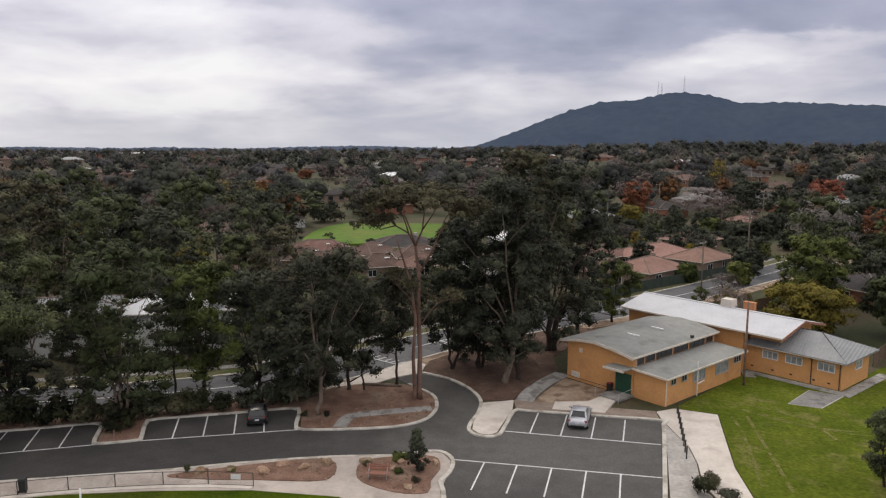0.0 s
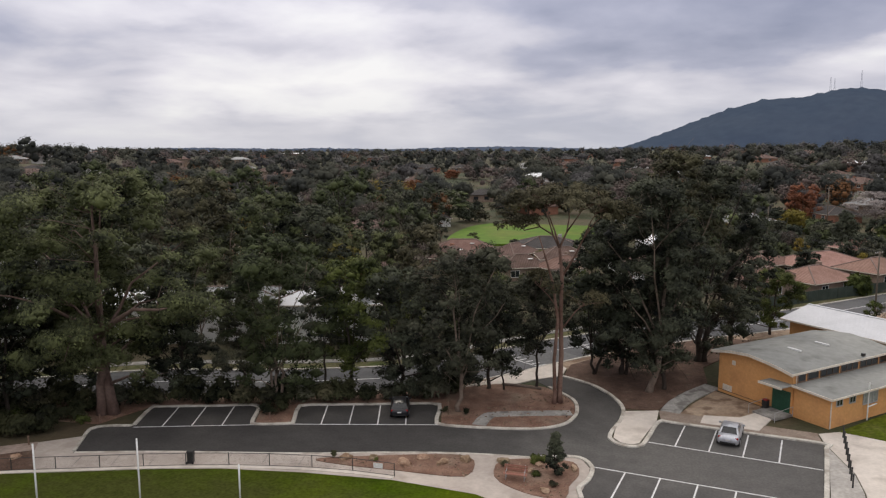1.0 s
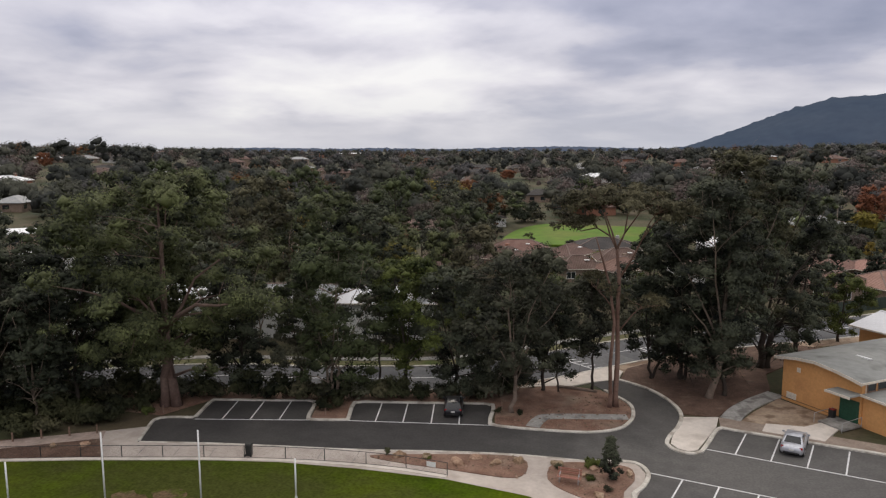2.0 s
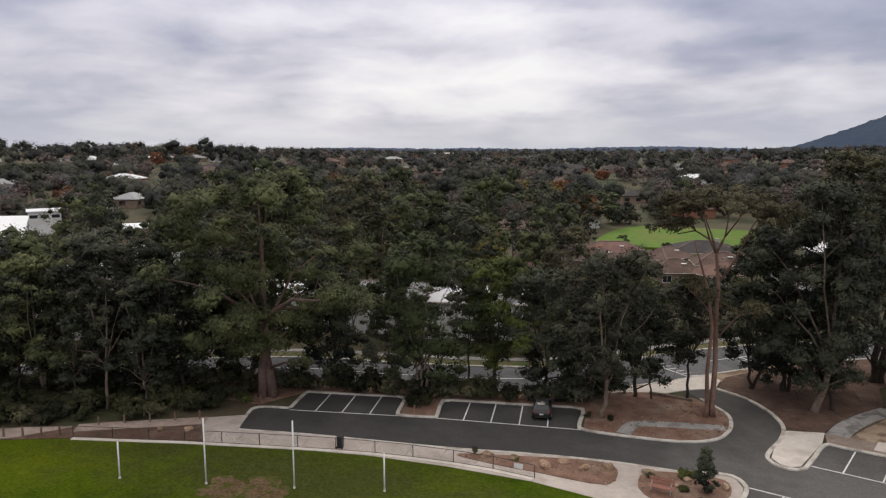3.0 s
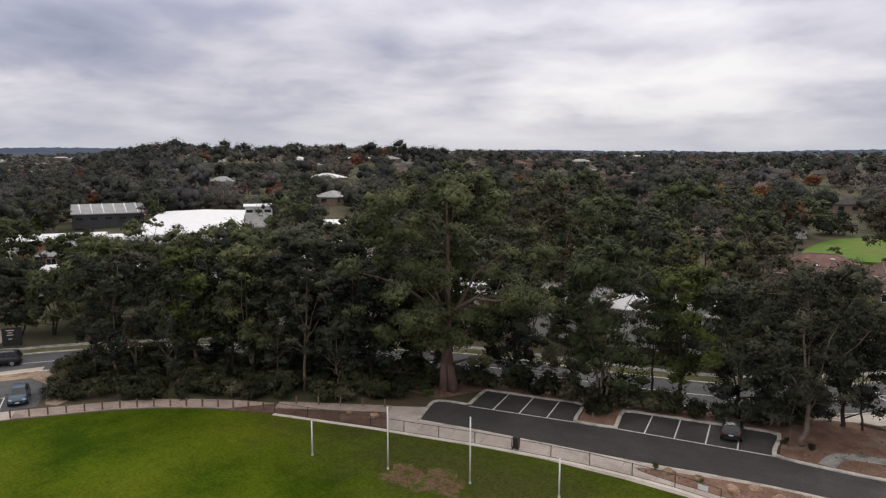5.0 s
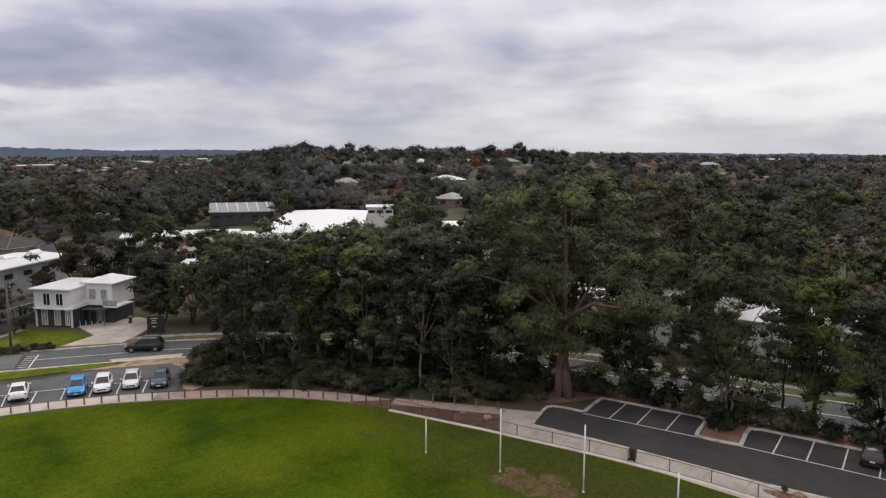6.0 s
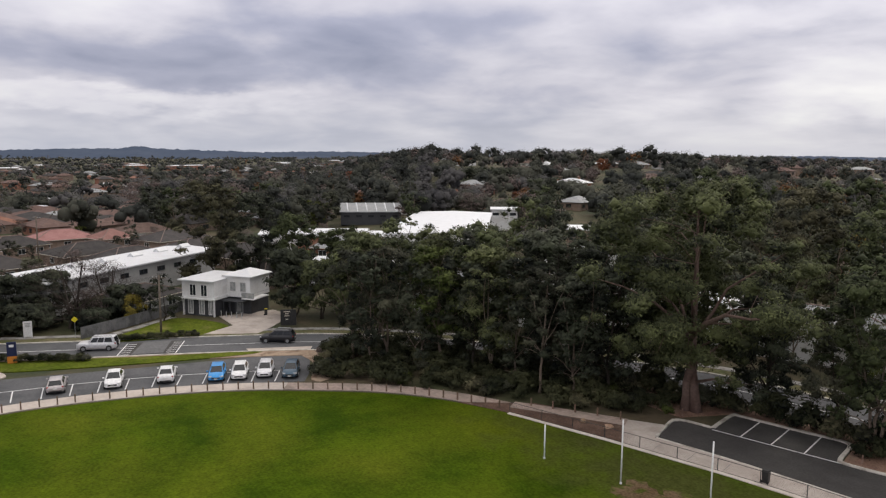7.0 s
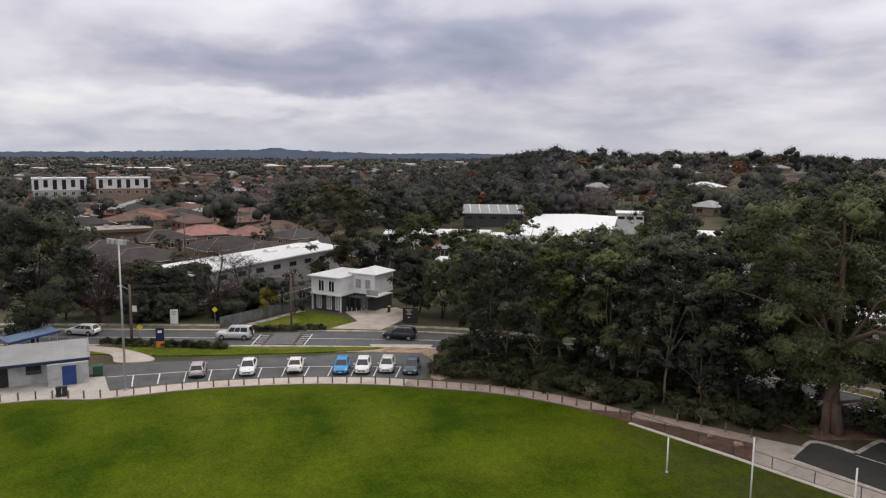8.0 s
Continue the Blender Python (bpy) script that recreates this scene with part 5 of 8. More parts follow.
BALL_F = np.array([(0, 11, 5), (0, 5, 1), (0, 1, 7), (0, 7, 10), (0, 10, 11), (1, 5, 9), (5, 11, 4), (11, 10, 2), (10, 7, 6), (7, 1, 8),
                   (3, 9, 4), (3, 4, 2), (3, 2, 6), (3, 6, 8), (3, 8, 9), (4, 9, 5), (2, 4, 11), (6, 2, 10), (8, 6, 7), (9, 8, 1)])


def leaf_cloud(rs, centres, radii, count, size, squash=0.75, droop=0.35, shell=0.55, slim=0.42, core=0.6, ruffle=0.32, puffs=0, crown=0.75, ball=False):
    """Vertices and faces of many small leaf sprays, gathered in clumps round a dense uneven inner mass. puffs: smaller clumps that each clump is made of."""
    centres, radii = np.asarray(centres, float), np.asarray(radii, float)
    heart = centres.mean(0) - np.array([0, 0, 0.25 * (np.ptp(centres[:, 2]) + radii.max())])
    if puffs:
        m = len(radii)
        d = rs.normal(size=(m, puffs, 3))
        d[:, :, 2] = np.abs(d[:, :, 2]) * 0.9 - 0.25
        d /= np.linalg.norm(d, axis=2, keepdims=True)
        grow = rs.uniform(0.40, 0.66, (m, puffs))
        centres = (centres[:, None] + d * (radii[:, None] * rs.uniform(0.45, 0.8, (m, puffs)))[:, :, None] * np.array([1, 1, squash])).reshape(-1, 3)
        radii = (radii[:, None] * grow).ravel()
    k = rs.choice(len(radii), count, p=radii ** 2 / (radii ** 2).sum())
    d = rs.normal(size=(count, 3))
    d[:, 2] = np.abs(d[:, 2]) * np.where(rs.random(count) < 0.72, 1, -1)
    d /= np.linalg.norm(d, axis=1, keepdims=True)
    r = radii[k] * (shell + (1.08 - shell) * rs.random(count) ** 0.6)
    p = centres[k] + d * r[:, None] * np.array([1, 1, squash])
    # Sprays lie along the skin of their clump, so that its top catches the sky.
    out = p - heart
    out /= np.linalg.norm(out, axis=1, keepdims=True) + 1e-9
    face = d * (1.1 - 0.5 * crown) + out * crown + rs.normal(size=(count, 3)) * ruffle + np.array([0, 0, 0.2])
    face /= np.linalg.norm(face, axis=1, keepdims=True)
    axis = np.cross(face, rs.normal(size=(count, 3))) + np.array([0, 0, -droop])
    axis /= np.linalg.norm(axis, axis=1, keepdims=True) + 1e-9
    side = np.cross(face, axis)
    ln = size * (0.6 + 0.8 * rs.random(count))[:, None]
    wd = ln * (slim * (0.7 + 0.6 * rs.random(count)))[:, None]
    v = np.stack([p - side * wd * 0.5, p + side * wd * 0.5, p + axis * ln], 1).reshape(-1, 3)
    f = np.arange(count * 3).reshape(-1, 3)
    if core:
        m = len(radii)
        base_v, base_f = (BALL_V, BALL_F) if ball else (CORE_V, CORE_F)
        n = len(base_v)
        jig = 1.05 + 0.2 * rs.normal(size=(m, n, 1)).clip(-1.5, 1.5)
        turn = rs.uniform(0, 6.28, (m, 1))
        spun = np.stack([np.cos(turn) * base_v[:, 0] - np.sin(turn) * base_v[:, 1], np.sin(turn) * base_v[:, 0] + np.cos(turn) * base_v[:, 1], np.broadcast_to(base_v[:, 2], (m, n))], 2)
        cv = centres[:, None] + spun * jig * (radii * core)[:, None, None] * np.array([1, 1, squash * 0.9])
        cf = base_f[None] + (np.arange(m) * n)[:, None, None] + len(v)
        v, f = np.concatenate([v, cv.reshape(-1, 3)]), np.concatenate([f, cf.reshape(-1, 3)])
    return v, f


def leaves_mesh(name, v, f, material):
    me = bpy.data.meshes.new(name)
    me.vertices.add(len(v)), me.loops.add(f.size), me.polygons.add(len(f))
    me.vertices.foreach_set("co", np.asarray(v, np.float32).ravel())
    me.loops.foreach_set("vertex_index", np.asarray(f, np.int32).ravel())
    me.polygons.foreach_set("loop_start", np.arange(0, f.size, 3, dtype=np.int32))
    me.materials.append(material)
    me.update(calc_edges=True)
    return me


def tree_parts(seed, h, w, twigs=2, every=1, base=0.3, radius=0.25, leaves=6000, size=0.42, stems=1, clumps=26, top_heavy=0.5, lean=0.04, clump_r=0.17, slim=0.42, fork=None, limbs=6, core=0.6, spread=0.12, cone=False, puffs=5, squash=0.78):
    """Meshes of a tree of height h and crown width w: trunk, forked limbs and branches, and the vertices of its crown."""
    rs = np.random.RandomState(seed)
    g = Geo()
    fork = fork or min(0.5, max(0.2, base + 0.06))
    cents, rads = [], []
    for k in range(clumps):
        t = (k + rs.random()) / clumps
        z = h * (base + (1 - base) * t ** (1.0 - 0.35 * top_heavy))
        # the crown is widest in its upper middle, and uneven all round
        prof = math.sin(math.pi * min(1.0, 0.20 + 0.69 * t)) ** 0.7
        if cone:
            prof = min(1.0, 0.7 + 2.5 * t) * (1.0 - 0.85 * t)
        a = 2.399963 * k + rs.normal(0, 0.5)
        prof *= 1.0 if cone else 0.90 + 0.45 * noise.noise((math.cos(a) * 1.4 + seed, math.sin(a) * 1.4, z / h * 2.6)) + 0.15 * (k % 3 == 0)
        rr = w / 2 * prof * math.sqrt(spread + (1 - spread) * rs.random()) * rs.uniform(0.75, 1.08)
        cr = w * clump_r * rs.uniform(0.5, 1.5)
        cents.append((rr * math.cos(a), rr * math.sin(a), min(z, h - cr * 0.7)))
        rads.append(cr)
    C = np.array(cents)
    joints = []          # points of the wood that branches may spring from, with their thickness

    def wood(pts, rad, sides):
        g.tube(pts, rad, sides)
        joints.extend((p[0], p[1], p[2], r) for p, r in zip(pts, rad))

    # main limbs end in clumps that lie far from one another
    high = [i for i in range(clumps) if C[i, 2] > fork * h + 0.12 * h] or list(range(clumps))
    picks = [max(high, key=lambda i: C[i, 2])]
    while len(picks) < min(max(limbs, 2 * stems), len(high)):
        picks.append(max(high, key=lambda i: min(np.linalg.norm(C[i] - C[j]) for j in picks) if i not in picks else -1))
    ends = []
    for s in range(stems):
        a0 = 2 * math.pi * s / stems + rs.uniform(0, 1)
        off = np.array([math.cos(a0), math.sin(a0)]) * (radius * (0.85 if radius > 0.6 else 0.62) if stems > 1 else 0)
        ln = rs.normal(0, lean, 2) + off * (0.02 if stems > 1 else 0)
        r0 = radius * (1.0 if stems == 1 else 0.74)
        pts, rad = [], []
        for i in range(6):
            q = i / 5
            wob = rs.normal(0, 0.006 * h, 2) * (i > 0)
            pts.append((off[0] + ln[0] * h * q + wob[0], off[1] + ln[1] * h * q + wob[1], -0.2 + (fork * h + 0.2) * q))
            rad.append(r0 * (1.38 if i == 0 else 1.05 - 0.3 * q))
        wood(pts, rad, 9)
        ends.append((Vector(pts[-1]), rad[-1], Vector(pts[-2])))
    for n, i in enumerate(picks):
        e, r, below = ends[n % stems]
        if n >= stems and n % 2:
            e = below.lerp(e, rs.uniform(0.0, 0.8))
        b = Vector(cents[i])
        # limbs leave the trunk steeply, then bend out
        knee = e.lerp(b, 0.45) + Vector((rs.normal(0, 0.012 * h), rs.normal(0, 0.012 * h), 0.10 * (b - e).length))
        q1, q2 = e.lerp(knee, 0.5) + Vector(rs.normal(0, 0.008 * h, 3)), knee.lerp(b, 0.5) + Vector(rs.normal(0, 0.012 * h, 3))
        r *= 0.82 if n < stems else 0.55
        wood([e, q1, knee, q2, b], (r, r * 0.8, r * 0.6, r * 0.4, 0.03), 7)
    J = np.array(joints)
    for i in range(clumps):
        if i in picks or (clumps > 90 and i % 2) or i % every:
            continue
        c = C[i]
        dist = np.linalg.norm(J[:, :3] - c, axis=1) + np.where(J[:, 2] > c[2] - 0.02 * h, 4.0, 0) + np.where(J[:, 2] < 0.5 * min(fork, base) * h, 99, 0)
        j = J[int(dist.argmin())]
        a, b = Vector(j[:3]), Vector(c)
        r0 = min(float(j[3]) * 0.5, 0.02 + 0.03 * (b - a).length)
        mid = a.lerp(b, 0.5) + Vector(rs.normal(0, 0.012 * h, 3)) + Vector((0, 0, 0.05 * (b - a).length))
        g.tube([a, mid, b], (r0, r0 * 0.65, 0.02), 5)
        for q in range(twigs):
            e = b + Vector(rs.normal(0, rads[i] * 0.55, 3))
            g.tube([a.lerp(b, 0.65 + 0.2 * q), e], (r0 * 0.4, 0.012), 3)
    v, f = leaf_cloud(rs, cents, rads, leaves, size, squash, slim=slim, core=core, puffs=puffs)
    return g, v, f


def plant_tree(x, y, h, w, leaf, bark, label, seed, z=None, turn=0.0, name="gum_tree", group="trees beside the street", **kw):
    g, v, f = tree_parts(seed, h, w, **kw)
    ob = thing(name, label, "tree", group, pose(x, y, terrain(x, y) if z is None else z, 0, 0, turn))
    part("trunk", g, bark, ob, smooth=True)
    part("crown", leaves_mesh("crown", v, f, leaf), leaf, ob)
    return ob


TREE_SPOTS = []
GUM, DARKT, GREYT, LIGHTT = LEAF_GUM, LEAF_DARK, LEAF_GREY, LEAF_LIGHT
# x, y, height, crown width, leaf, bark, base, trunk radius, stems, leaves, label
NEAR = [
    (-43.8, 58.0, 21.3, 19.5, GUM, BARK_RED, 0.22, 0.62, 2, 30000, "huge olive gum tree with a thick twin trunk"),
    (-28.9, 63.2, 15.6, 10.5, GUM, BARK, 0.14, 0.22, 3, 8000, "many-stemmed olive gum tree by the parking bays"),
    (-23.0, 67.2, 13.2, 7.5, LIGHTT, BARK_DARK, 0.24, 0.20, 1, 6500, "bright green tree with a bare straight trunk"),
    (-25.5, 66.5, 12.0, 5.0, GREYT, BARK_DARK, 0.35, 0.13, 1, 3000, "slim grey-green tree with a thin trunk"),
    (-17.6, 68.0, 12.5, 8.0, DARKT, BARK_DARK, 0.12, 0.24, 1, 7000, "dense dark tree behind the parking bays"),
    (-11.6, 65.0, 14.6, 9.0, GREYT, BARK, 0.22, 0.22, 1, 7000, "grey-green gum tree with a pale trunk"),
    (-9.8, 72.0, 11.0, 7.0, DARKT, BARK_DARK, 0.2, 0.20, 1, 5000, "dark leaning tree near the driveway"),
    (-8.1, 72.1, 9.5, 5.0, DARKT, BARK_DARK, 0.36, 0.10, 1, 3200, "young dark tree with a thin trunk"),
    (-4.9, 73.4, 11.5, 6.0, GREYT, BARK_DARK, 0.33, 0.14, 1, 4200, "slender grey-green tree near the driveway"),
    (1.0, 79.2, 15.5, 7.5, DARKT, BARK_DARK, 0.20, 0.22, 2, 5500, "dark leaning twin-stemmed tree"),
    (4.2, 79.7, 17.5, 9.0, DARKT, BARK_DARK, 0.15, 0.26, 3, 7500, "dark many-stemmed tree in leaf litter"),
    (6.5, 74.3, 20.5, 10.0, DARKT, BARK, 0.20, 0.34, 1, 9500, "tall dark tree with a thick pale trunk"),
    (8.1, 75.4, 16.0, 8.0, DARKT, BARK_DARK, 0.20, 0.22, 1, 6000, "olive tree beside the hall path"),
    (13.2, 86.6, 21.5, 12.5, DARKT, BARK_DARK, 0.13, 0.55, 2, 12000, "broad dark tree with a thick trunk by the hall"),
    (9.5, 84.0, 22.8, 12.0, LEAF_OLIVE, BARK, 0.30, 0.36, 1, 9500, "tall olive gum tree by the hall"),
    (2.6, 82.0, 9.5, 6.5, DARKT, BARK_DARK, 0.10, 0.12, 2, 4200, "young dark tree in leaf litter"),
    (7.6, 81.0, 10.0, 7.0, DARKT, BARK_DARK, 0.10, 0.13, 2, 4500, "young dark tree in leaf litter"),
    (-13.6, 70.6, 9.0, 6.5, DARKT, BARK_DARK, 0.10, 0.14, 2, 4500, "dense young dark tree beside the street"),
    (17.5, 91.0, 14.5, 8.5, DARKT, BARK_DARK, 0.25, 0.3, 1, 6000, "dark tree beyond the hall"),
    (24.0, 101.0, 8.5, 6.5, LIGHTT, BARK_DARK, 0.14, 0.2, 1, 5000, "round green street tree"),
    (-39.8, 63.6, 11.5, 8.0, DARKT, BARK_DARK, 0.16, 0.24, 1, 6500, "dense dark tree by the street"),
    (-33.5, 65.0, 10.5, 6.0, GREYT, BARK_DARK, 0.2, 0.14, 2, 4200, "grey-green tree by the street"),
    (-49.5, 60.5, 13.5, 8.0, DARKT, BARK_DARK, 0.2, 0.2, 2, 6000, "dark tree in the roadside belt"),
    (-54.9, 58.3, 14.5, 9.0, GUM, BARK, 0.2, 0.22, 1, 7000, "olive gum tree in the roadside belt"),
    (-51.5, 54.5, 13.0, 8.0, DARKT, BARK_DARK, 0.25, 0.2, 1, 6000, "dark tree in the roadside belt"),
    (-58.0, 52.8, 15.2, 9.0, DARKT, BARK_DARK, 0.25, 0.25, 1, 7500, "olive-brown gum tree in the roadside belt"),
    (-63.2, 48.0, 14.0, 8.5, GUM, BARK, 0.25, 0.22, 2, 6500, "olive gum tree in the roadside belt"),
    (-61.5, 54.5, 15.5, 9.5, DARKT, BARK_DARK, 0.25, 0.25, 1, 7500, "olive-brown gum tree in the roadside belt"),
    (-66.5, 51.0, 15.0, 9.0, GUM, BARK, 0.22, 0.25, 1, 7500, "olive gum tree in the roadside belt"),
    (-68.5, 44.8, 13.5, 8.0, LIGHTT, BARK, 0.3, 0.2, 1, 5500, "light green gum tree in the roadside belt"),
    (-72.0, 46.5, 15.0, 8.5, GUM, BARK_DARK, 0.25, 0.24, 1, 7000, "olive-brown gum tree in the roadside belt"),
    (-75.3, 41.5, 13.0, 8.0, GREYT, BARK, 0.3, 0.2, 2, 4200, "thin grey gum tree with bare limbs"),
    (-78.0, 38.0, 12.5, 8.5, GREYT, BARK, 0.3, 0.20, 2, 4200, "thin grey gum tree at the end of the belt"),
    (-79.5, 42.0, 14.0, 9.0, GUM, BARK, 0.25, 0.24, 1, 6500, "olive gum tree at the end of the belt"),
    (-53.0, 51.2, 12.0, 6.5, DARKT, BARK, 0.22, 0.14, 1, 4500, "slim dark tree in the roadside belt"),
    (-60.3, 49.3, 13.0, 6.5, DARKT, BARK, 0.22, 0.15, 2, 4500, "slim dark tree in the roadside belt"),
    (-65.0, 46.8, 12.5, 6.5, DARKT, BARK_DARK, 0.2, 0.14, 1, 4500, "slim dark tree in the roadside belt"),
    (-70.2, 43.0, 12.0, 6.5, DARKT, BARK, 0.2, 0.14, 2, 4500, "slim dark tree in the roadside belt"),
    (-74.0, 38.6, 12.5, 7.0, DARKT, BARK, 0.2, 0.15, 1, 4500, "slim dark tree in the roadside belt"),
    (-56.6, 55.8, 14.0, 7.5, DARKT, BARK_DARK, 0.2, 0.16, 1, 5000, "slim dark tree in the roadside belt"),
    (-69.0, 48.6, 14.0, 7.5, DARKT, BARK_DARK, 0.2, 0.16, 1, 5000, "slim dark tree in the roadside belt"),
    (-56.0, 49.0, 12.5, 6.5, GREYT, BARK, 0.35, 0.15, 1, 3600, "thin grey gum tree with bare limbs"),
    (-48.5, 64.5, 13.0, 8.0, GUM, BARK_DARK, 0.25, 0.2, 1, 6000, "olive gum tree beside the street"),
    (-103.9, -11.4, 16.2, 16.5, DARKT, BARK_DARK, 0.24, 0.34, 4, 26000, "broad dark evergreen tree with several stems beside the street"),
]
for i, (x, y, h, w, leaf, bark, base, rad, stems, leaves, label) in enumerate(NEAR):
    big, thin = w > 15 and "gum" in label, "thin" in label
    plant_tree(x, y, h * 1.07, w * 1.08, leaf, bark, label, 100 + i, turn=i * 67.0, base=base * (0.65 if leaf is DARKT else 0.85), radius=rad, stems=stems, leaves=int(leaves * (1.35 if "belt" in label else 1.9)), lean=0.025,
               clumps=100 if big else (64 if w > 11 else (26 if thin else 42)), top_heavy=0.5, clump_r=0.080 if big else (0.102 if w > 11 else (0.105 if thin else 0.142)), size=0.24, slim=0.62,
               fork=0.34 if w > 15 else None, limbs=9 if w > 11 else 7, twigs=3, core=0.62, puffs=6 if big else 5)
    TREE_SPOTS.append((x, y))

def tall_gum(x, y):
    """A tall gum with a long bare trunk, wide crooked limbs and a flat thin top."""
    rs = np.random.RandomState(61)
    ob = thing("gum_tree", "tall bare gum tree with a reddish trunk and thin flat top", "tree", "trees beside the street", pose(x, y, 0))
    g = Geo()
    fork, low = (-0.25, 0.0, 15.4), (0.05, 0.1, 12.6)
    g.tube([(0.1, 0, -0.2), (0.05, 0, 1.2), (0.15, 0.05, 5.0), (0.0, 0.1, 9.0), low, fork], (0.36, 0.27, 0.23, 0.20, 0.18, 0.14), 10)
    g.tube([(-0.45, -0.3, -0.2), (-0.38, -0.3, 1.0), (-0.5, -0.5, 4.5), (-0.25, -0.4, 8.5), (-0.75, -0.6, 12.0), (-1.5, -0.9, 14.6), (-2.1, -1.3, 16.6)], (0.28, 0.21, 0.18, 0.15, 0.12, 0.09, 0.05), 8)
    limbs = [[fork, (-0.9, 0.3, 16.6), (-2.2, 0.8, 17.3), (-3.7, 1.0, 16.9), (-4.6, 1.2, 17.6)], [fork, (-0.7, -0.4, 17.0), (-1.3, -0.6, 18.6), (-1.6, -0.2, 20.3)], [fork, (0.4, 0.5, 16.9), (0.6, 1.2, 18.6), (1.3, 1.6, 20.2)],
             [low, (1.2, 0.2, 14.6), (2.0, 0.3, 16.4), (2.6, -0.3, 18.0), (3.6, -0.7, 19.6)], [(2.0, 0.3, 16.4), (3.0, 0.9, 17.8), (4.4, 1.4, 19.0)], [(-2.2, 0.8, 17.3), (-2.8, 0.2, 18.6), (-3.6, -0.6, 19.7)],
             [(0.4, 0.5, 16.9), (1.4, -0.9, 18.5), (2.2, -1.8, 19.8)], [(-0.9, 0.3, 16.6), (-1.6, 1.9, 18.4), (-2.4, 3.0, 19.6)], [(0.0, 0.1, 9.0), (-1.2, 0.6, 10.6), (-2.6, 0.9, 11.8)], [(0.15, 0.05, 7.5), (1.4, 0.4, 9.2), (2.5, 0.6, 10.2)]]
    cents, rads = [], []
    for k, pts in enumerate(limbs):
        r = 0.12 if k < 4 else 0.085
        g.tube(pts, [r * (1 - 0.78 * i / (len(pts) - 1)) for i in range(len(pts))], 7)
        tip = Vector(pts[-1])
        for n in range(12 if k < 8 else 7):
            e = tip + Vector((rs.normal(0, 1.35), rs.normal(0, 1.35), rs.normal(0.15, 0.42)))
            start = Vector(pts[-2]).lerp(tip, rs.uniform(0.3, 1.0))
            g.tube([start, start.lerp(e, 0.5) + Vector((0, 0, 0.18)), e], (0.04, 0.028, 0.012), 4)
            cents.append(tuple(e)), rads.append(rs.uniform(0.65, 1.25) * (1.0 if k < 8 else 0.8))
    part("trunk", g, BARK_PINK, ob, smooth=True)
    v, f = leaf_cloud(rs, cents, rads, 21000, 0.22, 0.66, slim=0.62, core=0.45, puffs=4)
    part("crown", leaves_mesh("crown", v, f, LEAF_OLIVE), LEAF_OLIVE, ob)
    TREE_SPOTS.append((x, y))


tall_gum(-2.4, 69.2)

# Middle distance: a few kinds, planted again and again.
KINDS = []
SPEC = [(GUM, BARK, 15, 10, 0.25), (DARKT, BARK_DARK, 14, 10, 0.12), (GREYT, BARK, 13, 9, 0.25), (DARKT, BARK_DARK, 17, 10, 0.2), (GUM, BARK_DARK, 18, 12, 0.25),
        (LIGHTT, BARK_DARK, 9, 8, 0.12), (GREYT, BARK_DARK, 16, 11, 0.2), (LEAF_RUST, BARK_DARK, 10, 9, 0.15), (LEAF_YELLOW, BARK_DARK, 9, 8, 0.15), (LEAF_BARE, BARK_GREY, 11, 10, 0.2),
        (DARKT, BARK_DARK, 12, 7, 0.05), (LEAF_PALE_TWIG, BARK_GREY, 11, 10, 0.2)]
NAMES = ["olive gum tree", "dark evergreen tree", "grey-green gum tree", "tall dark evergreen tree", "tall olive gum tree", "light green garden tree", "broad grey-green tree", "rust-red autumn tree",
         "yellow autumn tree", "bare winter tree", "dark conical evergreen tree", "pale bare winter tree"]


def build_kinds():
    for i, (leaf, bark, h, w, base) in enumerate(SPEC):
        for var in range(2):
            bare = leaf in BARE_SET
            g, v, f = tree_parts(500 + 7 * i + var, h, w, base=base, radius=0.25, leaves=(3600 if leaf is LEAF_PALE_TWIG else 1800) if bare else 1750, size=0.6 if bare else 0.44, slim=0.26 if bare else 0.65, clumps=30 if bare else 17, clump_r=0.14 if bare else 0.19, twigs=2 if bare else 0, every=1 if bare else 2, limbs=4,
                                 core=0 if bare else 0.64, puffs=0 if bare else 3, squash=0.62 if bare else 0.9)
            KINDS.append((i, g.mesh("trunk", bark, True), leaves_mesh("crown", v, f, leaf)))


build_kinds()


FAR_PARTS = {}          # material: vertices and triangles of the trees that are too far and too many to count


def triangles_of(me):
    me.calc_loop_triangles()
    v, f = np.empty(len(me.vertices) * 3, np.float32), np.empty(len(me.loop_triangles) * 3, np.int32)
    me.vertices.foreach_get("co", v)
    me.loop_triangles.foreach_get("vertices", f)
    return v.reshape(-1, 3), f.reshape(-1, 3)


# Lower trees stand before the large halls: bearings, distance, degrees below the eye.
LOW_BEFORE = [(52.3, 61.0, 172, 5.5), (60.3, 65.3, 244, 5.05)]


def plant_kind(x, y, k, s, turn, tall=None):
    i, trunk, crown = KINDS[k]
    r, bearing = math.hypot(x, y), math.degrees(math.atan2(-x, y))
    for a0, a1, r1, drop in LOW_BEFORE:
        if tall is None and a0 < bearing < a1 and r < r1:
            s = min(s, max(0.3, (EYE - r * math.tan(radians(drop)) - terrain(x, y)) / (1.05 * SPEC[i][2])))
    if math.hypot(x, y) > 178 and tall is None:
        m = pose(x, y, terrain(x, y) - 0.1, 0, 0, turn) @ Matrix.Scale(s, 4)
        rot, off = np.array(m.to_3x3()), np.array(m.translation)
        for me in (trunk, crown):
            v, f = triangles_of(me)
            FAR_PARTS.setdefault(me.materials[0].name, []).append((v @ rot.T + off, f))
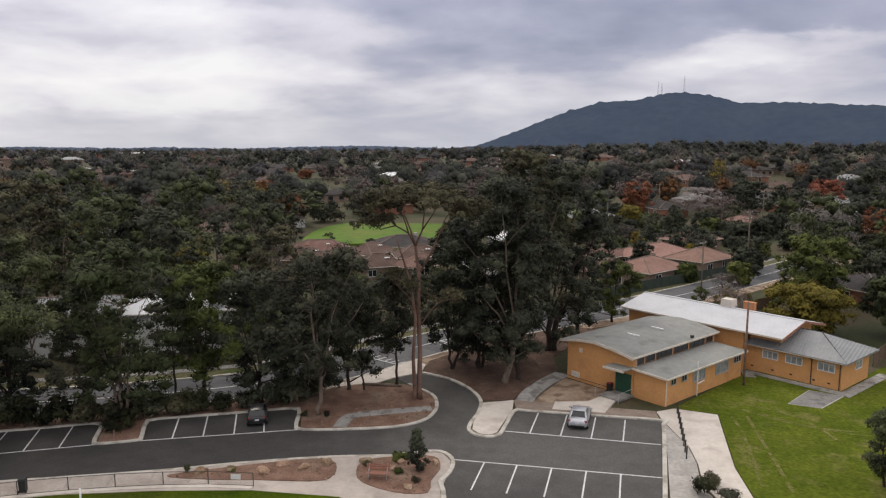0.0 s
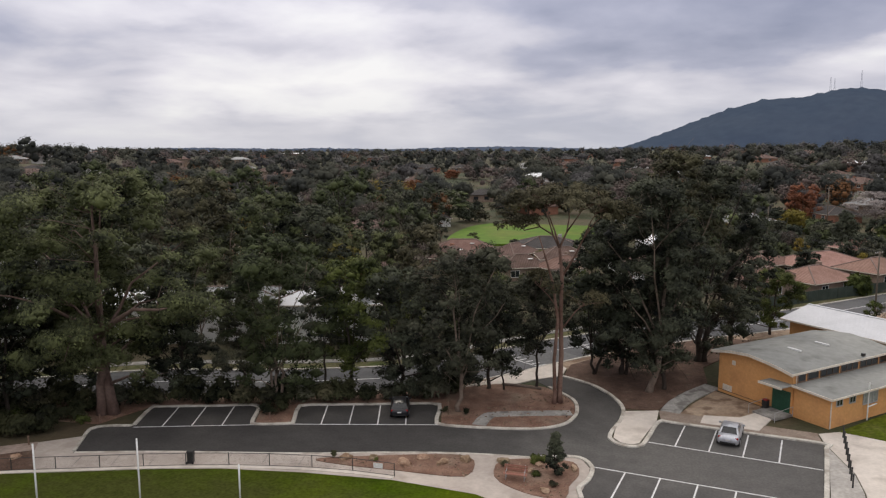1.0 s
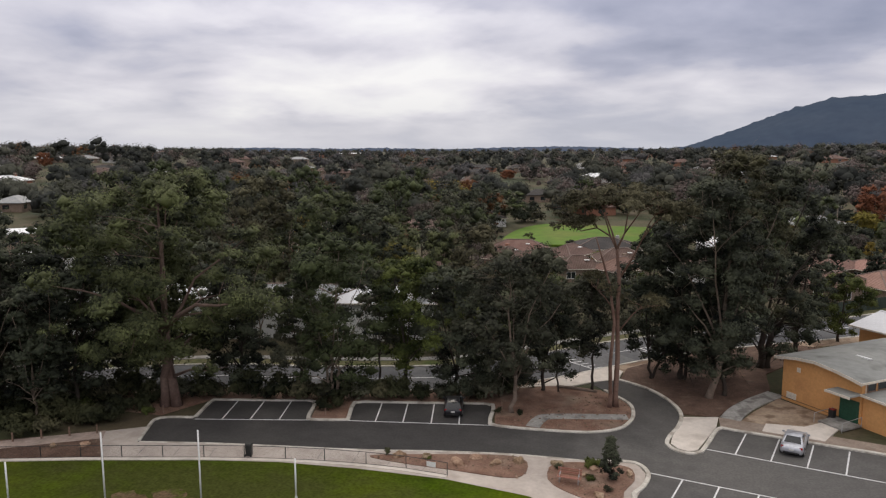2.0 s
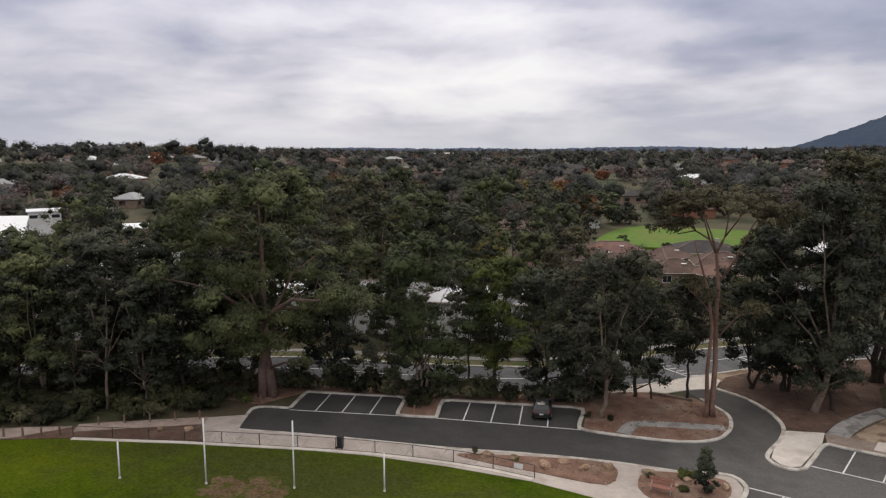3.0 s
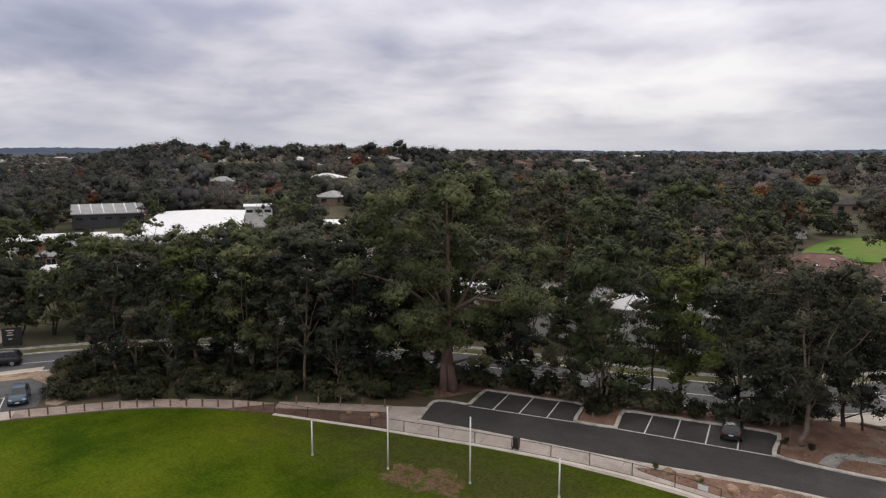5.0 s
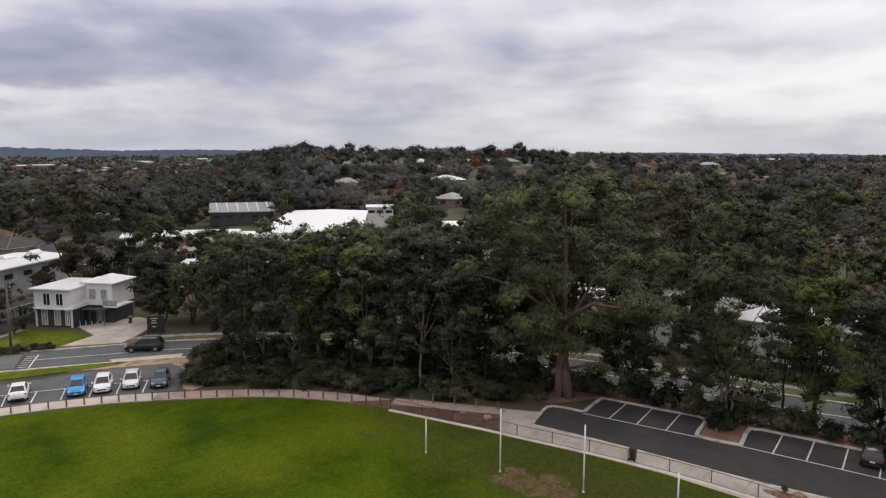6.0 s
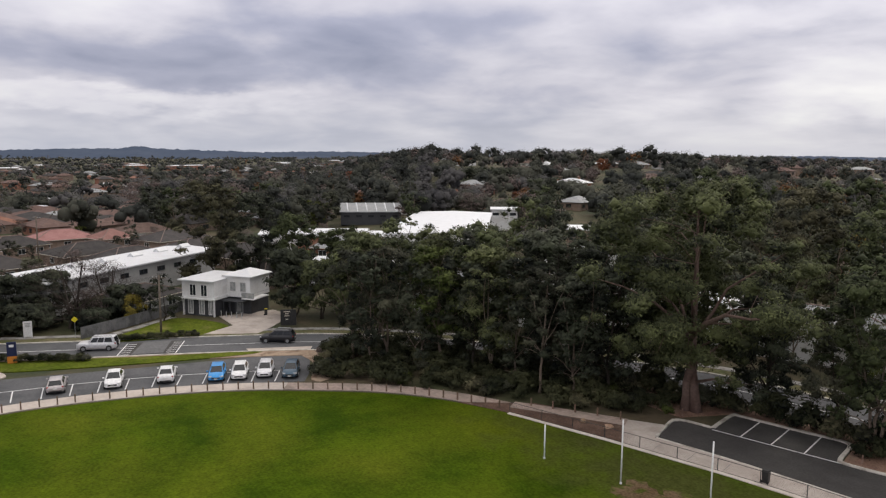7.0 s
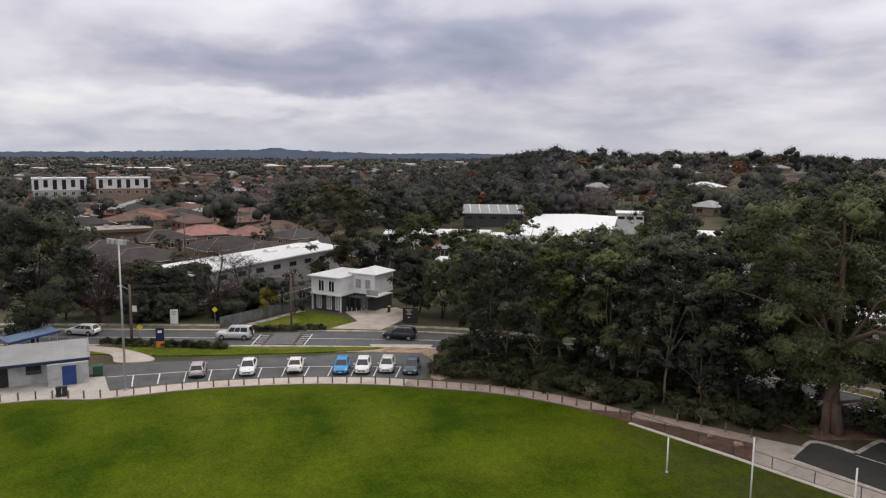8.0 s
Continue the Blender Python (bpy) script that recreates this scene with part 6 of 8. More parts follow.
        TREE_SPOTS.append((x, y))
        return
    ob = thing("tree", NAMES[i] + " among the houses", "tree", "trees among the houses", pose(x, y, terrain(x, y) - 0.1, 0, 0, turn) @ Matrix.Diagonal((s, s, tall or s, 1)))
    part("trunk", trunk, None, ob)
    part("crown", crown, None, ob)
    TREE_SPOTS.append((x, y))


def dense_tree(x, y, h, w, kind, seed):
    """A full-crowned garden tree: clumps set round a dome or a cone down to the ground."""
    rs, leaf, m = np.random.RandomState(seed), SPEC[kind][0], 34
    t = (np.arange(m) + rs.random(m)) / m
    if kind == 10:
        reach = 0.44 * w * (1.04 - t) ** 0.85
    else:
        reach = 0.42 * w * np.where(t > 0.4, np.sqrt(np.maximum(0.02, 1 - ((t - 0.4) / 0.66) ** 2)), 0.8 + 0.5 * t)
    reach *= rs.uniform(0.62, 1.06, m)
    a = 2.399963 * np.arange(m) + rs.normal(0, 0.3, m)
    cr = w * rs.uniform(0.11, 0.19, m) * np.where(t > 0.85, 0.75, 1.0)
    cents = np.stack([reach * np.cos(a), reach * np.sin(a), np.minimum(h - 0.8 * cr, h * (0.10 + 0.88 * t))], 1)
    cents = np.concatenate([cents, [(0, 0, h * 0.3), (0, 0, h * 0.55)]])
    cr = np.concatenate([cr, [w * 0.27, w * 0.24]])
    v, f = leaf_cloud(rs, cents, cr, 3000, 0.5, 0.92, 0.1, 0.6, 0.7, 0.62, 0.36, puffs=3)
    ob = thing("tree", "dense " + NAMES[kind] + " among the houses", "tree", "trees among the houses", pose(x, y, terrain(x, y) - 0.1))
    part("trunk", Geo().tube([(0, 0, -0.1), (0.05, 0, h * 0.25), (0, 0.1, h * 0.6)], (0.24, 0.17, 0.06), 7), SPEC[kind][1], ob, smooth=True)
    part("crown", leaves_mesh("crown", v, f, leaf), leaf, ob)
    TREE_SPOTS.append((x, y))


# Sight lines that stay open: azimuths in degrees, distances in metres.
OPEN = [(41, 46.5, 130, 172), (59.5, 66, 118, 205), (-0.8, 11.5, 100, 246), (-26, -12, 100, 190), (62, 100, 88, 118), (66, 100, 118, 215), (80, 100, 215, 330)]


# Trees that stand out: kind, azimuth, elevation of the top, distance, crown width.
MARKS = [(7, -15.0, -2.62, 255, 10.2), (11, -19.5, -3.0, 250, 17.5), (1, -22.8, -2.32, 250, 14.6), (3, -25.4, -2.68, 240, 13.1), (10, -17.8, -4.39, 195, 8.4), (7, -27.9, -2.3, 285, 12.0),
         (7, -30.9, -4.06, 190, 5.9), (11, -27.7, -4.23, 168, 12.5), (8, -14.6, -4.5, 225, 7.6), (7, 13.7, -2.59, 330, 8.2), (7, 10.7, -1.84, 420, 7.9), (7, 44.4, -0.38, 480, 8.2), (7, 47.8, -2.04, 380, 7.1),
         (7, 50.9, -3.0, 300, 4.2), (8, 46.3, -3.73, 300, 11.7), (1, 54.3, -1.15, 400, 20.0), (1, 52.6, -1.12, 400, 20.0), (1, 50.9, -1.1, 400, 20.0), (7, 64.0, -1.5, 520, 6.5), (7, 63.5, -3.08, 330, 6.7),
         (9, 54.4, -3.07, 260, 12.1), (3, 57.7, 0.74, 470, 12.4), (3, 60.1, 0.29, 470, 9.5), (1, 61.2, 0.02, 480, 8.2), (3, 54.2, 0.64, 480, 11.2), (3, 49.3, 0.46, 480, 9.7), (1, 50.7, 0.28, 470, 12.4),
         (3, 43.1, 0.58, 480, 11.2), (3, 40.9, 0.75, 480, 11.2), (9, 76.3, -2.63, 330, 15.4), (9, 79.8, -2.2, 350, 13.6), (4, 73.7, -2.63, 250, 21.4), (1, 94.8, -3.3, 230, 16.1), (9, 16.5, -4.2, 190, 12.0), (9, 20.4, -4.9, 160, 9.0), (9, -21.0, -3.6, 215, 13.0), (9, -26.4, -2.9, 262, 12.0),
         (4, 11.0, -3.3, 225, 16.0), (1, 13.5, -3.5, 215, 15.0), (0, 16.0, -3.4, 230, 16.0), (3, 9.3, -4.2, 235, 11.0), (7, 2.5, -3.1, 262, 7.0), (1, -9, 0.1, 700, 40), (3, -19.5, 0.16, 640, 34), (3, -17.0, 0.10, 650, 30), (1, -21.5, 0.10, 650, 30),
         (1, -19.0, -5.87, 180, 10.5), (1, -17.3, -6.27, 185, 6.1), (1, -22.0, -6.55, 192, 5.6), (1, -22.8, -6.6, 182, 5.4), (1, -23.6, -6.5, 180, 5.6), (1, -23.0, -7.36, 152, 6.9), (5, -22.5, -8.38, 140, 4.6),
         (1, -15.5, -7.28, 146, 4.5), (5, -18.8, -8.76, 139, 4.0), (1, -14.2, -6.02, 195, 6.1), (5, -20.5, -5.31, 205, 7.3), (1, -21.4, -5.53, 205, 6.4), (0, -16.4, -5.87, 200, 6.2), (9, -21.5, -9.23, 127, 5.9),
         (9, -23.1, -4.52, 222, 6.9), (2, -13.4, -5.26, 205, 6.4), (1, -12.4, -5.93, 190, 7.4), (1, -19.9, -6.43, 182, 5.7)]


def before_mark(x, y):
    """Whether a tree here would stand close before one of the trees that stand out."""
    r, az = math.hypot(x, y), math.degrees(math.atan2(-x, y))
    return any((0.58 if kind in (7, 8) else 0.72) * q < r < q + 3 and abs(az - a) * q < 36.0 * w for kind, a, el, q, w in MARKS if 235 < q and (kind in (7, 8) or q < 330))


def free(x, y, clear=4.0):
    r, az = math.hypot(x, y), math.degrees(math.atan2(-x, y))
    if before_mark(x, y) or (-18.5 < az < -9.5 and r < 142):
        return False
    if any(a0 < az < a1 and r0 < r < r1 for a0, a1, r0, r1 in OPEN):
        return False
    if near((x, y), STREET_LINE[::2], 8.5) or any((x - a) ** 2 + (y - b) ** 2 < (r + 2.5) ** 2 for a, b, r in HOUSES):
        return False
    return not near((x, y), TREE_SPOTS, clear)


def scatter_middle():
    """Single trees as far as they can be told apart, then woods among the houses."""
    rng = random.Random(11)
    weights = [16, 16, 14, 12, 12, 5, 10, 1.2, 2, 3.2, 4]
    made = tries = 0
    while made < 150 and tries < 6000:
        tries += 1
        az, r = rng.uniform(-38, 104), 92 + 165 * rng.random() ** 0.8
        x, y = -r * math.sin(radians(az)), r * math.cos(radians(az))
        if not free(x, y, 5.2):
            continue
        i = rng.choices(range(11), weights)[0]
        plant_kind(x, y, 2 * i + rng.randrange(2), rng.uniform(0.7, 1.12), rng.uniform(0, 360))
        made += 1
    for n in range(60):
        az, r = rng.uniform(-0.5, 11.5), rng.uniform(118, 176)
        x, y = -r * math.sin(radians(az)), r * math.cos(radians(az))
        if not (near((x, y), STREET_LINE[::2], 8) or near((x, y), TREE_SPOTS, 4) or any((x - a) ** 2 + (y - b) ** 2 < (q + 0.5) ** 2 for a, b, q in HOUSES) or inside((x, y), RESERVE)):
            plant_kind(x, y, 2 * rng.choice((5, 1, 2, 0, 8)) + rng.randrange(2), rng.uniform(0.28, 0.4), rng.uniform(0, 360))
    for n in range(160):
        az, r = rng.uniform(11, 42), rng.uniform(112, 235)
        x, y = -r * math.sin(radians(az)), r * math.cos(radians(az))
        if not (near((x, y), STREET_LINE[::2], 8) or near((x, y), TREE_SPOTS, 6.5) or any((x - a) ** 2 + (y - b) ** 2 < (q + 1.5) ** 2 for a, b, q in HOUSES) or inside((x, y), RESERVE)):
            plant_kind(x, y, 2 * rng.choice((0, 1, 2, 6, 3, 9)) + rng.randrange(2), rng.uniform(0.55, 0.85), rng.uniform(0, 360))
    for n in range(70):
        az, r = rng.uniform(-33, -11.5), rng.uniform(160, 245)
        x, y = -r * math.sin(radians(az)), r * math.cos(radians(az))
        if -24.5 < az < -20.8 and r < 200 or near((x, y), STREET_LINE[::2], 8) or near((x, y), TREE_SPOTS, 4.5) or any((x - a) ** 2 + (y - b) ** 2 < (q + 1.5) ** 2 for a, b, q in HOUSES):
            continue
        dense_tree(x, y, rng.uniform(3.5, 6.5), rng.uniform(6, 9), rng.choice((1, 1, 2, 0, 5, 1, 2)), 1400 + n)
    made = tries = 0
    while made < 125 and tries < 4000:
        tries += 1
        a0, a1, r0, r1 = rng.choice(OPEN[2:] + OPEN[3:4] + OPEN[5:6] * 2)
        az, r = rng.uniform(a0, a1), rng.uniform(max(r0, 112), r1)
        x, y = -r * math.sin(radians(az)), r * math.cos(radians(az))
        if -19 < az < -11.5 and r < 150 or near((x, y), STREET_LINE[::2], 8) or near((x, y), TREE_SPOTS, 4) or any((x - a) ** 2 + (y - b) ** 2 < (q + 1.5) ** 2 for a, b, q in HOUSES) or inside((x, y), RESERVE):
            continue
        plant_kind(x, y, 2 * rng.choice((5, 8, 9, 10, 1, 2, 9)) + rng.randrange(2), rng.uniform(0.28, 0.5), rng.uniform(0, 360))
        made += 1


def street_row():
    """Trees and tall shrubs along the far side of the street."""
    rng = random.Random(31)
    for off, gap, lo, hi in ((10.5, 4.6, 0.5, 0.85), (16, 6.5, 0.6, 0.95)):
        for x, y, a in along(offset_path(STREET_LINE, off), gap, 118 if off < 12 else 116):
            az = math.degrees(math.atan2(-x, y))
            if az < 1.5 or 21.0 < az < 24.5 or 27.5 < az < 30 or near((x, y), TREE_SPOTS, 2.5) or (az > 20 and rng.random() < 0.3):
                continue
            s = rng.uniform(lo, hi) * (0.55 if az < 12.5 else (0.6 if 40 < az < 47.5 else 1.0))
            plant_kind(x + rng.uniform(-1.5, 1.5), y + rng.uniform(-1.5, 1.5), 2 * rng.choice((1, 1, 3, 0, 2, 10, 6, 5)) + rng.randrange(2), s, rng.uniform(0, 360))
    for k in range(60):
        az, r = rng.uniform(-1, 13), rng.uniform(97, 121)
        x, y = -r * math.sin(radians(az)), r * math.cos(radians(az))
        if not near((x, y), TREE_SPOTS, 3) and not near((x, y), STREET_LINE, 7):
            plant_kind(x, y, 2 * rng.choice((1, 5, 2, 0)) + rng.randrange(2), rng.uniform(0.34, 0.5), rng.uniform(0, 360))


RESERVE = [(-38, 178), (-38, 242), (6, 244), (6, 180)]


def scatter_houses():
    rng = random.Random(5)
    roofs = [(ROOF_BROWN, "brown tiled"), (ROOF_DARK, "dark tiled"), (ROOF_BROWN, "brown tiled"), (TILES_GREY, "grey tiled"), (WHITE_ROOF, "white metal")]
    odds = [4, 6, 3, 2, 1]
    walls = [TAN_WALL, RED_BRICK, WHITE_WALL, GREY_WALL]
    protos, made, tries = {}, 0, 0
    while made < 120 and tries < 4000:
        tries += 1
        az, r = rng.uniform(-38, 104), 130 + 420 * rng.random()
        x, y = -r * math.sin(radians(az)), r * math.cos(radians(az))
        if not free(x, y, 0.1) or any((x - a) ** 2 + (y - b) ** 2 < (q + 11) ** 2 for a, b, q in HOUSES) or (-1 < az < 12 and r < 250):
            continue
        k, q = rng.choices(range(5), odds)[0], rng.randrange(4)
        turn = rng.choice((20, 110)) + rng.uniform(-12, 12)
        HOUSES.append((x, y, 8))
        if (k, q) in protos:
            copy_thing(protos[k, q], pose(x, y, terrain(x, y) - 0.05, 0, 0, turn))
        else:
            protos[k, q] = house(x, y, turn, 15, 10.5, 1, walls[q], roofs[k][0], "suburban house with a " + roofs[k][1] + " roof", 2.1, rng=rng)
        made += 1


SKYLINE = []          # tall dark crowns on the ridge: plan, distance, width, height
for k, (kind, az, el, r, w) in enumerate(MARKS):
    x, y = -r * math.sin(radians(az)), r * math.cos(radians(az))
    if r > 440 and kind not in (7, 8):
        n = max(1, int(w / 13))
        for q in range(n):
            turn_az = az + math.degrees((q - (n - 1) / 2) * 11.0 / r)
            x, y = -r * math.sin(radians(turn_az)), r * math.cos(radians(turn_az))
            SKYLINE.append((x, y, r, 14.0 + 3.0 * math.sin(q * 2.1 + k), EYE + r * math.tan(radians(el)) - terrain(x, y) - 1.3 * (1 + math.sin(q * 1.7 + k)) * (n > 1)))
        continue
    if kind not in (4, 9, 11):
        dense_tree(x, y, EYE + r * math.tan(radians(el)) - terrain(x, y), w * (1.15 if kind in (7, 8) else 1.0), kind, 1200 + k)
        continue
    plant_kind(x, y, 2 * kind + k % 2, w / SPEC[kind][3] * 0.95, k * 83.0, (EYE + r * math.tan(radians(el)) - terrain(x, y)) / SPEC[kind][2])

# Gums that stand before the white sports hall.
for k in range(9):
    az, r = 51.5 + 1.45 * k, (116, 124, 112, 120, 127, 114, 122, 110, 118)[k]
    plant_kind(-r * math.sin(radians(az)), r * math.cos(radians(az)), (0, 3, 8, 1, 5, 2, 9, 0, 3)[k], 0.85, k * 77.0, 0.80)
scatter_houses()
street_row()
scatter_middle()
for key, vs in FAR_PARTS.items():
    start = np.cumsum([0] + [len(v) for v, f in vs])
    v, f = np.concatenate([v for v, f in vs]), np.concatenate([f + n for (v, f), n in zip(vs, start)])
    tagged(new("far_trees", leaves_mesh("far_trees", v, f, bpy.data.materials[key])), "trees among the distant houses", "trees", kind="stuff")


def far_crown(rs, x, y, z, h, w, r, key):
    """The crown of one far tree: rounded clumps heaped into a dome."""
    m, count, size = (10, 330, 0.70) if r < 420 else ((8, 150, 0.85) if r < 900 else (6, 40, 1.3))
    a, q = 2.399963 * np.arange(m) + rs.uniform(0, 6.28), np.sqrt(np.arange(m) / m) * w * 0.34 * rs.uniform(0.8, 1.15, m)
    cr = w * rs.uniform(0.18, 0.27, m)
    top = h - cr * 0.8 - (q / (w * 0.5)) ** 2 * h * rs.uniform(0.25, 0.5, m)
    low = np.arange(m) % 3 == 2                      # every third clump hangs low and closes the crown towards the ground
    top = np.where(low, h * np.where(np.arange(m) % 2, 0.30, 0.56), top)
    cr = np.where(low, w * 0.30, cr)
    cents = np.stack([x + q * np.cos(a), y + q * np.sin(a), z + np.maximum(top, cr * 0.5)], 1)
    return leaf_cloud(rs, cents, cr, count, size, 1.05, 0.0, 0.62, 0.8, 0.3 if key in "bro" else 0.56, 0.36, ball=r < 420)


def far_woods():
    """Woods and gardens too far off to count."""
    rs = np.random.RandomState(3)
    # The three green groups take the foliage with haze in its colour.
    groups = {"g": (HAZED_GUM, []), "d": (HAZED_DARK, []), "y": (HAZED_GREY, []), "r": (LEAF_RUST, []), "b": (LEAF_BARE, []), "o": (LEAF_YELLOW, [])}
    for n in range(3900):
        az = rs.uniform(-42, 108)
        r = 225 * ((2000 if az < 63 else 2700) / 225) ** (rs.random() ** 0.92)
        if az > 63 and rs.random() < (0.25 if r < 700 else 0.4):
            continue
        x, y = -r * math.sin(radians(az)), r * math.cos(radians(az))
        if r < 560 and (inside((x, y), RESERVE) or (-0.8 < az < 11.5 and r < 250) or any((x - a) ** 2 + (y - b) ** 2 < (q + 1.0) ** 2 for a, b, q in HOUSES)):
            continue
        if (az > 78 and r < 430 and rs.random() < 0.62) or (59.5 < az < 66 and 190 < r < 262):
            continue
        if r < 530 and before_mark(x, y):
            continue
        key = rs.choice(["g", "d", "y", "r", "b", "o"], p=[0.29, 0.37, 0.17, 0.022, 0.125, 0.023])
        if key == "o" and r > 340:
            key = "g"
        h, w = rs.uniform(7, 14) if rs.random() < 0.85 or r > 360 else rs.uniform(13, 20), rs.uniform(8, 15)
        if r < 420:
            h *= 0.85
        z = terrain(x, y)
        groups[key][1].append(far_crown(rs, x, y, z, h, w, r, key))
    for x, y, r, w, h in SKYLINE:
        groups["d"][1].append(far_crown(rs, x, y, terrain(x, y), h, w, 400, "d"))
    # thick woods behind the school
    for n in range(420):
        az, r = rs.uniform(58, 79), 245 * (760 / 245) ** rs.random()
        x, y = -r * math.sin(radians(az)), r * math.cos(radians(az))
        if (before_mark(x, y) or any((x - a) ** 2 + (y - b) ** 2 < (q + 3) ** 2 for a, b, q in HOUSES) or (59.5 < az < 66 and 190 < r < 262)):
            continue
        h, w = rs.uniform(8, 15), rs.uniform(7, 13)
        key = rs.choice(["g", "d", "y", "b", "r"], p=[0.27, 0.44, 0.20, 0.07, 0.02])
        groups[key][1].append(far_crown(rs, x, y, terrain(x, y), h, w, r, key))
    # the plain towards the hills
    for n in range(1500):
        az, r = rs.uniform(60, 108), 900 * 3 ** rs.random()
        x, y = -r * math.sin(radians(az)), r * math.cos(radians(az))
        w = rs.uniform(9, 20)
        cents = np.stack([x + rs.normal(0, w * 0.35, 3), y + rs.normal(0, w * 0.35, 3), terrain(x, y) + rs.uniform(2.5, 6.0, 3)], 1)
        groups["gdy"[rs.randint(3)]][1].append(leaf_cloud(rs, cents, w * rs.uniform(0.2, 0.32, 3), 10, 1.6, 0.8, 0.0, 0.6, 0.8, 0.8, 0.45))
    for key, (leaf, vs) in groups.items():
        start = np.cumsum([0] + [len(v) for v, f in vs])
        v, f = np.concatenate([v for v, f in vs]), np.concatenate([f + n for (v, f), n in zip(vs, start)])
        ob = new("far_woods", leaves_mesh("far_woods", v, f, leaf))
        tagged(ob, "distant wooded suburb in mixed greens paled for haze" if key in "gdy" else "distant autumn and bare trees", "woods", kind="stuff")


far_woods()


def far_roofs():
    """Roofs of the far suburb, too many to count: houses among the trees, pale sheds on the plain."""
    rng = random.Random(8)
    kinds = [(ROOF_BROWN, 3.5), (ROOF_DARK, 4), (ROOF_TAN, 0.7), (TILES_GREY, 1.6), (WHITE_ROOF, 0.6)]
    geos, walls, brick, panes = [Geo() for _ in kinds], Geo(), Geo(), Geo()
    for n in range(820):
        plain = n % 5 != 0
        az = rng.uniform(62, 106) if plain else rng.uniform(-40, 66)
        r = 250 * (1500 / 250) ** rng.random()
        x, y = -r * math.sin(radians(az)), r * math.cos(radians(az))
        if inside((x, y), RESERVE) or (-0.8 < az < 11.5 and r < 250) or any((x - a) ** 2 + (y - b) ** 2 < (q + 8) ** 2 for a, b, q in HOUSES):
            continue
        z = terrain(x, y)
        k = rng.choices(range(5), [w for _, w in kinds])[0]
        if plain and r > 1000 and rng.random() < 0.16:
            k = 4
        big = k == 4 and r > 1000
        w, d, h = (rng.uniform(24, 60), rng.uniform(14, 24), rng.uniform(5, 8)) if big else (rng.uniform(13, 18), rng.uniform(9, 12), rng.choice((2.7, 2.7, 5.4)) if r > 480 else 2.7)
        t = rng.choice((20, 110)) + rng.uniform(-10, 10)
        if 60 < az < 79 and r < 760 and n % 4:
            continue
        (walls if n % 3 else brick).box((x, y, z + h / 2 - 0.3), (w, d, h + 0.6), t)
        if r < 520:
            fr = Frame(x, y, t)
            for c in (-0.34, 0.0, 0.34):
                fr.box(panes, (c * w - 1.0, c * w + 1.0), (-d / 2 - 0.05, d / 2 + 0.05), (z + h - 1.9, z + h - 0.55))
            fr.box(panes, (-w / 2 - 0.05, w / 2 + 0.05), (-1.1, 1.1), (z + h - 1.9, z + h - 0.55))
        geos[k].hip((x, y), (w + 1, d + 1), z + h, 0.8 if big else 2.1, t, big)
    for (m, _), g in zip(kinds, geos):
        tagged(part("far_roofs", g, m), "roofs of the distant suburb", "roof", kind="stuff")
    tagged(part("far_walls", walls, TAN_WALL), "pale walls of the distant suburb", "wall", kind="stuff")
    tagged(part("far_walls", brick, RED_BRICK), "brick walls of the distant suburb", "wall", kind="stuff")
    tagged(part("far_windows", panes, GLASS), "dark windows of the distant suburb", "window", kind="stuff")


far_roofs()


# ---- distance ----
def ridge(name, label, profile, r0, r1, base, material, seed, rough):
    """A wooded range whose skyline follows (azimuth, elevation) pairs in degrees."""
    azs = np.arange(profile[0][0], profile[-1][0] + 0.01, 0.22)
    els = np.interp(azs, [p[0] for p in profile], [p[1] for p in profile])
    rows = np.linspace(0, 1, 16)
    g = Geo()
    vs = []
    mid = (r0 + r1) / 2
    for t in rows:
        r = r0 + (r1 - r0) * t
        for a, e in zip(azs, els):
            top = EYE + mid * math.tan(radians(e)) + rough * noise.noise((a * 2.3, seed, t * 9)) * (0.4 + t) + rough * 0.5 * noise.noise((a * 9.0, seed + 5, t * 20))
            up = math.sin(math.pi * min(1.0, t * 1.0)) if t <= 0.5 else math.sin(math.pi * t)
            up = up ** 0.8 * (1 + 0.12 * noise.noise((a * 0.5, seed + 9, t * 3)) * (1 - abs(2 * t - 1)) * 0)
            x, y = -r * math.sin(radians(a)), r * math.cos(radians(a))
            vs.append((x, y, base + (top - base) * max(0.0, up)))
    n = len(azs)
    fs = [(i * n + k, i * n + k + 1, (i + 1) * n + k + 1, (i + 1) * n + k) for i in range(15) for k in range(n - 1)]
    g.add(vs, fs)
    setting(name, g, material, label, True)


# The haze over both ranges is glow of their materials.
ridge("backdrop_mountain", "distant wooded mountain with blue haze in its colour",
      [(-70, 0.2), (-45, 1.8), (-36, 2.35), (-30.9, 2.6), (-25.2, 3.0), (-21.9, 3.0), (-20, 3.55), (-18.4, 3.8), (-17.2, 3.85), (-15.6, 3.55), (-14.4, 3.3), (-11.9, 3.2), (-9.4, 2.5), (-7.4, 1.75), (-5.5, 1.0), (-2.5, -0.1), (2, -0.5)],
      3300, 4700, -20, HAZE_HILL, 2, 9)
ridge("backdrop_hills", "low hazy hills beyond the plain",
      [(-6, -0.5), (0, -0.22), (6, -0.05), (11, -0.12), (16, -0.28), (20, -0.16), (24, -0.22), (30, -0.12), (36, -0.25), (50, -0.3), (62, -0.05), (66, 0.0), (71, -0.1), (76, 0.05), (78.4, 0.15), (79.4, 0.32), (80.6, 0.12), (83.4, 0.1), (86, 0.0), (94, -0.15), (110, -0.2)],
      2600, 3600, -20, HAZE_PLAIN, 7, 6)


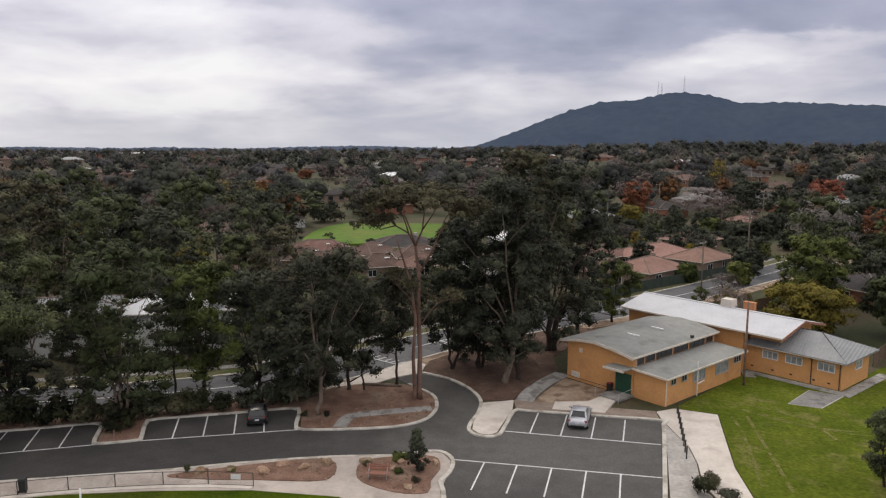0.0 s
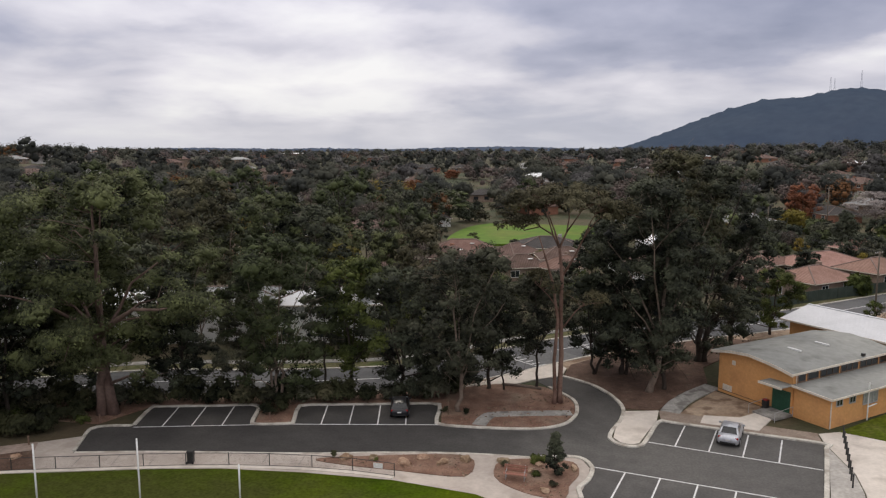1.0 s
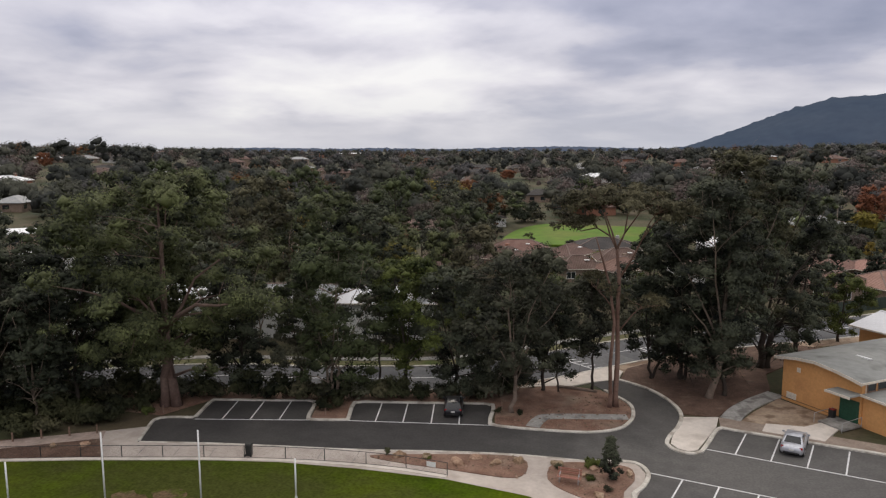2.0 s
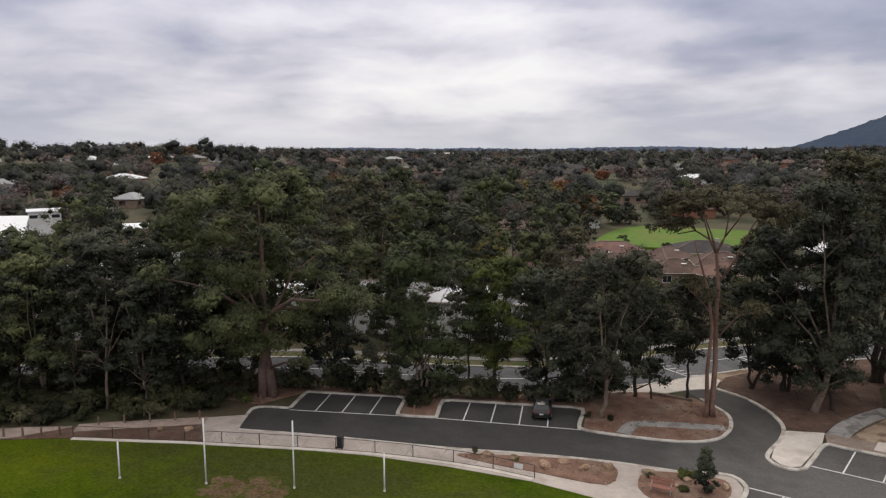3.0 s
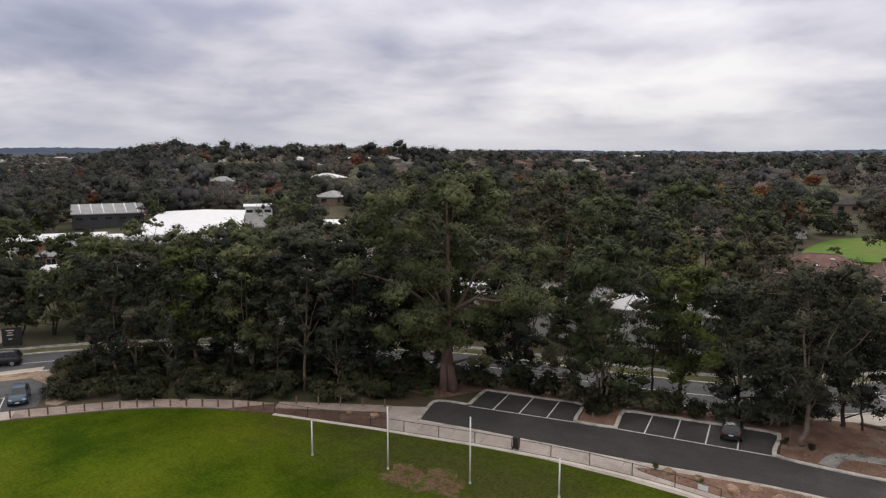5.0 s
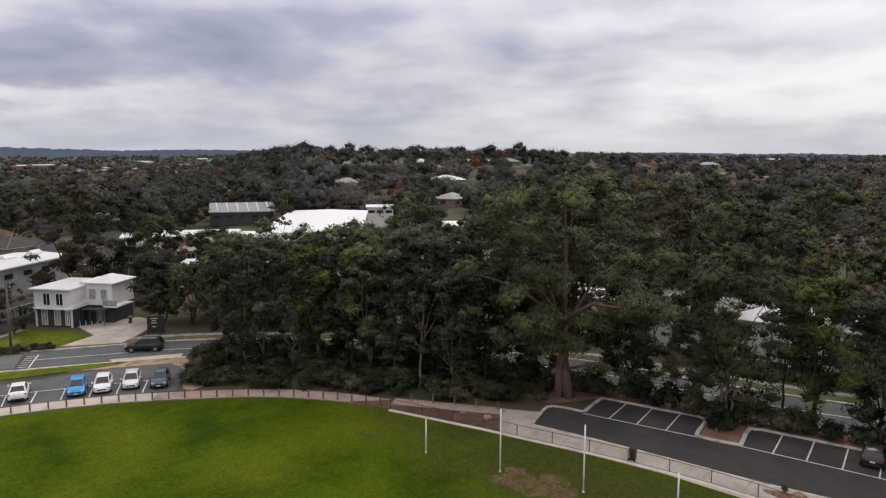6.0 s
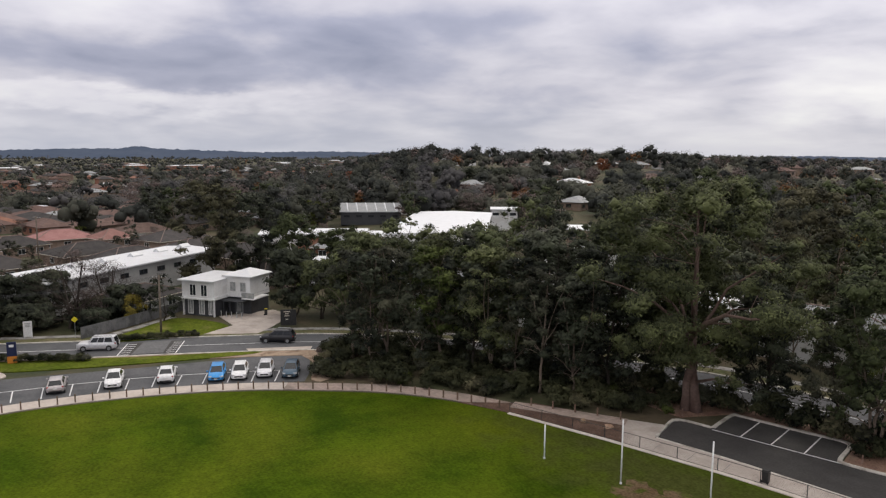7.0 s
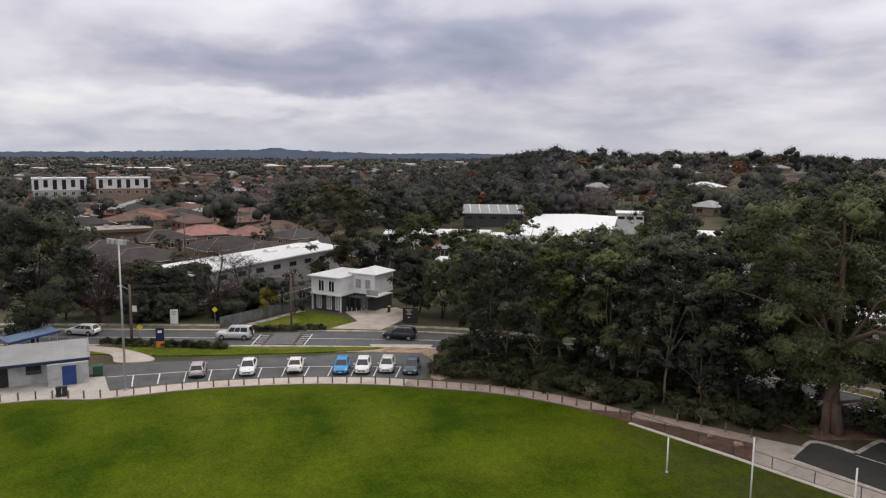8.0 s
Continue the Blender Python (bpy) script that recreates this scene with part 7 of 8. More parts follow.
def masts():
    for az, tip, base in ((-18.03, 5.02, 3.7), (-16.45, 4.55, 3.6), (-16.2, 4.65, 3.65)):
        x, y = -4000 * math.sin(radians(az)), 4000 * math.cos(radians(az))
        z0, z1 = EYE + 4000 * math.tan(radians(base)) - 10, EYE + 4000 * math.tan(radians(tip))
        ob = thing("radio_mast", "thin lattice radio mast on the mountain", "mast", "masts on the mountain")
        # The masts take the hill material, painted haze glow included.
        for dx, dy in ((-1, -1), (1, -1), (0, 1)):
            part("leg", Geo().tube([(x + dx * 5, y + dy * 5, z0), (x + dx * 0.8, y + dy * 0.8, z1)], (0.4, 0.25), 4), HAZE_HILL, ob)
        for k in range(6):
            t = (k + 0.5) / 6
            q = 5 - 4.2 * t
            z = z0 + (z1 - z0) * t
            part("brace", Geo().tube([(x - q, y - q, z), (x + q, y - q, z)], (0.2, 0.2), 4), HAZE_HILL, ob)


masts()

# ---- vehicles ----
TYRE = mat("tyre_rubber", (0.015, 0.015, 0.015), (0.022, 0.022, 0.022), 4, 0.8)
RIM = mat("alloy_rim", (0.45, 0.45, 0.46), (0.35, 0.35, 0.36), 6, 0.35, metal=0.8)
CAR_GLASS = mat("car_glass", (0.012, 0.014, 0.016), (0.02, 0.022, 0.025), 0.8, 0.08, spec=0.5)
LAMP = mat("headlamp_lens", (0.55, 0.56, 0.58), (0.42, 0.43, 0.45), 4, 0.15, spec=0.6)
TAIL = mat("tail_lamp_red", (0.30, 0.012, 0.012), (0.38, 0.02, 0.02), 4, 0.25, spec=0.5)
PLATE = mat("number_plate_plain", (0.6, 0.6, 0.58), (0.66, 0.66, 0.64), 3, 0.5)
TRIM = mat("black_trim", (0.02, 0.02, 0.021), (0.03, 0.03, 0.03), 4, 0.6)


def paint(name, col, metal=0.3):
    return mat(name, col, tuple(c * 0.9 for c in col), 0.7, 0.28, metal=metal, spec=0.6)


SILVER, PALE_CAR = paint("silver_car_paint", (0.50, 0.51, 0.55), 0.5), paint("pale_silver_car_paint", (0.66, 0.66, 0.68), 0.3)
WHITE_CAR, BLUE_CAR = paint("white_car_paint", (0.72, 0.72, 0.73), 0), paint("bright_blue_car_paint", (0.03, 0.26, 0.62), 0.2)
BLACK_CAR, TEAL_CAR, GREY_CAR = paint("black_car_paint", (0.014, 0.014, 0.018), 0.2), paint("slate_blue_car_paint", (0.045, 0.085, 0.125), 0.3), paint("warm_grey_car_paint", (0.46, 0.42, 0.42), 0.4)


def car(kind, body_mat, label, x, y, turn, z=0.03):
    """A car that points along +x before it is turned."""
    L, W, H, belt = {"sedan": (4.65, 1.8, 1.45, 0.93), "hatch": (4.25, 1.77, 1.44, 0.93), "suv": (4.55, 1.86, 1.68, 1.05), "wagon": (4.75, 1.86, 1.80, 1.10), "estate": (4.6, 1.8, 1.48, 0.95)}[kind]
    ob = thing("car", label, "car", "cars", pose(x, y, z, 0, 0, turn))
    h, w = L / 2, W / 2
    nose = {"sedan": 0.72, "hatch": 0.76, "suv": 0.88, "wagon": 0.98, "estate": 0.74}[kind]
    tail = {"sedan": 0.98, "hatch": 0.98, "suv": 1.06, "wagon": 1.10, "estate": 0.97}[kind]
    # Body shell: rounded sections from tail to nose; x, underside, shoulder height, width share.
    st = [(-h, 0.45, tail - 0.30, 0.72), (-h + 0.05, 0.34, tail - 0.16, 0.84), (-h + 0.18, 0.26, tail - 0.04, 0.92), (-h + 0.50, 0.22, tail, 0.98), (-h + 1.1, 0.2, (tail + belt) / 2 + 0.01, 1.0), (-0.3, 0.2, belt, 1.0),
          (0.6, 0.2, belt, 1.0), (h - 1.25, 0.2, belt - 0.03, 0.99), (h - 0.8, 0.2, (belt + nose) / 2 + 0.05, 0.97), (h - 0.4, 0.22, nose + 0.04, 0.93), (h - 0.15, 0.25, nose - 0.06, 0.84), (h - 0.03, 0.30, nose - 0.18, 0.72),
          (h, 0.38, nose - 0.28, 0.60)]
    ring = [(-0.86, 0.0), (-0.97, 0.14), (-1.0, 0.42), (-0.985, 0.66), (-0.95, 0.86), (-0.86, 0.97), (-0.6, 1.02), (0.0, 1.04), (0.6, 1.02), (0.86, 0.97), (0.95, 0.86), (0.985, 0.66), (1.0, 0.42), (0.97, 0.14), (0.86, 0.0)]
    m = len(ring)
    vs = [(sx, w * k * q, zb + (zt - zb) * u) for sx, zb, zt, k in st for q, u in ring]
    fs = [(i * m + k, i * m + (k + 1) % m, i * m + m + (k + 1) % m, i * m + m + k) for i in range(len(st) - 1) for k in range(m)]
    fs += [tuple(range(m))[::-1], tuple(range(len(vs) - m, len(vs)))]
    body = part("body", Geo().add(vs, fs), body_mat, ob, smooth=True)
    # Cabin: belt line ends r0, r1; roof ends t0, t1.
    r0, r1, t0, t1 = {"sedan": (-1.80, 1.20, -0.95, 0.25), "hatch": (-2.02, 1.18, -1.38, 0.20), "suv": (-2.18, 1.12, -1.80, 0.30), "wagon": (-2.28, 0.98, -2.08, 0.42), "estate": (-2.2, 1.15, -1.75, 0.2)}[kind]
    wb, wt = w * 0.90, w * (0.66 if kind in ("sedan", "hatch", "estate") else 0.76)
    zb, zt = belt - 0.05, H - 0.06

    def pane(name, pts, thick, parent=ob):
        n = (Vector(pts[1]) - Vector(pts[0])).cross(Vector(pts[2]) - Vector(pts[0])).normalized() * thick
        g = Geo().add([*pts, *[tuple(Vector(p) + n) for p in pts]], [(3, 2, 1, 0), (4, 5, 6, 7), (0, 1, 5, 4), (1, 2, 6, 5), (2, 3, 7, 6), (3, 0, 4, 7)])
        return part(name, g, CAR_GLASS, parent)

    # Inner cabin shell in the body colour, with the panes set on it.
    shell = [(r0, -wb, zb), (r1, -wb * 0.93, zb), (r1, wb * 0.93, zb), (r0, wb, zb), (t0, -wt, zt), (t1, -wt * 0.96, zt), (t1, wt * 0.96, zt), (t0, wt, zt)]
    quad = [(3, 2, 1, 0), (4, 5, 6, 7), (0, 1, 5, 4), (1, 2, 6, 5), (2, 3, 7, 6), (3, 0, 4, 7)]
    part("cabin", Geo().add(shell, quad), body_mat, ob)

    def on(a, b, c, d, u, v):
        a, b, c, d = (Vector(q) for q in (a, b, c, d))
        return tuple(a.lerp(b, u).lerp(d.lerp(c, u), v))

    def inset(i, u0, u1, v0, v1):
        q = [shell[k] for k in i]
        return [on(*q, u, v) for u, v in ((u0, v0), (u1, v0), (u1, v1), (u0, v1))]

    pane("windscreen", inset((1, 2, 6, 5), 0.05, 0.95, 0.06, 0.94), 0.012)
    pane("rear_window", inset((3, 0, 4, 7), 0.08, 0.92, 0.12, 0.90), 0.012)
    for idx in ((0, 1, 5, 4), (2, 3, 7, 6)):
        cuts = ((0.10, 0.40), (0.43, 0.66), (0.685, 0.93)) if kind in ("suv", "wagon", "estate") else ((0.15, 0.50), (0.53, 0.93))
        for u0, u1 in cuts if idx[0] == 0 else [(1 - b, 1 - a) for a, b in cuts]:
            pane("side_window", inset(idx, u0, u1, 0.10, 0.90), 0.012)
    # Roof: a shallow dome.
    vs, fs, nx, ny = [], [], 6, 5
    for i in range(nx + 1):
        for k in range(ny + 1):
            u, v = i / nx, 2 * k / ny - 1
            edge = (1 - (2 * u - 1) ** 4) * (1 - v ** 4)
            vs.append((t0 - 0.10 + (t1 - t0 + 0.2) * u, v * (wt + 0.02), zt - 0.02 + 0.085 * edge ** 0.6))
    fs = [(i * (ny + 1) + k, (i + 1) * (ny + 1) + k, (i + 1) * (ny + 1) + k + 1, i * (ny + 1) + k + 1) for i in range(nx) for k in range(ny)]
    part("roof", Geo().add(vs, fs), body_mat, ob, smooth=True)
    for s in (-1, 1):
        part("mirror", Geo().box((r1 - 0.35, s * (w + 0.07), belt + 0.05), (0.16, 0.2, 0.13), 0, (0.8, 0.9)), body_mat, ob)
        part("headlight", Geo().box((h - 0.20, s * w * 0.66, nose - 0.10), (0.30, 0.34, 0.12), s * -24, (0.9, 0.9)), LAMP, ob)
        part("taillight", Geo().box((-h + 0.13, s * w * 0.76, tail - 0.16), (0.14, 0.22, 0.15), s * 16, (0.9, 0.9)), TAIL, ob)
        for wx in (-h + 0.85, h - 0.88):
            arch = part("wheel_arch", Geo().tube([(wx, s * (w - 0.16), 0.34), (wx, s * (w + 0.004), 0.34)], (0.385, 0.385), 18), TRIM, ob)
            ty = part("wheel", Geo().tube([(wx, s * (w - 0.20), 0.32), (wx, s * (w + 0.012), 0.32)], (0.33, 0.32), 18), TYRE, ob)
            part("rim", Geo().tube([(wx, s * (w - 0.05), 0.32), (wx, s * (w + 0.025), 0.32)], (0.23, 0.22), 12), RIM, ty)
    part("grille", Geo().box((h - 0.03, 0, 0.52), (0.10, 0.9, 0.14), 0, (0.8, 0.95)), TRIM, ob)
    part("bumper_trim", Geo().box((-h + 0.03, 0, 0.40), (0.10, 1.2, 0.12)), TRIM, ob)
    part("number_plate", Geo().box((h + 0.03, 0, 0.42), (0.02, 0.37, 0.12)), PLATE, ob)
    part("number_plate", Geo().box((-h - 0.01, 0, 0.66), (0.03, 0.37, 0.12)), PLATE, ob)
    if kind == "wagon":
        spare = part("spare_wheel", Geo().tube([(-h + 0.05, 0.1, 0.92), (-h - 0.22, 0.1, 0.92)], (0.36, 0.34), 16), TYRE, ob)
        part("wheel_cover", Geo().tube([(-h - 0.18, 0.1, 0.92), (-h - 0.25, 0.1, 0.92)], (0.30, 0.28), 14), body_mat, spare)
        part("side_trim", Geo().box((0, 0, 0.40), (L * 0.86, W + 0.02, 0.14)), GREY_CAR, ob)
    if kind in ("suv", "wagon"):
        for s in (-1, 1):
            part("roof_rail", Geo().tube([(t0 + 0.2, s * wt * 0.88, H - 0.02), (t0 + 0.3, s * wt * 0.88, H + 0.06), (t1 - 0.3, s * wt * 0.88, H + 0.06), (t1 - 0.15, s * wt * 0.88, H - 0.02)], (0.028,) * 4, 5),
                 GALV if kind == "suv" else TRIM, ob)
    return ob


car("hatch", BLACK_CAR, "black hatchback parked nose-in under a tree", -17.1, 64.1, 103)
car("sedan", SILVER, "silver sedan parked nose-in before the hall", 12.5, 63.5, 74)
for kind, col, label, x, y, t in (
        ("hatch", GREY_CAR, "warm silver hatchback parked tail to the oval", -83.9, 6.6, 170),
        ("sedan", WHITE_CAR, "white sedan parked facing the oval", -82.7, 12.0, -14),
        ("sedan", WHITE_CAR, "white sedan parked tail to the oval", -81.6, 17.2, 163),
        ("hatch", BLUE_CAR, "bright blue hatchback facing the oval", -79.1, 22.0, -21),
        ("hatch", WHITE_CAR, "white hatchback facing the oval", -78.3, 24.3, -22),
        ("hatch", PALE_CAR, "pale silver hatchback facing the oval", -77.6, 27.0, -24),
        ("hatch", TEAL_CAR, "small slate blue hatchback facing the oval", -75.9, 29.4, -27)):
    car(kind, col, label, x, y, t)
car("wagon", PALE_CAR, "pale four-wheel drive with a spare wheel on the street", -98.4, 12.6, 246)
car("suv", BLACK_CAR, "black sport utility car on the street", -90.2, 33.2, 236)
car("estate", WHITE_CAR, "white station wagon on the street", -108.3, -6.2, 236)


# ---- oval furniture ----
def goal_post(x, y, h, label):
    ob = thing("goal_post", label, "goal post", "goal posts", pose(x, y, 0.05))
    part("post", Geo().tube([(0, 0, -0.1), (0, 0, h * 0.5), (0, 0, h)], (0.062, 0.062, 0.058), 10), WHITE_PAINT, ob, smooth=True)
    part("base_collar", Geo().tube([(0, 0, -0.02), (0, 0, 0.12)], (0.10, 0.09), 10), WHITE_PAINT, ob)


for x, y, h in ((-43.0, 38.35, 2.9), (-36.35, 40.2, 5.1), (-29.85, 42.15, 5.2), (-23.5, 44.3, 2.95)):
    goal_post(x, y, h, "tall white steel goal post" if h > 4 else "short white steel behind post")


def oval_fence():
    ob = thing("oval_fence", "low black mesh fence along the oval", "fence")
    pts = [(-52.9, 42.6), (-49.5, 43.7), (-46.4, 44.7), (-43.4, 45.7), (-40.2, 46.6), (-37.0, 47.5), (-33.8, 48.4), (-30.6, 49.2), (-27.3, 49.9), (-24.1, 50.4), (-20.7, 50.75), (-17.4, 50.85), (-14.0, 50.6)]
    for x, y in pts:
        part("post", Geo().tube([(x, y, 0), (x, y, 1.12)], (0.035, 0.035), 6), BLACK_METAL, ob)
    for a, b in zip(pts, pts[1:]):
        part("top_rail", Geo().tube([(*a, 1.1), (*b, 1.1)], (0.026, 0.026), 5), BLACK_METAL, ob)
        part("bottom_rail", Geo().tube([(*a, 0.12), (*b, 0.12)], (0.02, 0.02), 5), BLACK_METAL, ob)
        g, n = Geo(), 22
        d = Vector((b[0] - a[0], b[1] - a[1]))
        for k in range(n):
            for s in (0, 1):
                p, q = Vector(a) + d * (k / n), Vector(a) + d * min(1, (k + 4) / n)
                z = (0.14, 1.08) if s else (1.08, 0.14)
                g.tube([(p.x, p.y, z[0]), (q.x, q.y, z[1])], (0.0025, 0.0025), 3)
        part("wire_mesh", g, BLACK_METAL, ob)
    x, y = -15.3, 50.65
    part("sign", Geo().box((x, y, 0.78), (0.75, 0.02, 0.4), -5), WHITE_PAINT, ob, "small blank white sign")
    setting("fence_kerb", Geo().sweep(offset_path(pts, -0.25), [(0.22, 0), (0.22, 0.11), (-0.22, 0.11), (-0.22, 0)]), CONCRETE, "pale concrete mowing strip under the fence")


oval_fence()
# Joints sawn across the footpath.
for x, y, a in along(offset_path(smooth_path([(-40.2, 46.6), (-33.8, 48.4), (-27.3, 49.9), (-20.7, 50.75), (-14.0, 50.6)], 1.0), 1.35), 3.0, 1.0):
    setting("path_joint", Geo().box((x, y, 0.061), (0.035, 2.0, 0.006), a), DARK_SLAB, "dark joint across the footpath")

bollard_proto = None
for x, y, a in along(BOLLARD_LINE, 1.57, 0.5) + along([(-53.7, 45.2), (-49.6, 47.9), (-45.6, 50.3)], 2.2, 0.6):
    if bollard_proto is None:
        bollard_proto = thing("bollard", "short weathered timber bollard beside the path", "bollard", "timber bollards", pose(x, y, 0, 0, 0, a))
        part("post", Geo().box((0, 0, 0.4), (0.13, 0.13, 0.86)), TIMBER, bollard_proto)
        part("cap", Geo().box((0, 0, 0.86), (0.15, 0.15, 0.08), 0, (0.6, 0.6)), TIMBER, bollard_proto)
    else:
        copy_thing(bollard_proto, pose(x, y, 0, 0, 0, a))

steel_proto = None
for k in range(9):
    x, y = 22.0 - 2.45 * k / 8, 65.3 - 10.0 * k / 8
    if steel_proto is None:
        steel_proto = thing("bollard", "black steel bollard on the concrete path", "bollard", "black bollards", pose(x, y, 0.07))
        part("post", Geo().tube([(0, 0, -0.05), (0, 0, 1.05)], (0.06, 0.06), 8), BLACK_METAL, steel_proto)
        part("cap", Geo().tube([(0, 0, 1.05), (0, 0, 1.1)], (0.075, 0.05), 8), BLACK_METAL, steel_proto)
    else:
        copy_thing(steel_proto, pose(x, y, 0.07))


def wheelie_bin(x, y, turn, lid_mat, label):
    ob = thing("wheelie_bin", label, "bin", "wheelie bins", pose(x, y, 0.06, 0, 0, turn))
    part("body", Geo().box((0, 0, 0.5), (0.40, 0.44, 0.95), 180, (1.12, 1.12)), BLACK_METAL, ob)
    part("lid", Geo().box((0, 0, 1.0), (0.48, 0.54, 0.08), 0, (0.9, 0.9)), lid_mat, ob)
    for s in (-1, 1):
        part("wheel", Geo().tube([(-0.24, s * 0.2, 0.1), (-0.24, s * 0.28, 0.1)], (0.1, 0.1), 8), TYRE, ob)


wheelie_bin(-30.5, 49.75, 100, TRIM, "black wheelie bin by the oval fence")
wheelie_bin(*HALL.at(-0.8, 5.9), 40, mat("red_bin_lid", (0.2, 0.02, 0.02), (0.25, 0.03, 0.03), 3, 0.5), "dark wheelie bin with a red lid by the hall door")
wheelie_bin(-80.9, -7.15, 10, TRIM, "black wheelie bin beside the pavilion")
wheelie_bin(-80.85, -6.6, 10, TRIM, "black wheelie bin beside the pavilion")
wheelie_bin(-106.0, 37.2, 70, mat("yellow_bin_lid", (0.5, 0.4, 0.02), (0.55, 0.45, 0.03), 3, 0.5), "wheelie bin with a yellow lid by the white house")


def bench(x, y, turn):
    ob = thing("park_bench", "timber slat bench with a metal frame in the mulch bed", "bench", at=pose(x, y, 0.12, 0, 0, turn))
    for k in range(4):
        part("seat_slat", Geo().box((0, -0.2 + 0.12 * k, 0.45), (1.8, 0.1, 0.035)), BENCH_WOOD, ob)
        part("back_slat", Geo().box((0, 0.26 + 0.035 * k, 0.56 + 0.12 * k), (1.8, 0.035, 0.1)), BENCH_WOOD, ob)
    for s in (-0.7, 0.7):
        part("leg", Geo().tube([(s, -0.2, -0.05), (s, -0.2, 0.43), (s, 0.2, 0.43)], (0.03,) * 3, 6), GALV, ob)
        part("leg", Geo().tube([(s, 0.2, -0.05), (s, 0.22, 0.45), (s, 0.42, 1.0)], (0.03,) * 3, 6), GALV, ob)
        part("armrest", Geo().tube([(s, -0.2, 0.43), (s, -0.2, 0.66), (s, 0.3, 0.68)], (0.025,) * 3, 6), GALV, ob)


bench(-4.9, 51.8, -4)


def boulder(x, y, size, seed, label="sandstone boulder in the mulch bed", z=0.1):
    bm = bmesh.new()
    bmesh.ops.create_icosphere(bm, subdivisions=3, radius=0.5)
    for v in bm.verts:
        n = noise.noise(v.co * 1.7 + Vector((seed * 3.1, 0, 0)))
        v.co *= 1 + 0.55 * n + 0.22 * noise.noise(v.co * 5.0 + Vector((0, seed * 2.3, 0)))
        v.co.x *= size * 1.25
        v.co.y *= size * 0.85
        v.co.z = max(-0.15, v.co.z) * size * 0.75
    me = bpy.data.meshes.new("boulder")
    bm.to_mesh(me)
    bm.free()
    me.materials.append(ROCK)
    ob = new("boulder", me)
    ob.matrix_basis = pose(x, y, z + 0.08, 0, 0, seed * 47)
    tagged(ob, label, "rock", "boulders")


for i, (x, y, s) in enumerate(((-18.7, 52.9, 1.0), (-16.4, 53.3, 0.9), (-13.9, 52.8, 1.15), (-12.6, 54.1, 0.85), (-10.8, 53.5, 0.9), (-9.2, 54.4, 1.1), (-6.1, 54.6, 1.1), (-3.3, 54.5, 0.6), (-3.9, 53.3, 0.55),
                               (-0.6, 54.3, 0.7), (-2.6, 50.2, 0.8), (-5.0, 53.6, 0.5), (-44.9, 47.8, 0.8), (-47.2, 46.8, 0.7))):
    boulder(x, y, s * 0.85, i + 1)


def litter(poly, count, seed):
    """Loose stones and bark pieces strewn over a bed."""
    rng, g = random.Random(seed), Geo()
    xs, ys = [p[0] for p in poly], [p[1] for p in poly]
    while count:
        x, y = rng.uniform(min(xs), max(xs)), rng.uniform(min(ys), max(ys))
        if inside((x, y), poly):
            q = rng.uniform(0.05, 0.16)
            g.box((x, y, 0.13), (q * rng.uniform(1, 2.4), q, q * 0.7), rng.uniform(0, 180), (0.6, 0.6))
            count -= 1
    tagged(part("bark_litter", g, LOOSE_BARK), "loose stones and bark on the mulch", "litter", kind="stuff")


litter(BED_ONE, 130, 4)
litter(BED_TWO, 90, 5)
litter(ISLAND, 160, 6)


def log(x, y, turn, length, r):
    g = Geo().tube([(-length / 2, 0, r * 0.6), (0, 0.12, r * 0.65), (length / 2, -0.05, r * 0.55)], (r, r * 0.95, r * 0.8), 9)
    ob = part("fallen_log", g, BARK, None, smooth=True)
    ob.matrix_basis = pose(x, y, 0.1, 0, 0, turn)
    tagged(ob, "weathered fallen log on the leaf litter", "log", "fallen logs")


log(-6.4, 73.1, -8, 4.2, 0.16)


# ---- low planting ----
def shrub_mesh(seed, h, w, leaf, count=620, size=0.26):
    rs = np.random.RandomState(seed)
    m = 9
    a, q = rs.random(m) * 6.28, rs.random(m) ** 0.5
    cents = np.stack([np.cos(a) * q * w * 0.32, np.sin(a) * q * w * 0.32, h * (0.3 + 0.45 * rs.random(m))], 1)
    v, f = leaf_cloud(rs, cents, np.full(m, w * 0.24), count, size, 0.8, 0.0, 0.3)
    v[:, 2] = np.maximum(v[:, 2], 0.02)
    return leaves_mesh("foliage", v, f, leaf)


BELT_END = ((-81.3, 35.6), (-79.2, 35.0), (-80.2, 37.2), (-76.6, 34.6), (-74.4, 33.0))
SHRUBS = [shrub_mesh(900 + i, h, w, leaf) for i, (h, w, leaf) in enumerate(((1.5, 2.2, LEAF_SHRUB), (1.1, 2.0, LEAF_OLIVE), (1.9, 2.4, LEAF_SHRUB), (0.8, 1.6, LEAF_LIGHT), (1.3, 2.2, LEAF_GREY), (1.0, 2.1, LEAF_BARE)))]
SHRUB_TONE = ["dark green", "olive green", "tall dark green", "light green", "grey-green", "dry brown"]


def shrub(x, y, k, s, turn, place, z=0.0):
    ob = thing("shrub", SHRUB_TONE[k] + " shrub " + place, "shrub", "shrubs", pose(x, y, z, 0, 0, turn) @ Matrix.Scale(s, 4))
    part("foliage", SHRUBS[k], None, ob)


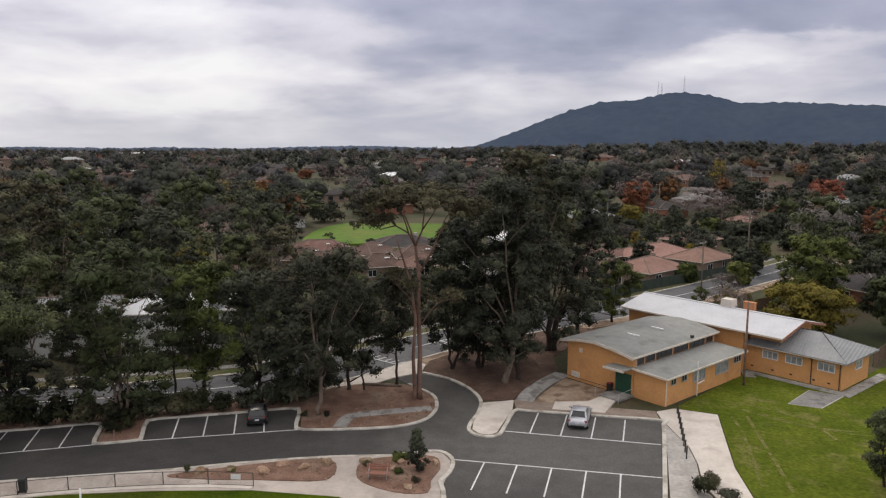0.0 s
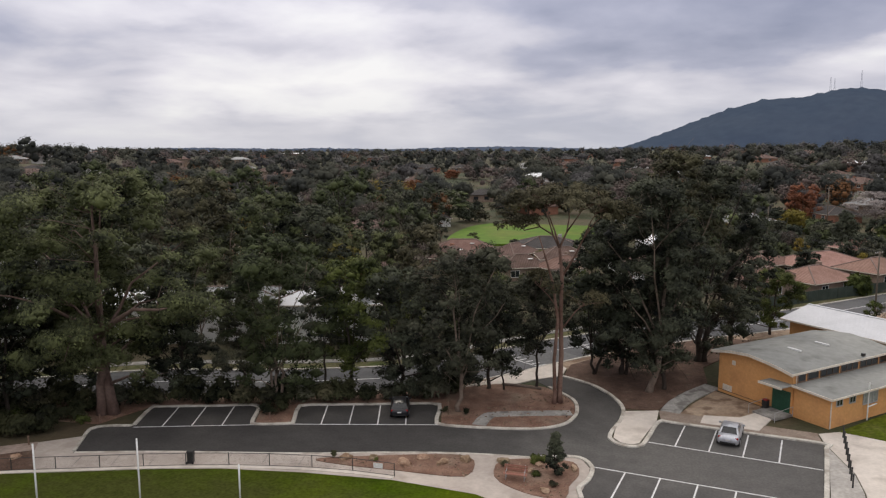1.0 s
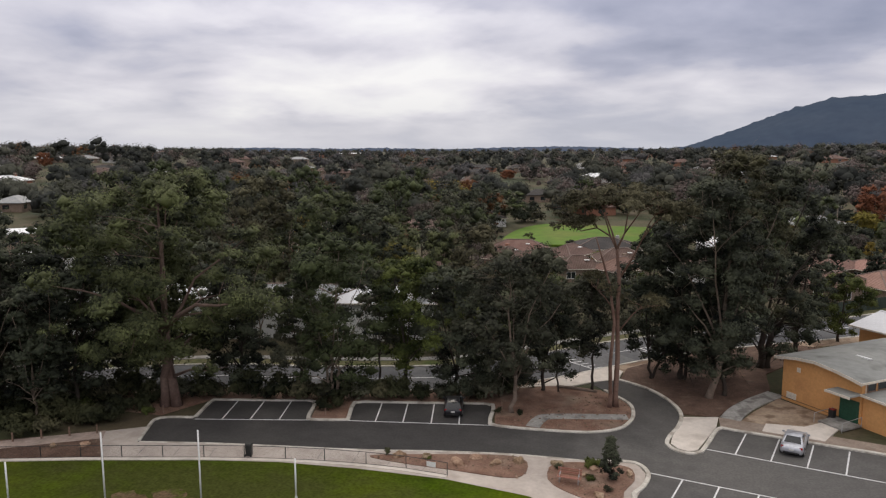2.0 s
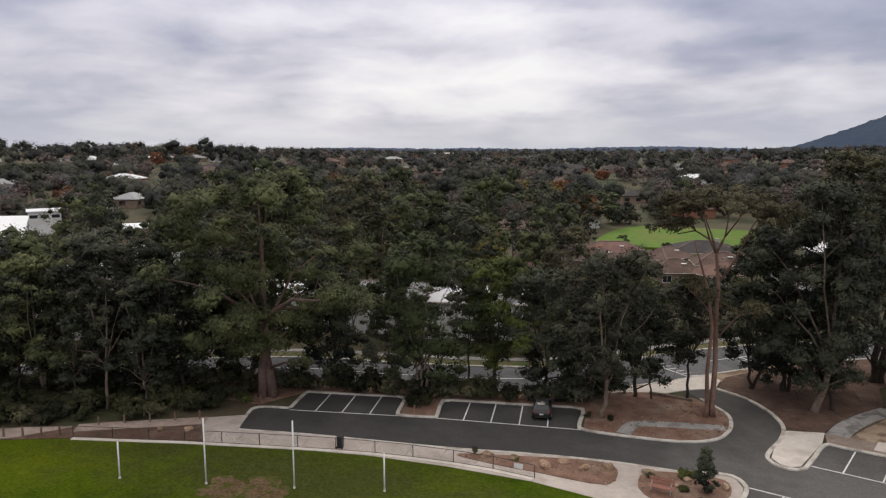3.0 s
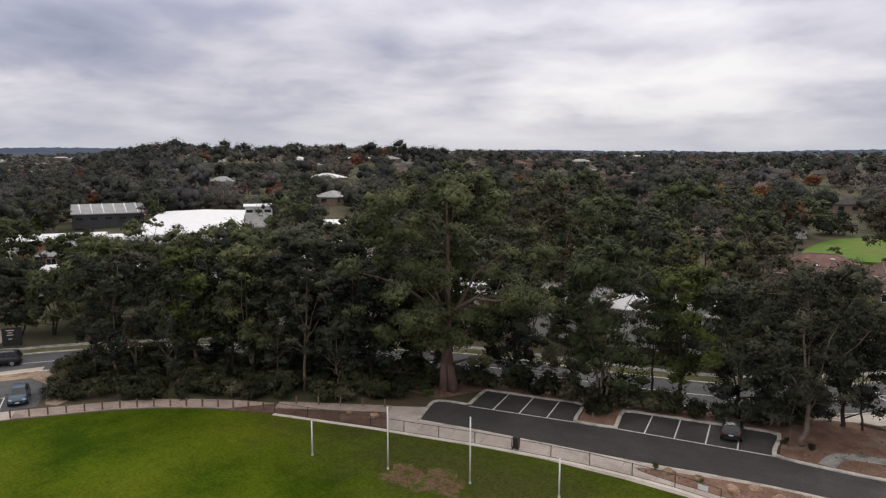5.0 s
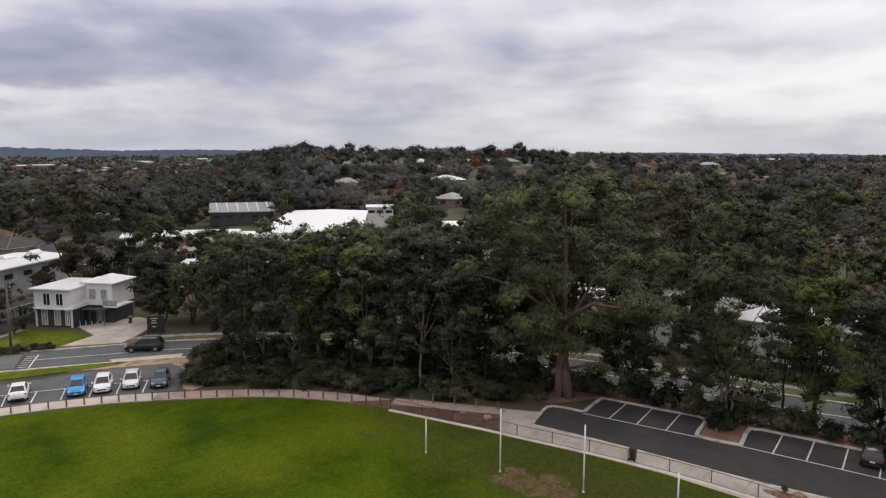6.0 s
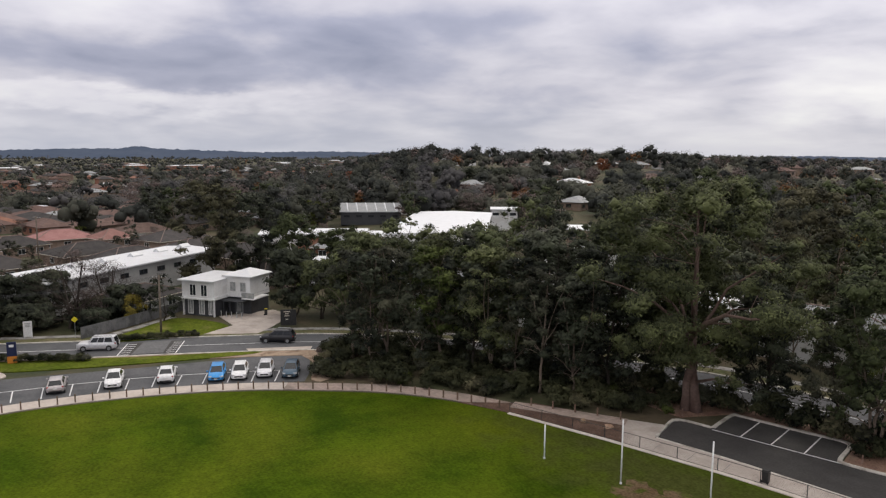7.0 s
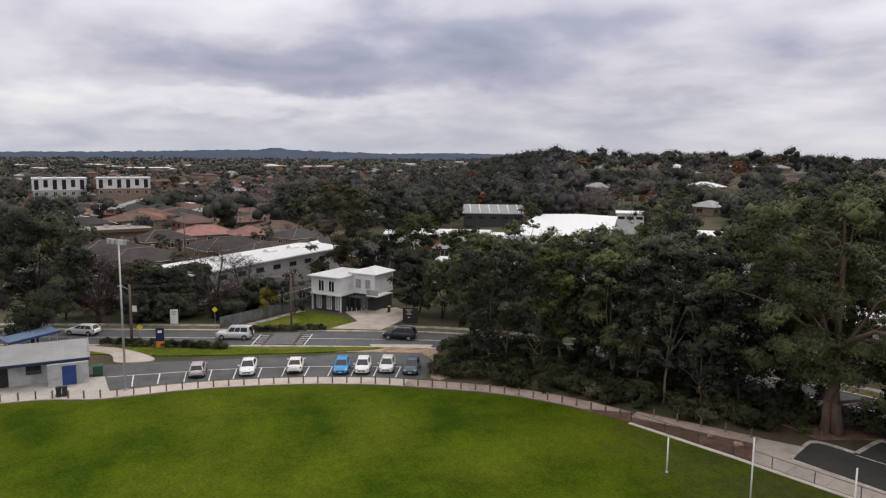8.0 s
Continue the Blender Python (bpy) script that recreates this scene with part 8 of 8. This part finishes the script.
def belt_shrubs():
    """Undergrowth between the oval path and the street."""
    rng = random.Random(21)
    poly = [(-81.5, 33.6), (-77, 33), (-72.5, 31), (-66.5, 37.3), (-60, 42), (-54.5, 46.4), (-46.5, 51.6), (-44.5, 56), (-51.5, 58.2), (-63, 54), (-74, 46.5), (-82.5, 37.5)]
    made = 0
    while made < 150:
        x, y = rng.uniform(-83, -44), rng.uniform(31, 59)
        if inside((x, y), poly):
            shrub(x, y, rng.choices(range(5), [7, 2, 5, 1, 1])[0], rng.uniform(0.8, 1.5), rng.uniform(0, 360), "in the roadside belt")
            made += 1


belt_shrubs()
for k, (x, y) in enumerate(BELT_END):
    shrub(x, y, (5, 1, 5, 4, 5)[k], 0.9 + 0.12 * (k % 3), k * 90, "on dry soil beside the car park")
for k, (x, y, a) in enumerate(along(smooth_path([(-81.5, 38.5), (-74, 46), (-66, 52.2), (-58, 56.6), (-50, 59.8)], 1.0), 1.25, 0.5)):
    shrub(x + 0.5 * math.sin(k * 2.1), y + 0.5 * math.cos(k * 1.3), (2, 0, 2, 4)[k % 4], 1.35 + 0.5 * math.sin(k * 1.7), k * 63, "at the back of the roadside belt")
for i, (x, y, k, s) in enumerate(((-30.5, 64.6, 0, 0.9), (-27.6, 65.2, 0, 1.1), (-24.6, 65.9, 2, 1.3), (-21.2, 66.9, 2, 0.9), (-19.5, 67.3, 0, 1.0), (-29.0, 60.6, 0, 0.9), (-27.9, 61.8, 0, 0.8), (-28.3, 62.9, 2, 0.8),
                                  (-36.5, 63.6, 0, 0.9), (-34.5, 64.0, 4, 0.7), (-38.6, 62.9, 1, 0.9), (-41.5, 61.9, 0, 0.9), (-43.5, 61.0, 4, 0.8), (-46, 58.5, 0, 1.0), (-45.6, 56.4, 1, 0.7), (-23.0, 66.0, 2, 1.0),
                                  (-16.5, 68.4, 0, 1.0), (-15.2, 67.8, 2, 0.8), (-12.9, 64.7, 0, 0.45), (-10.9, 64.6, 0, 0.4))):
    shrub(x, y, k, s, i * 71, "beside the parking bays")
def verge_shrubs():
    """Dark saplings and shrubs along the near side of the street."""
    rng = random.Random(77)
    for x, y, a in along(offset_path(STREET_LINE, -6.6), 1.3, 118.0):
        if x > -11.5:
            break
        if rng.random() < 0.85:
            shrub(x + rng.uniform(-0.5, 0.5), y + rng.uniform(-0.7, 0.5), rng.choice((0, 2, 2, 4, 1)), rng.uniform(0.8, 1.9), rng.uniform(0, 360), "on the street verge", 0.05)


verge_shrubs()
for i, (x, y, k, s) in enumerate(((-3.7, 55.1, 3, 0.75), (-3.0, 55.3, 3, 0.6), (-3.4, 52.6, 3, 0.5), (-5.9, 53.9, 1, 0.4), (-2.0, 51.2, 1, 0.4), (-19.8, 53.0, 0, 0.35), (-16.2, 53.0, 3, 0.3), (19.6, 50.6, 1, 0.9), (18.9, 49.3, 0, 1.0), (20.2, 48.2, 4, 0.8))):
    shrub(x, y, k, s, i * 57, "in the planting bed", 0.1)
for k in range(34):
    p = (-101.2 + 7.6 * k / 33, -3.4 + 14.0 * k / 33)
    shrub(p[0] + 0.25 * math.sin(k * 2.3), p[1], 0 if k % 3 else 4, 0.66, k * 80, "clipped into the hedge on the median", 0.1)
for k in range(28):
    p = (-102.0 + 3.3 * k / 27, 13.6 + 11.2 * k / 27)
    shrub(p[0] + 0.3 * math.sin(k * 1.9), p[1], 0 if k % 3 else 1, 0.62, k * 80, "in the low hedge before the lawn", 0.05)
plant_tree(-2.0, 53.2, 3.4, 1.9, LEAF_DARK, BARK_DARK, "dense dark young conifer in the mulch bed", 300, 0.1, name="conifer", group="", base=0.05, radius=0.08, leaves=7000, size=0.15, clumps=80, clump_r=0.13, core=0.75, slim=0.4, cone=True)
plant_tree(31.6, 45.5, 4.5, 3.0, LEAF_GUM, BARK_DARK, "olive bush at the edge of the lawn", 301, 0.05, name="bush", group="", base=0.06, radius=0.1, leaves=7000, size=0.25, clumps=24)
plant_tree(32.6, 50.6, 6.0, 3.8, LEAF_GUM, BARK_DARK, "tall olive bush at the edge of the lawn", 302, 0.05, name="bush", group="", base=0.06, radius=0.1, leaves=8000, size=0.25, clumps=24)

# Trees round the hall wing and across the street, set by hand.
for i, (x, y, h, w, leaf, label) in enumerate((
        (48.5, 94, 6.8, 11, LEAF_YELLOW, "yellow-green broad tree behind the hall wing"), (59, 92, 8.5, 10, LEAF_GUM, "olive tree behind the hall wing"), (54, 104, 12, 12, LEAF_LIGHT, "tall light olive tree behind the hall"),
        (67, 108, 9, 9, LEAF_DARK, "dark tree behind the hall"), (40, 99, 5.5, 7, LEAF_BARE, "bare grey winter shrub by the street"), (66, 88, 9, 8, LEAF_DARK, "dark tree beside the lawn"),
        (61, 80, 8, 7, LEAF_GUM, "olive tree beside the lawn"), (-22, 92.4, 14.8, 8, LEAF_OLIVE, "olive-brown gum tree across the street"), (-46, 99, 18, 13, LEAF_GUM, "tall olive gum tree behind the white houses"),
        (-58, 100, 20.5, 14, LEAF_OLIVE, "tall dull gum tree behind the white houses"), (-40, 100, 16.5, 11, LEAF_DARK, "dark gum tree behind the white houses"), (-30, 106, 12, 9, LEAF_GUM, "olive gum tree among the houses"),
        (-118, 4, 7.5, 8, LEAF_DARK, "dark tree before the long block"), (-120, -3, 8.5, 9, LEAF_TWIG, "bare winter tree before the long block"), (-122.5, 9, 7.0, 7, LEAF_DARK, "dark tree before the long block"),
        (-126, 0, 7.0, 8, LEAF_OLIVE, "dull olive tree at the end of the long block"), (-115, -4.5, 10.5, 9, LEAF_TWIG, "bare winter tree before the long block"), (-112.5, 11.2, 11, 13, LEAF_TWIG, "bare spreading winter tree before the long block"),
        (-121, 17, 8, 9, LEAF_TWIG, "bare winter tree before the long block"), (-110, 13.5, 3.0, 4.5, LEAF_DARK, "dark clipped tree beside the fence"), (-113, 18.5, 5.5, 6.5, LEAF_DARK, "dark bushy tree beside the fence"),
        (-112, 5, 4.2, 5, LEAF_DARK, "dark bush behind the white sign"), (-113, 0.5, 4.6, 6, LEAF_DARK, "dark bush before the long block"), (-114.5, 8.0, 3.6, 5, LEAF_DARK, "dark bush before the long block"), (-115.5, 14.5, 3.4, 5, LEAF_GUM, "olive bush before the long block"), (-119, -9, 9, 8, LEAF_OLIVE, "dull olive tree across the street"), (-103.0, 40.6, 10.5, 9, LEAF_DARK, "dark tree beside the forecourt"), (-99.5, 43.5, 9.0, 8, LEAF_GUM, "olive gum tree beside the forecourt"),
        (-96, 46.5, 11.5, 9, LEAF_GUM, "olive gum tree across the street"), (-89, 50, 13, 9, LEAF_DARK, "dark gum tree across the street"), (-104, 50, 13, 10, LEAF_GUM, "olive gum tree across the street"),
        (-130.5, 36, 20, 13, LEAF_OLIVE, "tall dull olive gum tree behind the white house"), (-130, 44, 17.5, 11, LEAF_DARK, "tall dark tree behind the white house"), (-124, 49, 14, 10, LEAF_GUM, "olive gum tree behind the white house"))):
    plant_tree(x, y, h, w, leaf, BARK_GREY if leaf is LEAF_BARE else BARK_DARK, label, 700 + i, turn=i * 50, name="tree", base=0.12 if leaf is not LEAF_GUM else 0.2, radius=0.38 if leaf is LEAF_TWIG else 0.2, limbs=12 if leaf is LEAF_TWIG else 6,
               leaves=2000 if leaf in BARE_SET else 9000, size=0.3 if leaf in BARE_SET else 0.38, slim=0.25 if leaf in BARE_SET else 0.6, stems=2, clumps=88 if leaf in BARE_SET else 40, clump_r=0.12 if leaf in BARE_SET else 0.13, core=0 if leaf in BARE_SET else 0.68, twigs=6 if leaf in BARE_SET else 1)


# ---- poles, lights, signs, fences ----
def pole(x, y, h, label, r=0.16, material=None, arms=(), turn=0.0, wires=True, name="power_pole", z=None):
    ob = thing(name, label, "pole", "power poles" if name == "power_pole" else "", pose(x, y, terrain(x, y) if z is None else z, 0, 0, turn))
    part("shaft", Geo().tube([(0, 0, -0.3), (0, 0, h * 0.5), (0, 0, h)], (r, r * 0.9, r * 0.75), 9), material or POLE_TIMBER, ob, smooth=True)
    for za, half in arms:
        arm = part("crossarm", Geo().box((0, 0.12, za), (2 * half, 0.1, 0.12)), POLE_TIMBER, ob)
        for k in (-0.9, -0.35, 0.35, 0.9):
            part("insulator", Geo().tube([(k * half, 0.12, za + 0.06), (k * half, 0.12, za + 0.24)], (0.05, 0.035), 6), WHITE_PAINT, arm)
    return ob


pole(31.6, 73.5, 9.0, "bare timber pole standing in the lawn", 0.13, TIMBER, name="timber_pole")
pole(-102.5, 21.1, 8.2, "timber power pole beside the front lawn", 0.16, arms=((7.8, 0.9),), turn=65)
pole(-102.0, -0.1, 7.6, "timber power pole with a street light and banner", 0.2, turn=65)
pole(42.4, 117, 9.5, "timber power pole beyond the hall", 0.14, arms=((9.2, 0.9),), turn=40)
pole(62, 146, 12, "timber power pole with two crossarms", 0.16, arms=((11.6, 1.2), (10.3, 1.2)), turn=40)
for x, y, h in ((40, 176, 12), (22, 190, 12), (84, 190, 13), (64, 215, 13), (-176, 12, 11), (-60, 150, 12), (-118, 108, 13)):
    pole(x, y, h, "timber power pole among the houses", 0.16, arms=((h - 0.4, 1.2),), turn=30)


def wires(a, b, sag=0.8, offs=(-0.8, -0.3, 0.3, 0.8)):
    ob = thing("power_line", "thin sagging overhead wires between poles", "cable", "overhead wires")
    d = Vector((b[0] - a[0], b[1] - a[1])).normalized()
    for o in offs:
        pts = []
        for k in range(9):
            t = k / 8
            pts.append((a[0] + (b[0] - a[0]) * t - d.y * o, a[1] + (b[1] - a[1]) * t + d.x * o, a[2] + (b[2] - a[2]) * t - sag * 4 * t * (1 - t)))
        part("wire", Geo().tube(pts, (0.012,) * 9, 3), BLACK_METAL, ob)


wires((42.4, 117, 9.4), (62, 146, 11.9))
wires((62, 146, 11.9), (84, 190, 12.9), 1.2)
wires((42.4, 117, 9.4), (22, 190, 11.9), 1.4)
wires((-102.5, 21.1, 8.0), (-102.0, -0.1, 7.3), 0.4)


def street_light():
    ob = thing("banner", "dark banner and small sign boxes on the power pole", "sign", at=pose(-102.0, -0.1, 0, 0, 0, 65))
    part("banner_panel", Geo().box((0.55, 0, 4.6), (0.7, 0.04, 2.3)), TRIM, ob)
    part("white_panel", Geo().box((0.55, -0.03, 4.4), (0.6, 0.03, 0.8)), WHITE_PAINT, ob)
    part("lamp_arm", Geo().tube([(0, 0, 6.9), (-1.2, 0.3, 7.3)], (0.04, 0.03), 6), GALV, ob)
    part("lamp_head", Geo().box((-1.4, 0.34, 7.32), (0.6, 0.22, 0.12)), GALV, ob)


street_light()


def floodlight(x, y, h):
    ob = thing("floodlight_tower", "tall galvanised floodlight pole beside the oval", "light pole", at=pose(x, y, 0.05, 0, 0, 35))
    part("shaft", Geo().tube([(0, 0, -0.2), (0, 0, h * 0.5), (0, 0, h)], (0.12, 0.10, 0.07), 10), GALV, ob, smooth=True)
    part("base_plate", Geo().box((0, 0, 0.05), (0.5, 0.5, 0.1)), GALV, ob)
    part("crossarm", Geo().box((0, 0, h), (2.6, 0.12, 0.12)), GALV, ob)
    for k in (-1.1, -0.4, 0.6, 1.1):
        head = part("lamp_head", Geo().box((k, -0.25, h + 0.1), (0.6, 0.35, 0.5), 12 * k), GALV, ob)
        part("lens", Geo().box((k, -0.44, h + 0.08), (0.5, 0.04, 0.4), 12 * k), LAMP, head)


floodlight(-80.7, -0.9, 15.6)


def road_sign(x, y, turn, h, col, label, size=0.6, diamond=True):
    ob = thing("road_sign", label, "sign", "road signs", pose(x, y, 0.05, 0, 0, turn))
    part("post", Geo().tube([(0, 0, -0.1), (0, 0, h)], (0.035, 0.035), 6), GALV, ob)
    g = Geo()
    s = size * 0.7
    if diamond:
        g.add([(0, -0.05, h - s), (s, -0.05, h), (0, -0.05, h + s), (-s, -0.05, h), (0, -0.08, h - s), (s, -0.08, h), (0, -0.08, h + s), (-s, -0.08, h)],
              [(0, 1, 2, 3), (7, 6, 5, 4), (0, 4, 5, 1), (1, 5, 6, 2), (2, 6, 7, 3), (3, 7, 4, 0)])
    else:
        g.box((0, -0.06, h), (size, 0.03, size * 1.3))
    part("panel", g, col, ob)


YELLOW = mat("yellow_sign_face", (0.62, 0.52, 0.02), (0.66, 0.56, 0.03), 2, 0.5)
road_sign(-105.8, 10.9, 75, 2.6, YELLOW, "yellow diamond warning sign beside the street")
road_sign(-101.4, 0.9, 75, 1.9, YELLOW, "yellow diamond warning sign on the verge")


def totems():
    ob = thing("notice_board", "tall white notice board beside the street", "sign", at=pose(-109.0, 5.6, 0, 0, 0, 78))
    part("panel", Geo().box((0, 0, 1.35), (1.05, 0.12, 2.1)), WHITE_PAINT, ob)
    for k, (w, z) in enumerate(((0.7, 2.1), (0.55, 1.9), (0.62, 1.7))):
        part("text_bar", Geo().box((0, -0.075, z), (w, 0.03, 0.1)), GREY_WALL, ob)
    for s in (-0.44, 0.44):
        part("post", Geo().box((s, 0, 0.3), (0.1, 0.1, 0.8)), GALV, ob)
    ob = thing("pylon_sign", "navy and orange pylon sign on the grass median", "sign", at=pose(-96.9, 3.2, 0.1, 0, 0, 78))
    part("panel", Geo().box((0, 0, 1.7), (1.0, 0.16, 1.7)), mat("navy_sign_face", (0.012, 0.018, 0.06), (0.016, 0.022, 0.07), 2, 0.5), ob)
    part("base", Geo().box((0, 0, 0.42), (1.0, 0.16, 0.85)), mat("orange_sign_face", (0.55, 0.2, 0.03), (0.6, 0.23, 0.04), 2, 0.5), ob)
    part("text_bar", Geo().box((0, -0.095, 2.1), (0.5, 0.03, 0.3)), WHITE_PAINT, ob)
    ob = thing("forecourt_sign", "black sign with pale bars beside the forecourt", "sign", at=pose(-97.2, 37.4, 0.05, 0, 0, 62))
    part("panel", Geo().box((0, 0, 1.35), (2.2, 0.15, 2.3)), TRIM, ob)
    for k, (w, z) in enumerate(((0.9, 2.2), (0.5, 1.9), (0.7, 1.6), (0.4, 1.1))):
        part("text_bar", Geo().box((-0.2, -0.09, z), (w, 0.03, 0.09)), FASCIA, ob)


totems()


def paling_fence(pts, h, material, label, gap=0.16):
    ob = thing("fence", label, "fence", "garden fences")
    for x, y, a in along(pts, 2.4):
        part("post", Geo().box((x, y, terrain(x, y) + h / 2), (0.1, 0.1, h), a), material, ob)
    run = along(pts, 2.4)
    for (x, y, a), (x2, y2, _) in zip(run, run[1:]):
        m = ((x + x2) / 2, (y + y2) / 2)
        part("panel", Geo().box((*m, terrain(*m) + h / 2 + 0.05), (2.42, 0.04, h - 0.1), a), material, ob)


paling_fence([(-104.8, 11.5), (-108.5, 17.5), (-112.5, 23.0), (-117, 29)], 1.7, mat("grey_paling", (0.13, 0.13, 0.135), (0.17, 0.17, 0.17), 1.2, 0.9, stain=(0.09, 0.09, 0.09), stain_scale=0.8), "grey paling fence beside the white house")
paling_fence([(25.5, 116), (40, 127.5), (56, 139), (66, 147)], 1.9, mat("dark_green_fence", (0.035, 0.05, 0.042), (0.05, 0.065, 0.055), 1, 0.7), "dark green metal fence along the street")
paling_fence([(47.5, 108), (50, 109.5), (53, 111.5)], 1.9, TIMBER, "weathered timber fence beyond the hall")
paling_fence([(49, 80), (55, 86), (60, 92)], 1.8, TIMBER, "weathered timber fence beside the lawn")
for x, y in ((-43.2, 55.9), (-40.6, 61.3), (-37.0, 62.4), (-30.2, 63.4), (-28.2, 59.4), (-21.0, 66.2), (-12.4, 64.0), (-12.8, 66.0)):
    ob = thing("marker_post", "short timber marker post in the leaf litter", "post", "marker posts", pose(x, y, 0.05))
    part("post", Geo().box((0, 0, 0.35), (0.1, 0.1, 0.9)), TIMBER, ob)


# ---- sports pavilion ----
def pavilion():
    fr = Frame(-84.9, -4.5, 274.0)       # a runs along the front, b away from the oval is negative
    ob = thing("pavilion", "pale grey block pavilion with a ribbed metal roof", "building")
    part("wall", fr.box(Geo(), (3.95, 24), (-6.2, -1.8), (0, 2.62)), PALE_BLOCK, ob)
    part("store_wall", fr.box(Geo(), (0, 3.95), (-6.2, 0.0), (0, 2.42)), PALE_BLOCK, ob)
    roof = part("roof", fr.slab(Geo(), [(-6.9, 3.32), (-0.5, 2.70)], (-0.15, 25), 0.06), striped("pavilion_roof", (0.27, 0.277, 0.285), (0.33, 0.337, 0.345), 0.5, 4, 0.5, grain=0.06), ob)
    for k in range(42):
        a = -0.1 + 0.6 * k
        part("roof_rib", fr.slab(Geo(), [(-6.9, 3.36), (-0.5, 2.74)], (a, a + 0.05), 0.05), roof.data.materials[0], roof)
    part("fascia", fr.box(Geo(), (-0.15, 25), (-0.5, -0.42), (2.44, 2.72)), mat("navy_fascia", (0.018, 0.028, 0.075), (0.025, 0.035, 0.085), 2, 0.5), ob)
    part("bargeboard", fr.slab(Geo(), [(-6.9, 3.28), (-0.5, 2.66)], (-0.22, -0.15), 0.24), GREY_WALL, ob)
    door = part("door", fr.box(Geo(), (1.3, 2.45), (0.0, 0.05), (0.1, 2.1)), BLUE_PAINT, ob, "blue painted steel door")
    part("door_frame", fr.box(Geo(), (1.2, 2.55), (0.0, 0.03), (0.05, 2.18)), BLUE_PAINT, door)
    window_on(ob, fr, "b", -1.8, (4.6, 5.9), 1.25, 2.3, GLASS, TRIM, 1, 1)
    window_on(ob, fr, "b", -1.8, (11, 14), 1.2, 2.3, GLASS, TRIM, 2, 1)
    part("door", fr.box(Geo(), (7.6, 8.8), (-1.8, -1.74), (0.1, 2.1)), TRIM, ob)
    part("meter_box", fr.box(Geo(), (2.9, 3.5), (0.0, 0.16), (1.0, 1.8)), PALE_BLOCK, ob)
    ob = thing("skip_bin", "dark green steel skip bin beside the pavilion", "bin", at=pose(-87.5, -3.7, 0.05, 0, 0, 90))
    part("body", Geo().box((0, 0, 0.55), (0.95, 1.1, 1.0), 0, (1.06, 1.1)), GREEN_DOOR, ob)
    part("lid", Geo().box((0, 0, 1.09), (1.06, 1.2, 0.07)), GREEN_DOOR, ob)
    ob = thing("shelter", "low shelter with a blue metal roof behind the pavilion", "shelter")
    f2 = Frame(-97.8, -8.1, 312)
    part("roof", f2.slab(Geo(), [(-1.7, 3.45), (0.0, 3.1)], (0, 6.6), 0.10), striped("blue_shelter_roof", (0.13, 0.19, 0.30), (0.17, 0.23, 0.34), 0.4, 252, 0.5), ob)
    part("fascia", f2.box(Geo(), (0, 6.6), (0.0, 0.07), (2.93, 3.15)), BLUE_PAINT, ob)
    for a in (0.3, 3.1, 5.9):
        for b in (-1.5, -0.2):
            part("column", f2.box(Geo(), (a - 0.06, a + 0.06), (b - 0.06, b + 0.06), (0, 3.1)), GALV, ob)
    setting("concrete_slab", Geo().prism([(-79.6, -2.2), (-82.0, -2.6), (-86.5, -3.0), (-86.9, -4.4), (-88, -24), (-82.6, -24), (-81.4, -12.5), (-81.2, -10), (-80.9, -8), (-79.2, -4.4)], 0.0, 0.078), OLD_APRON, "worn pale concrete apron of the pavilion")


pavilion()


# ---- raised street crossing and far road marks ----
def crossing():
    """Raised street crossings: a paler platform with toothed ramps and a white line on both sides."""
    def plain(pts, m, z, label):
        setting("raised_crossing", Geo().prism(pts, 0.0, z), m, label)

    def teeth(a, b, step, n, length, z):
        a, b, step = Vector(a), Vector(b), Vector(step)
        painted(tuple(a), tuple(b), 0.14, z, "white painted line across the street", "street_mark")
        for k in range(n):
            p = a.lerp(b, (k + 0.5) / n)
            painted(tuple(p + step * 0.25), tuple(p + step * (0.25 + length)), 0.13, z, "white painted tooth mark", "tooth_mark")

    plain([(-93.5, 15.6), (-98.9, 18.1), (-97.9, 21.4), (-92.4, 19.1)], PLATFORM, 0.10, "grey raised street crossing")
    plain([(-93.6, 14.2), (-99.0, 16.5), (-98.9, 18.1), (-93.5, 15.6)], ASPHALT, 0.07, "dark ramp of the street crossing")
    plain([(-92.4, 19.1), (-97.9, 21.4), (-97.1, 22.6), (-91.7, 20.3)], ASPHALT, 0.07, "dark ramp of the street crossing")
    teeth((-93.65, 13.95), (-99.1, 16.2), (0.35, 0.94), 6, 1.0, 0.078)
    teeth((-91.6, 20.45), (-96.8, 22.8), (-0.35, -0.94), 6, 1.0, 0.078)
    plain([(-8.6, 83.5), (-4.6, 80.1), (0.4, 84.6), (-3.2, 88.2)], PLATFORM, 0.05, "grey raised street crossing")
    teeth((-9.7, 84.2), (-5.0, 80.6), (0.74, 0.67), 6, 1.1, 0.056)
    teeth((-1.2, 91.8), (3.2, 87.8), (-0.74, -0.67), 6, 1.1, 0.05)


crossing()
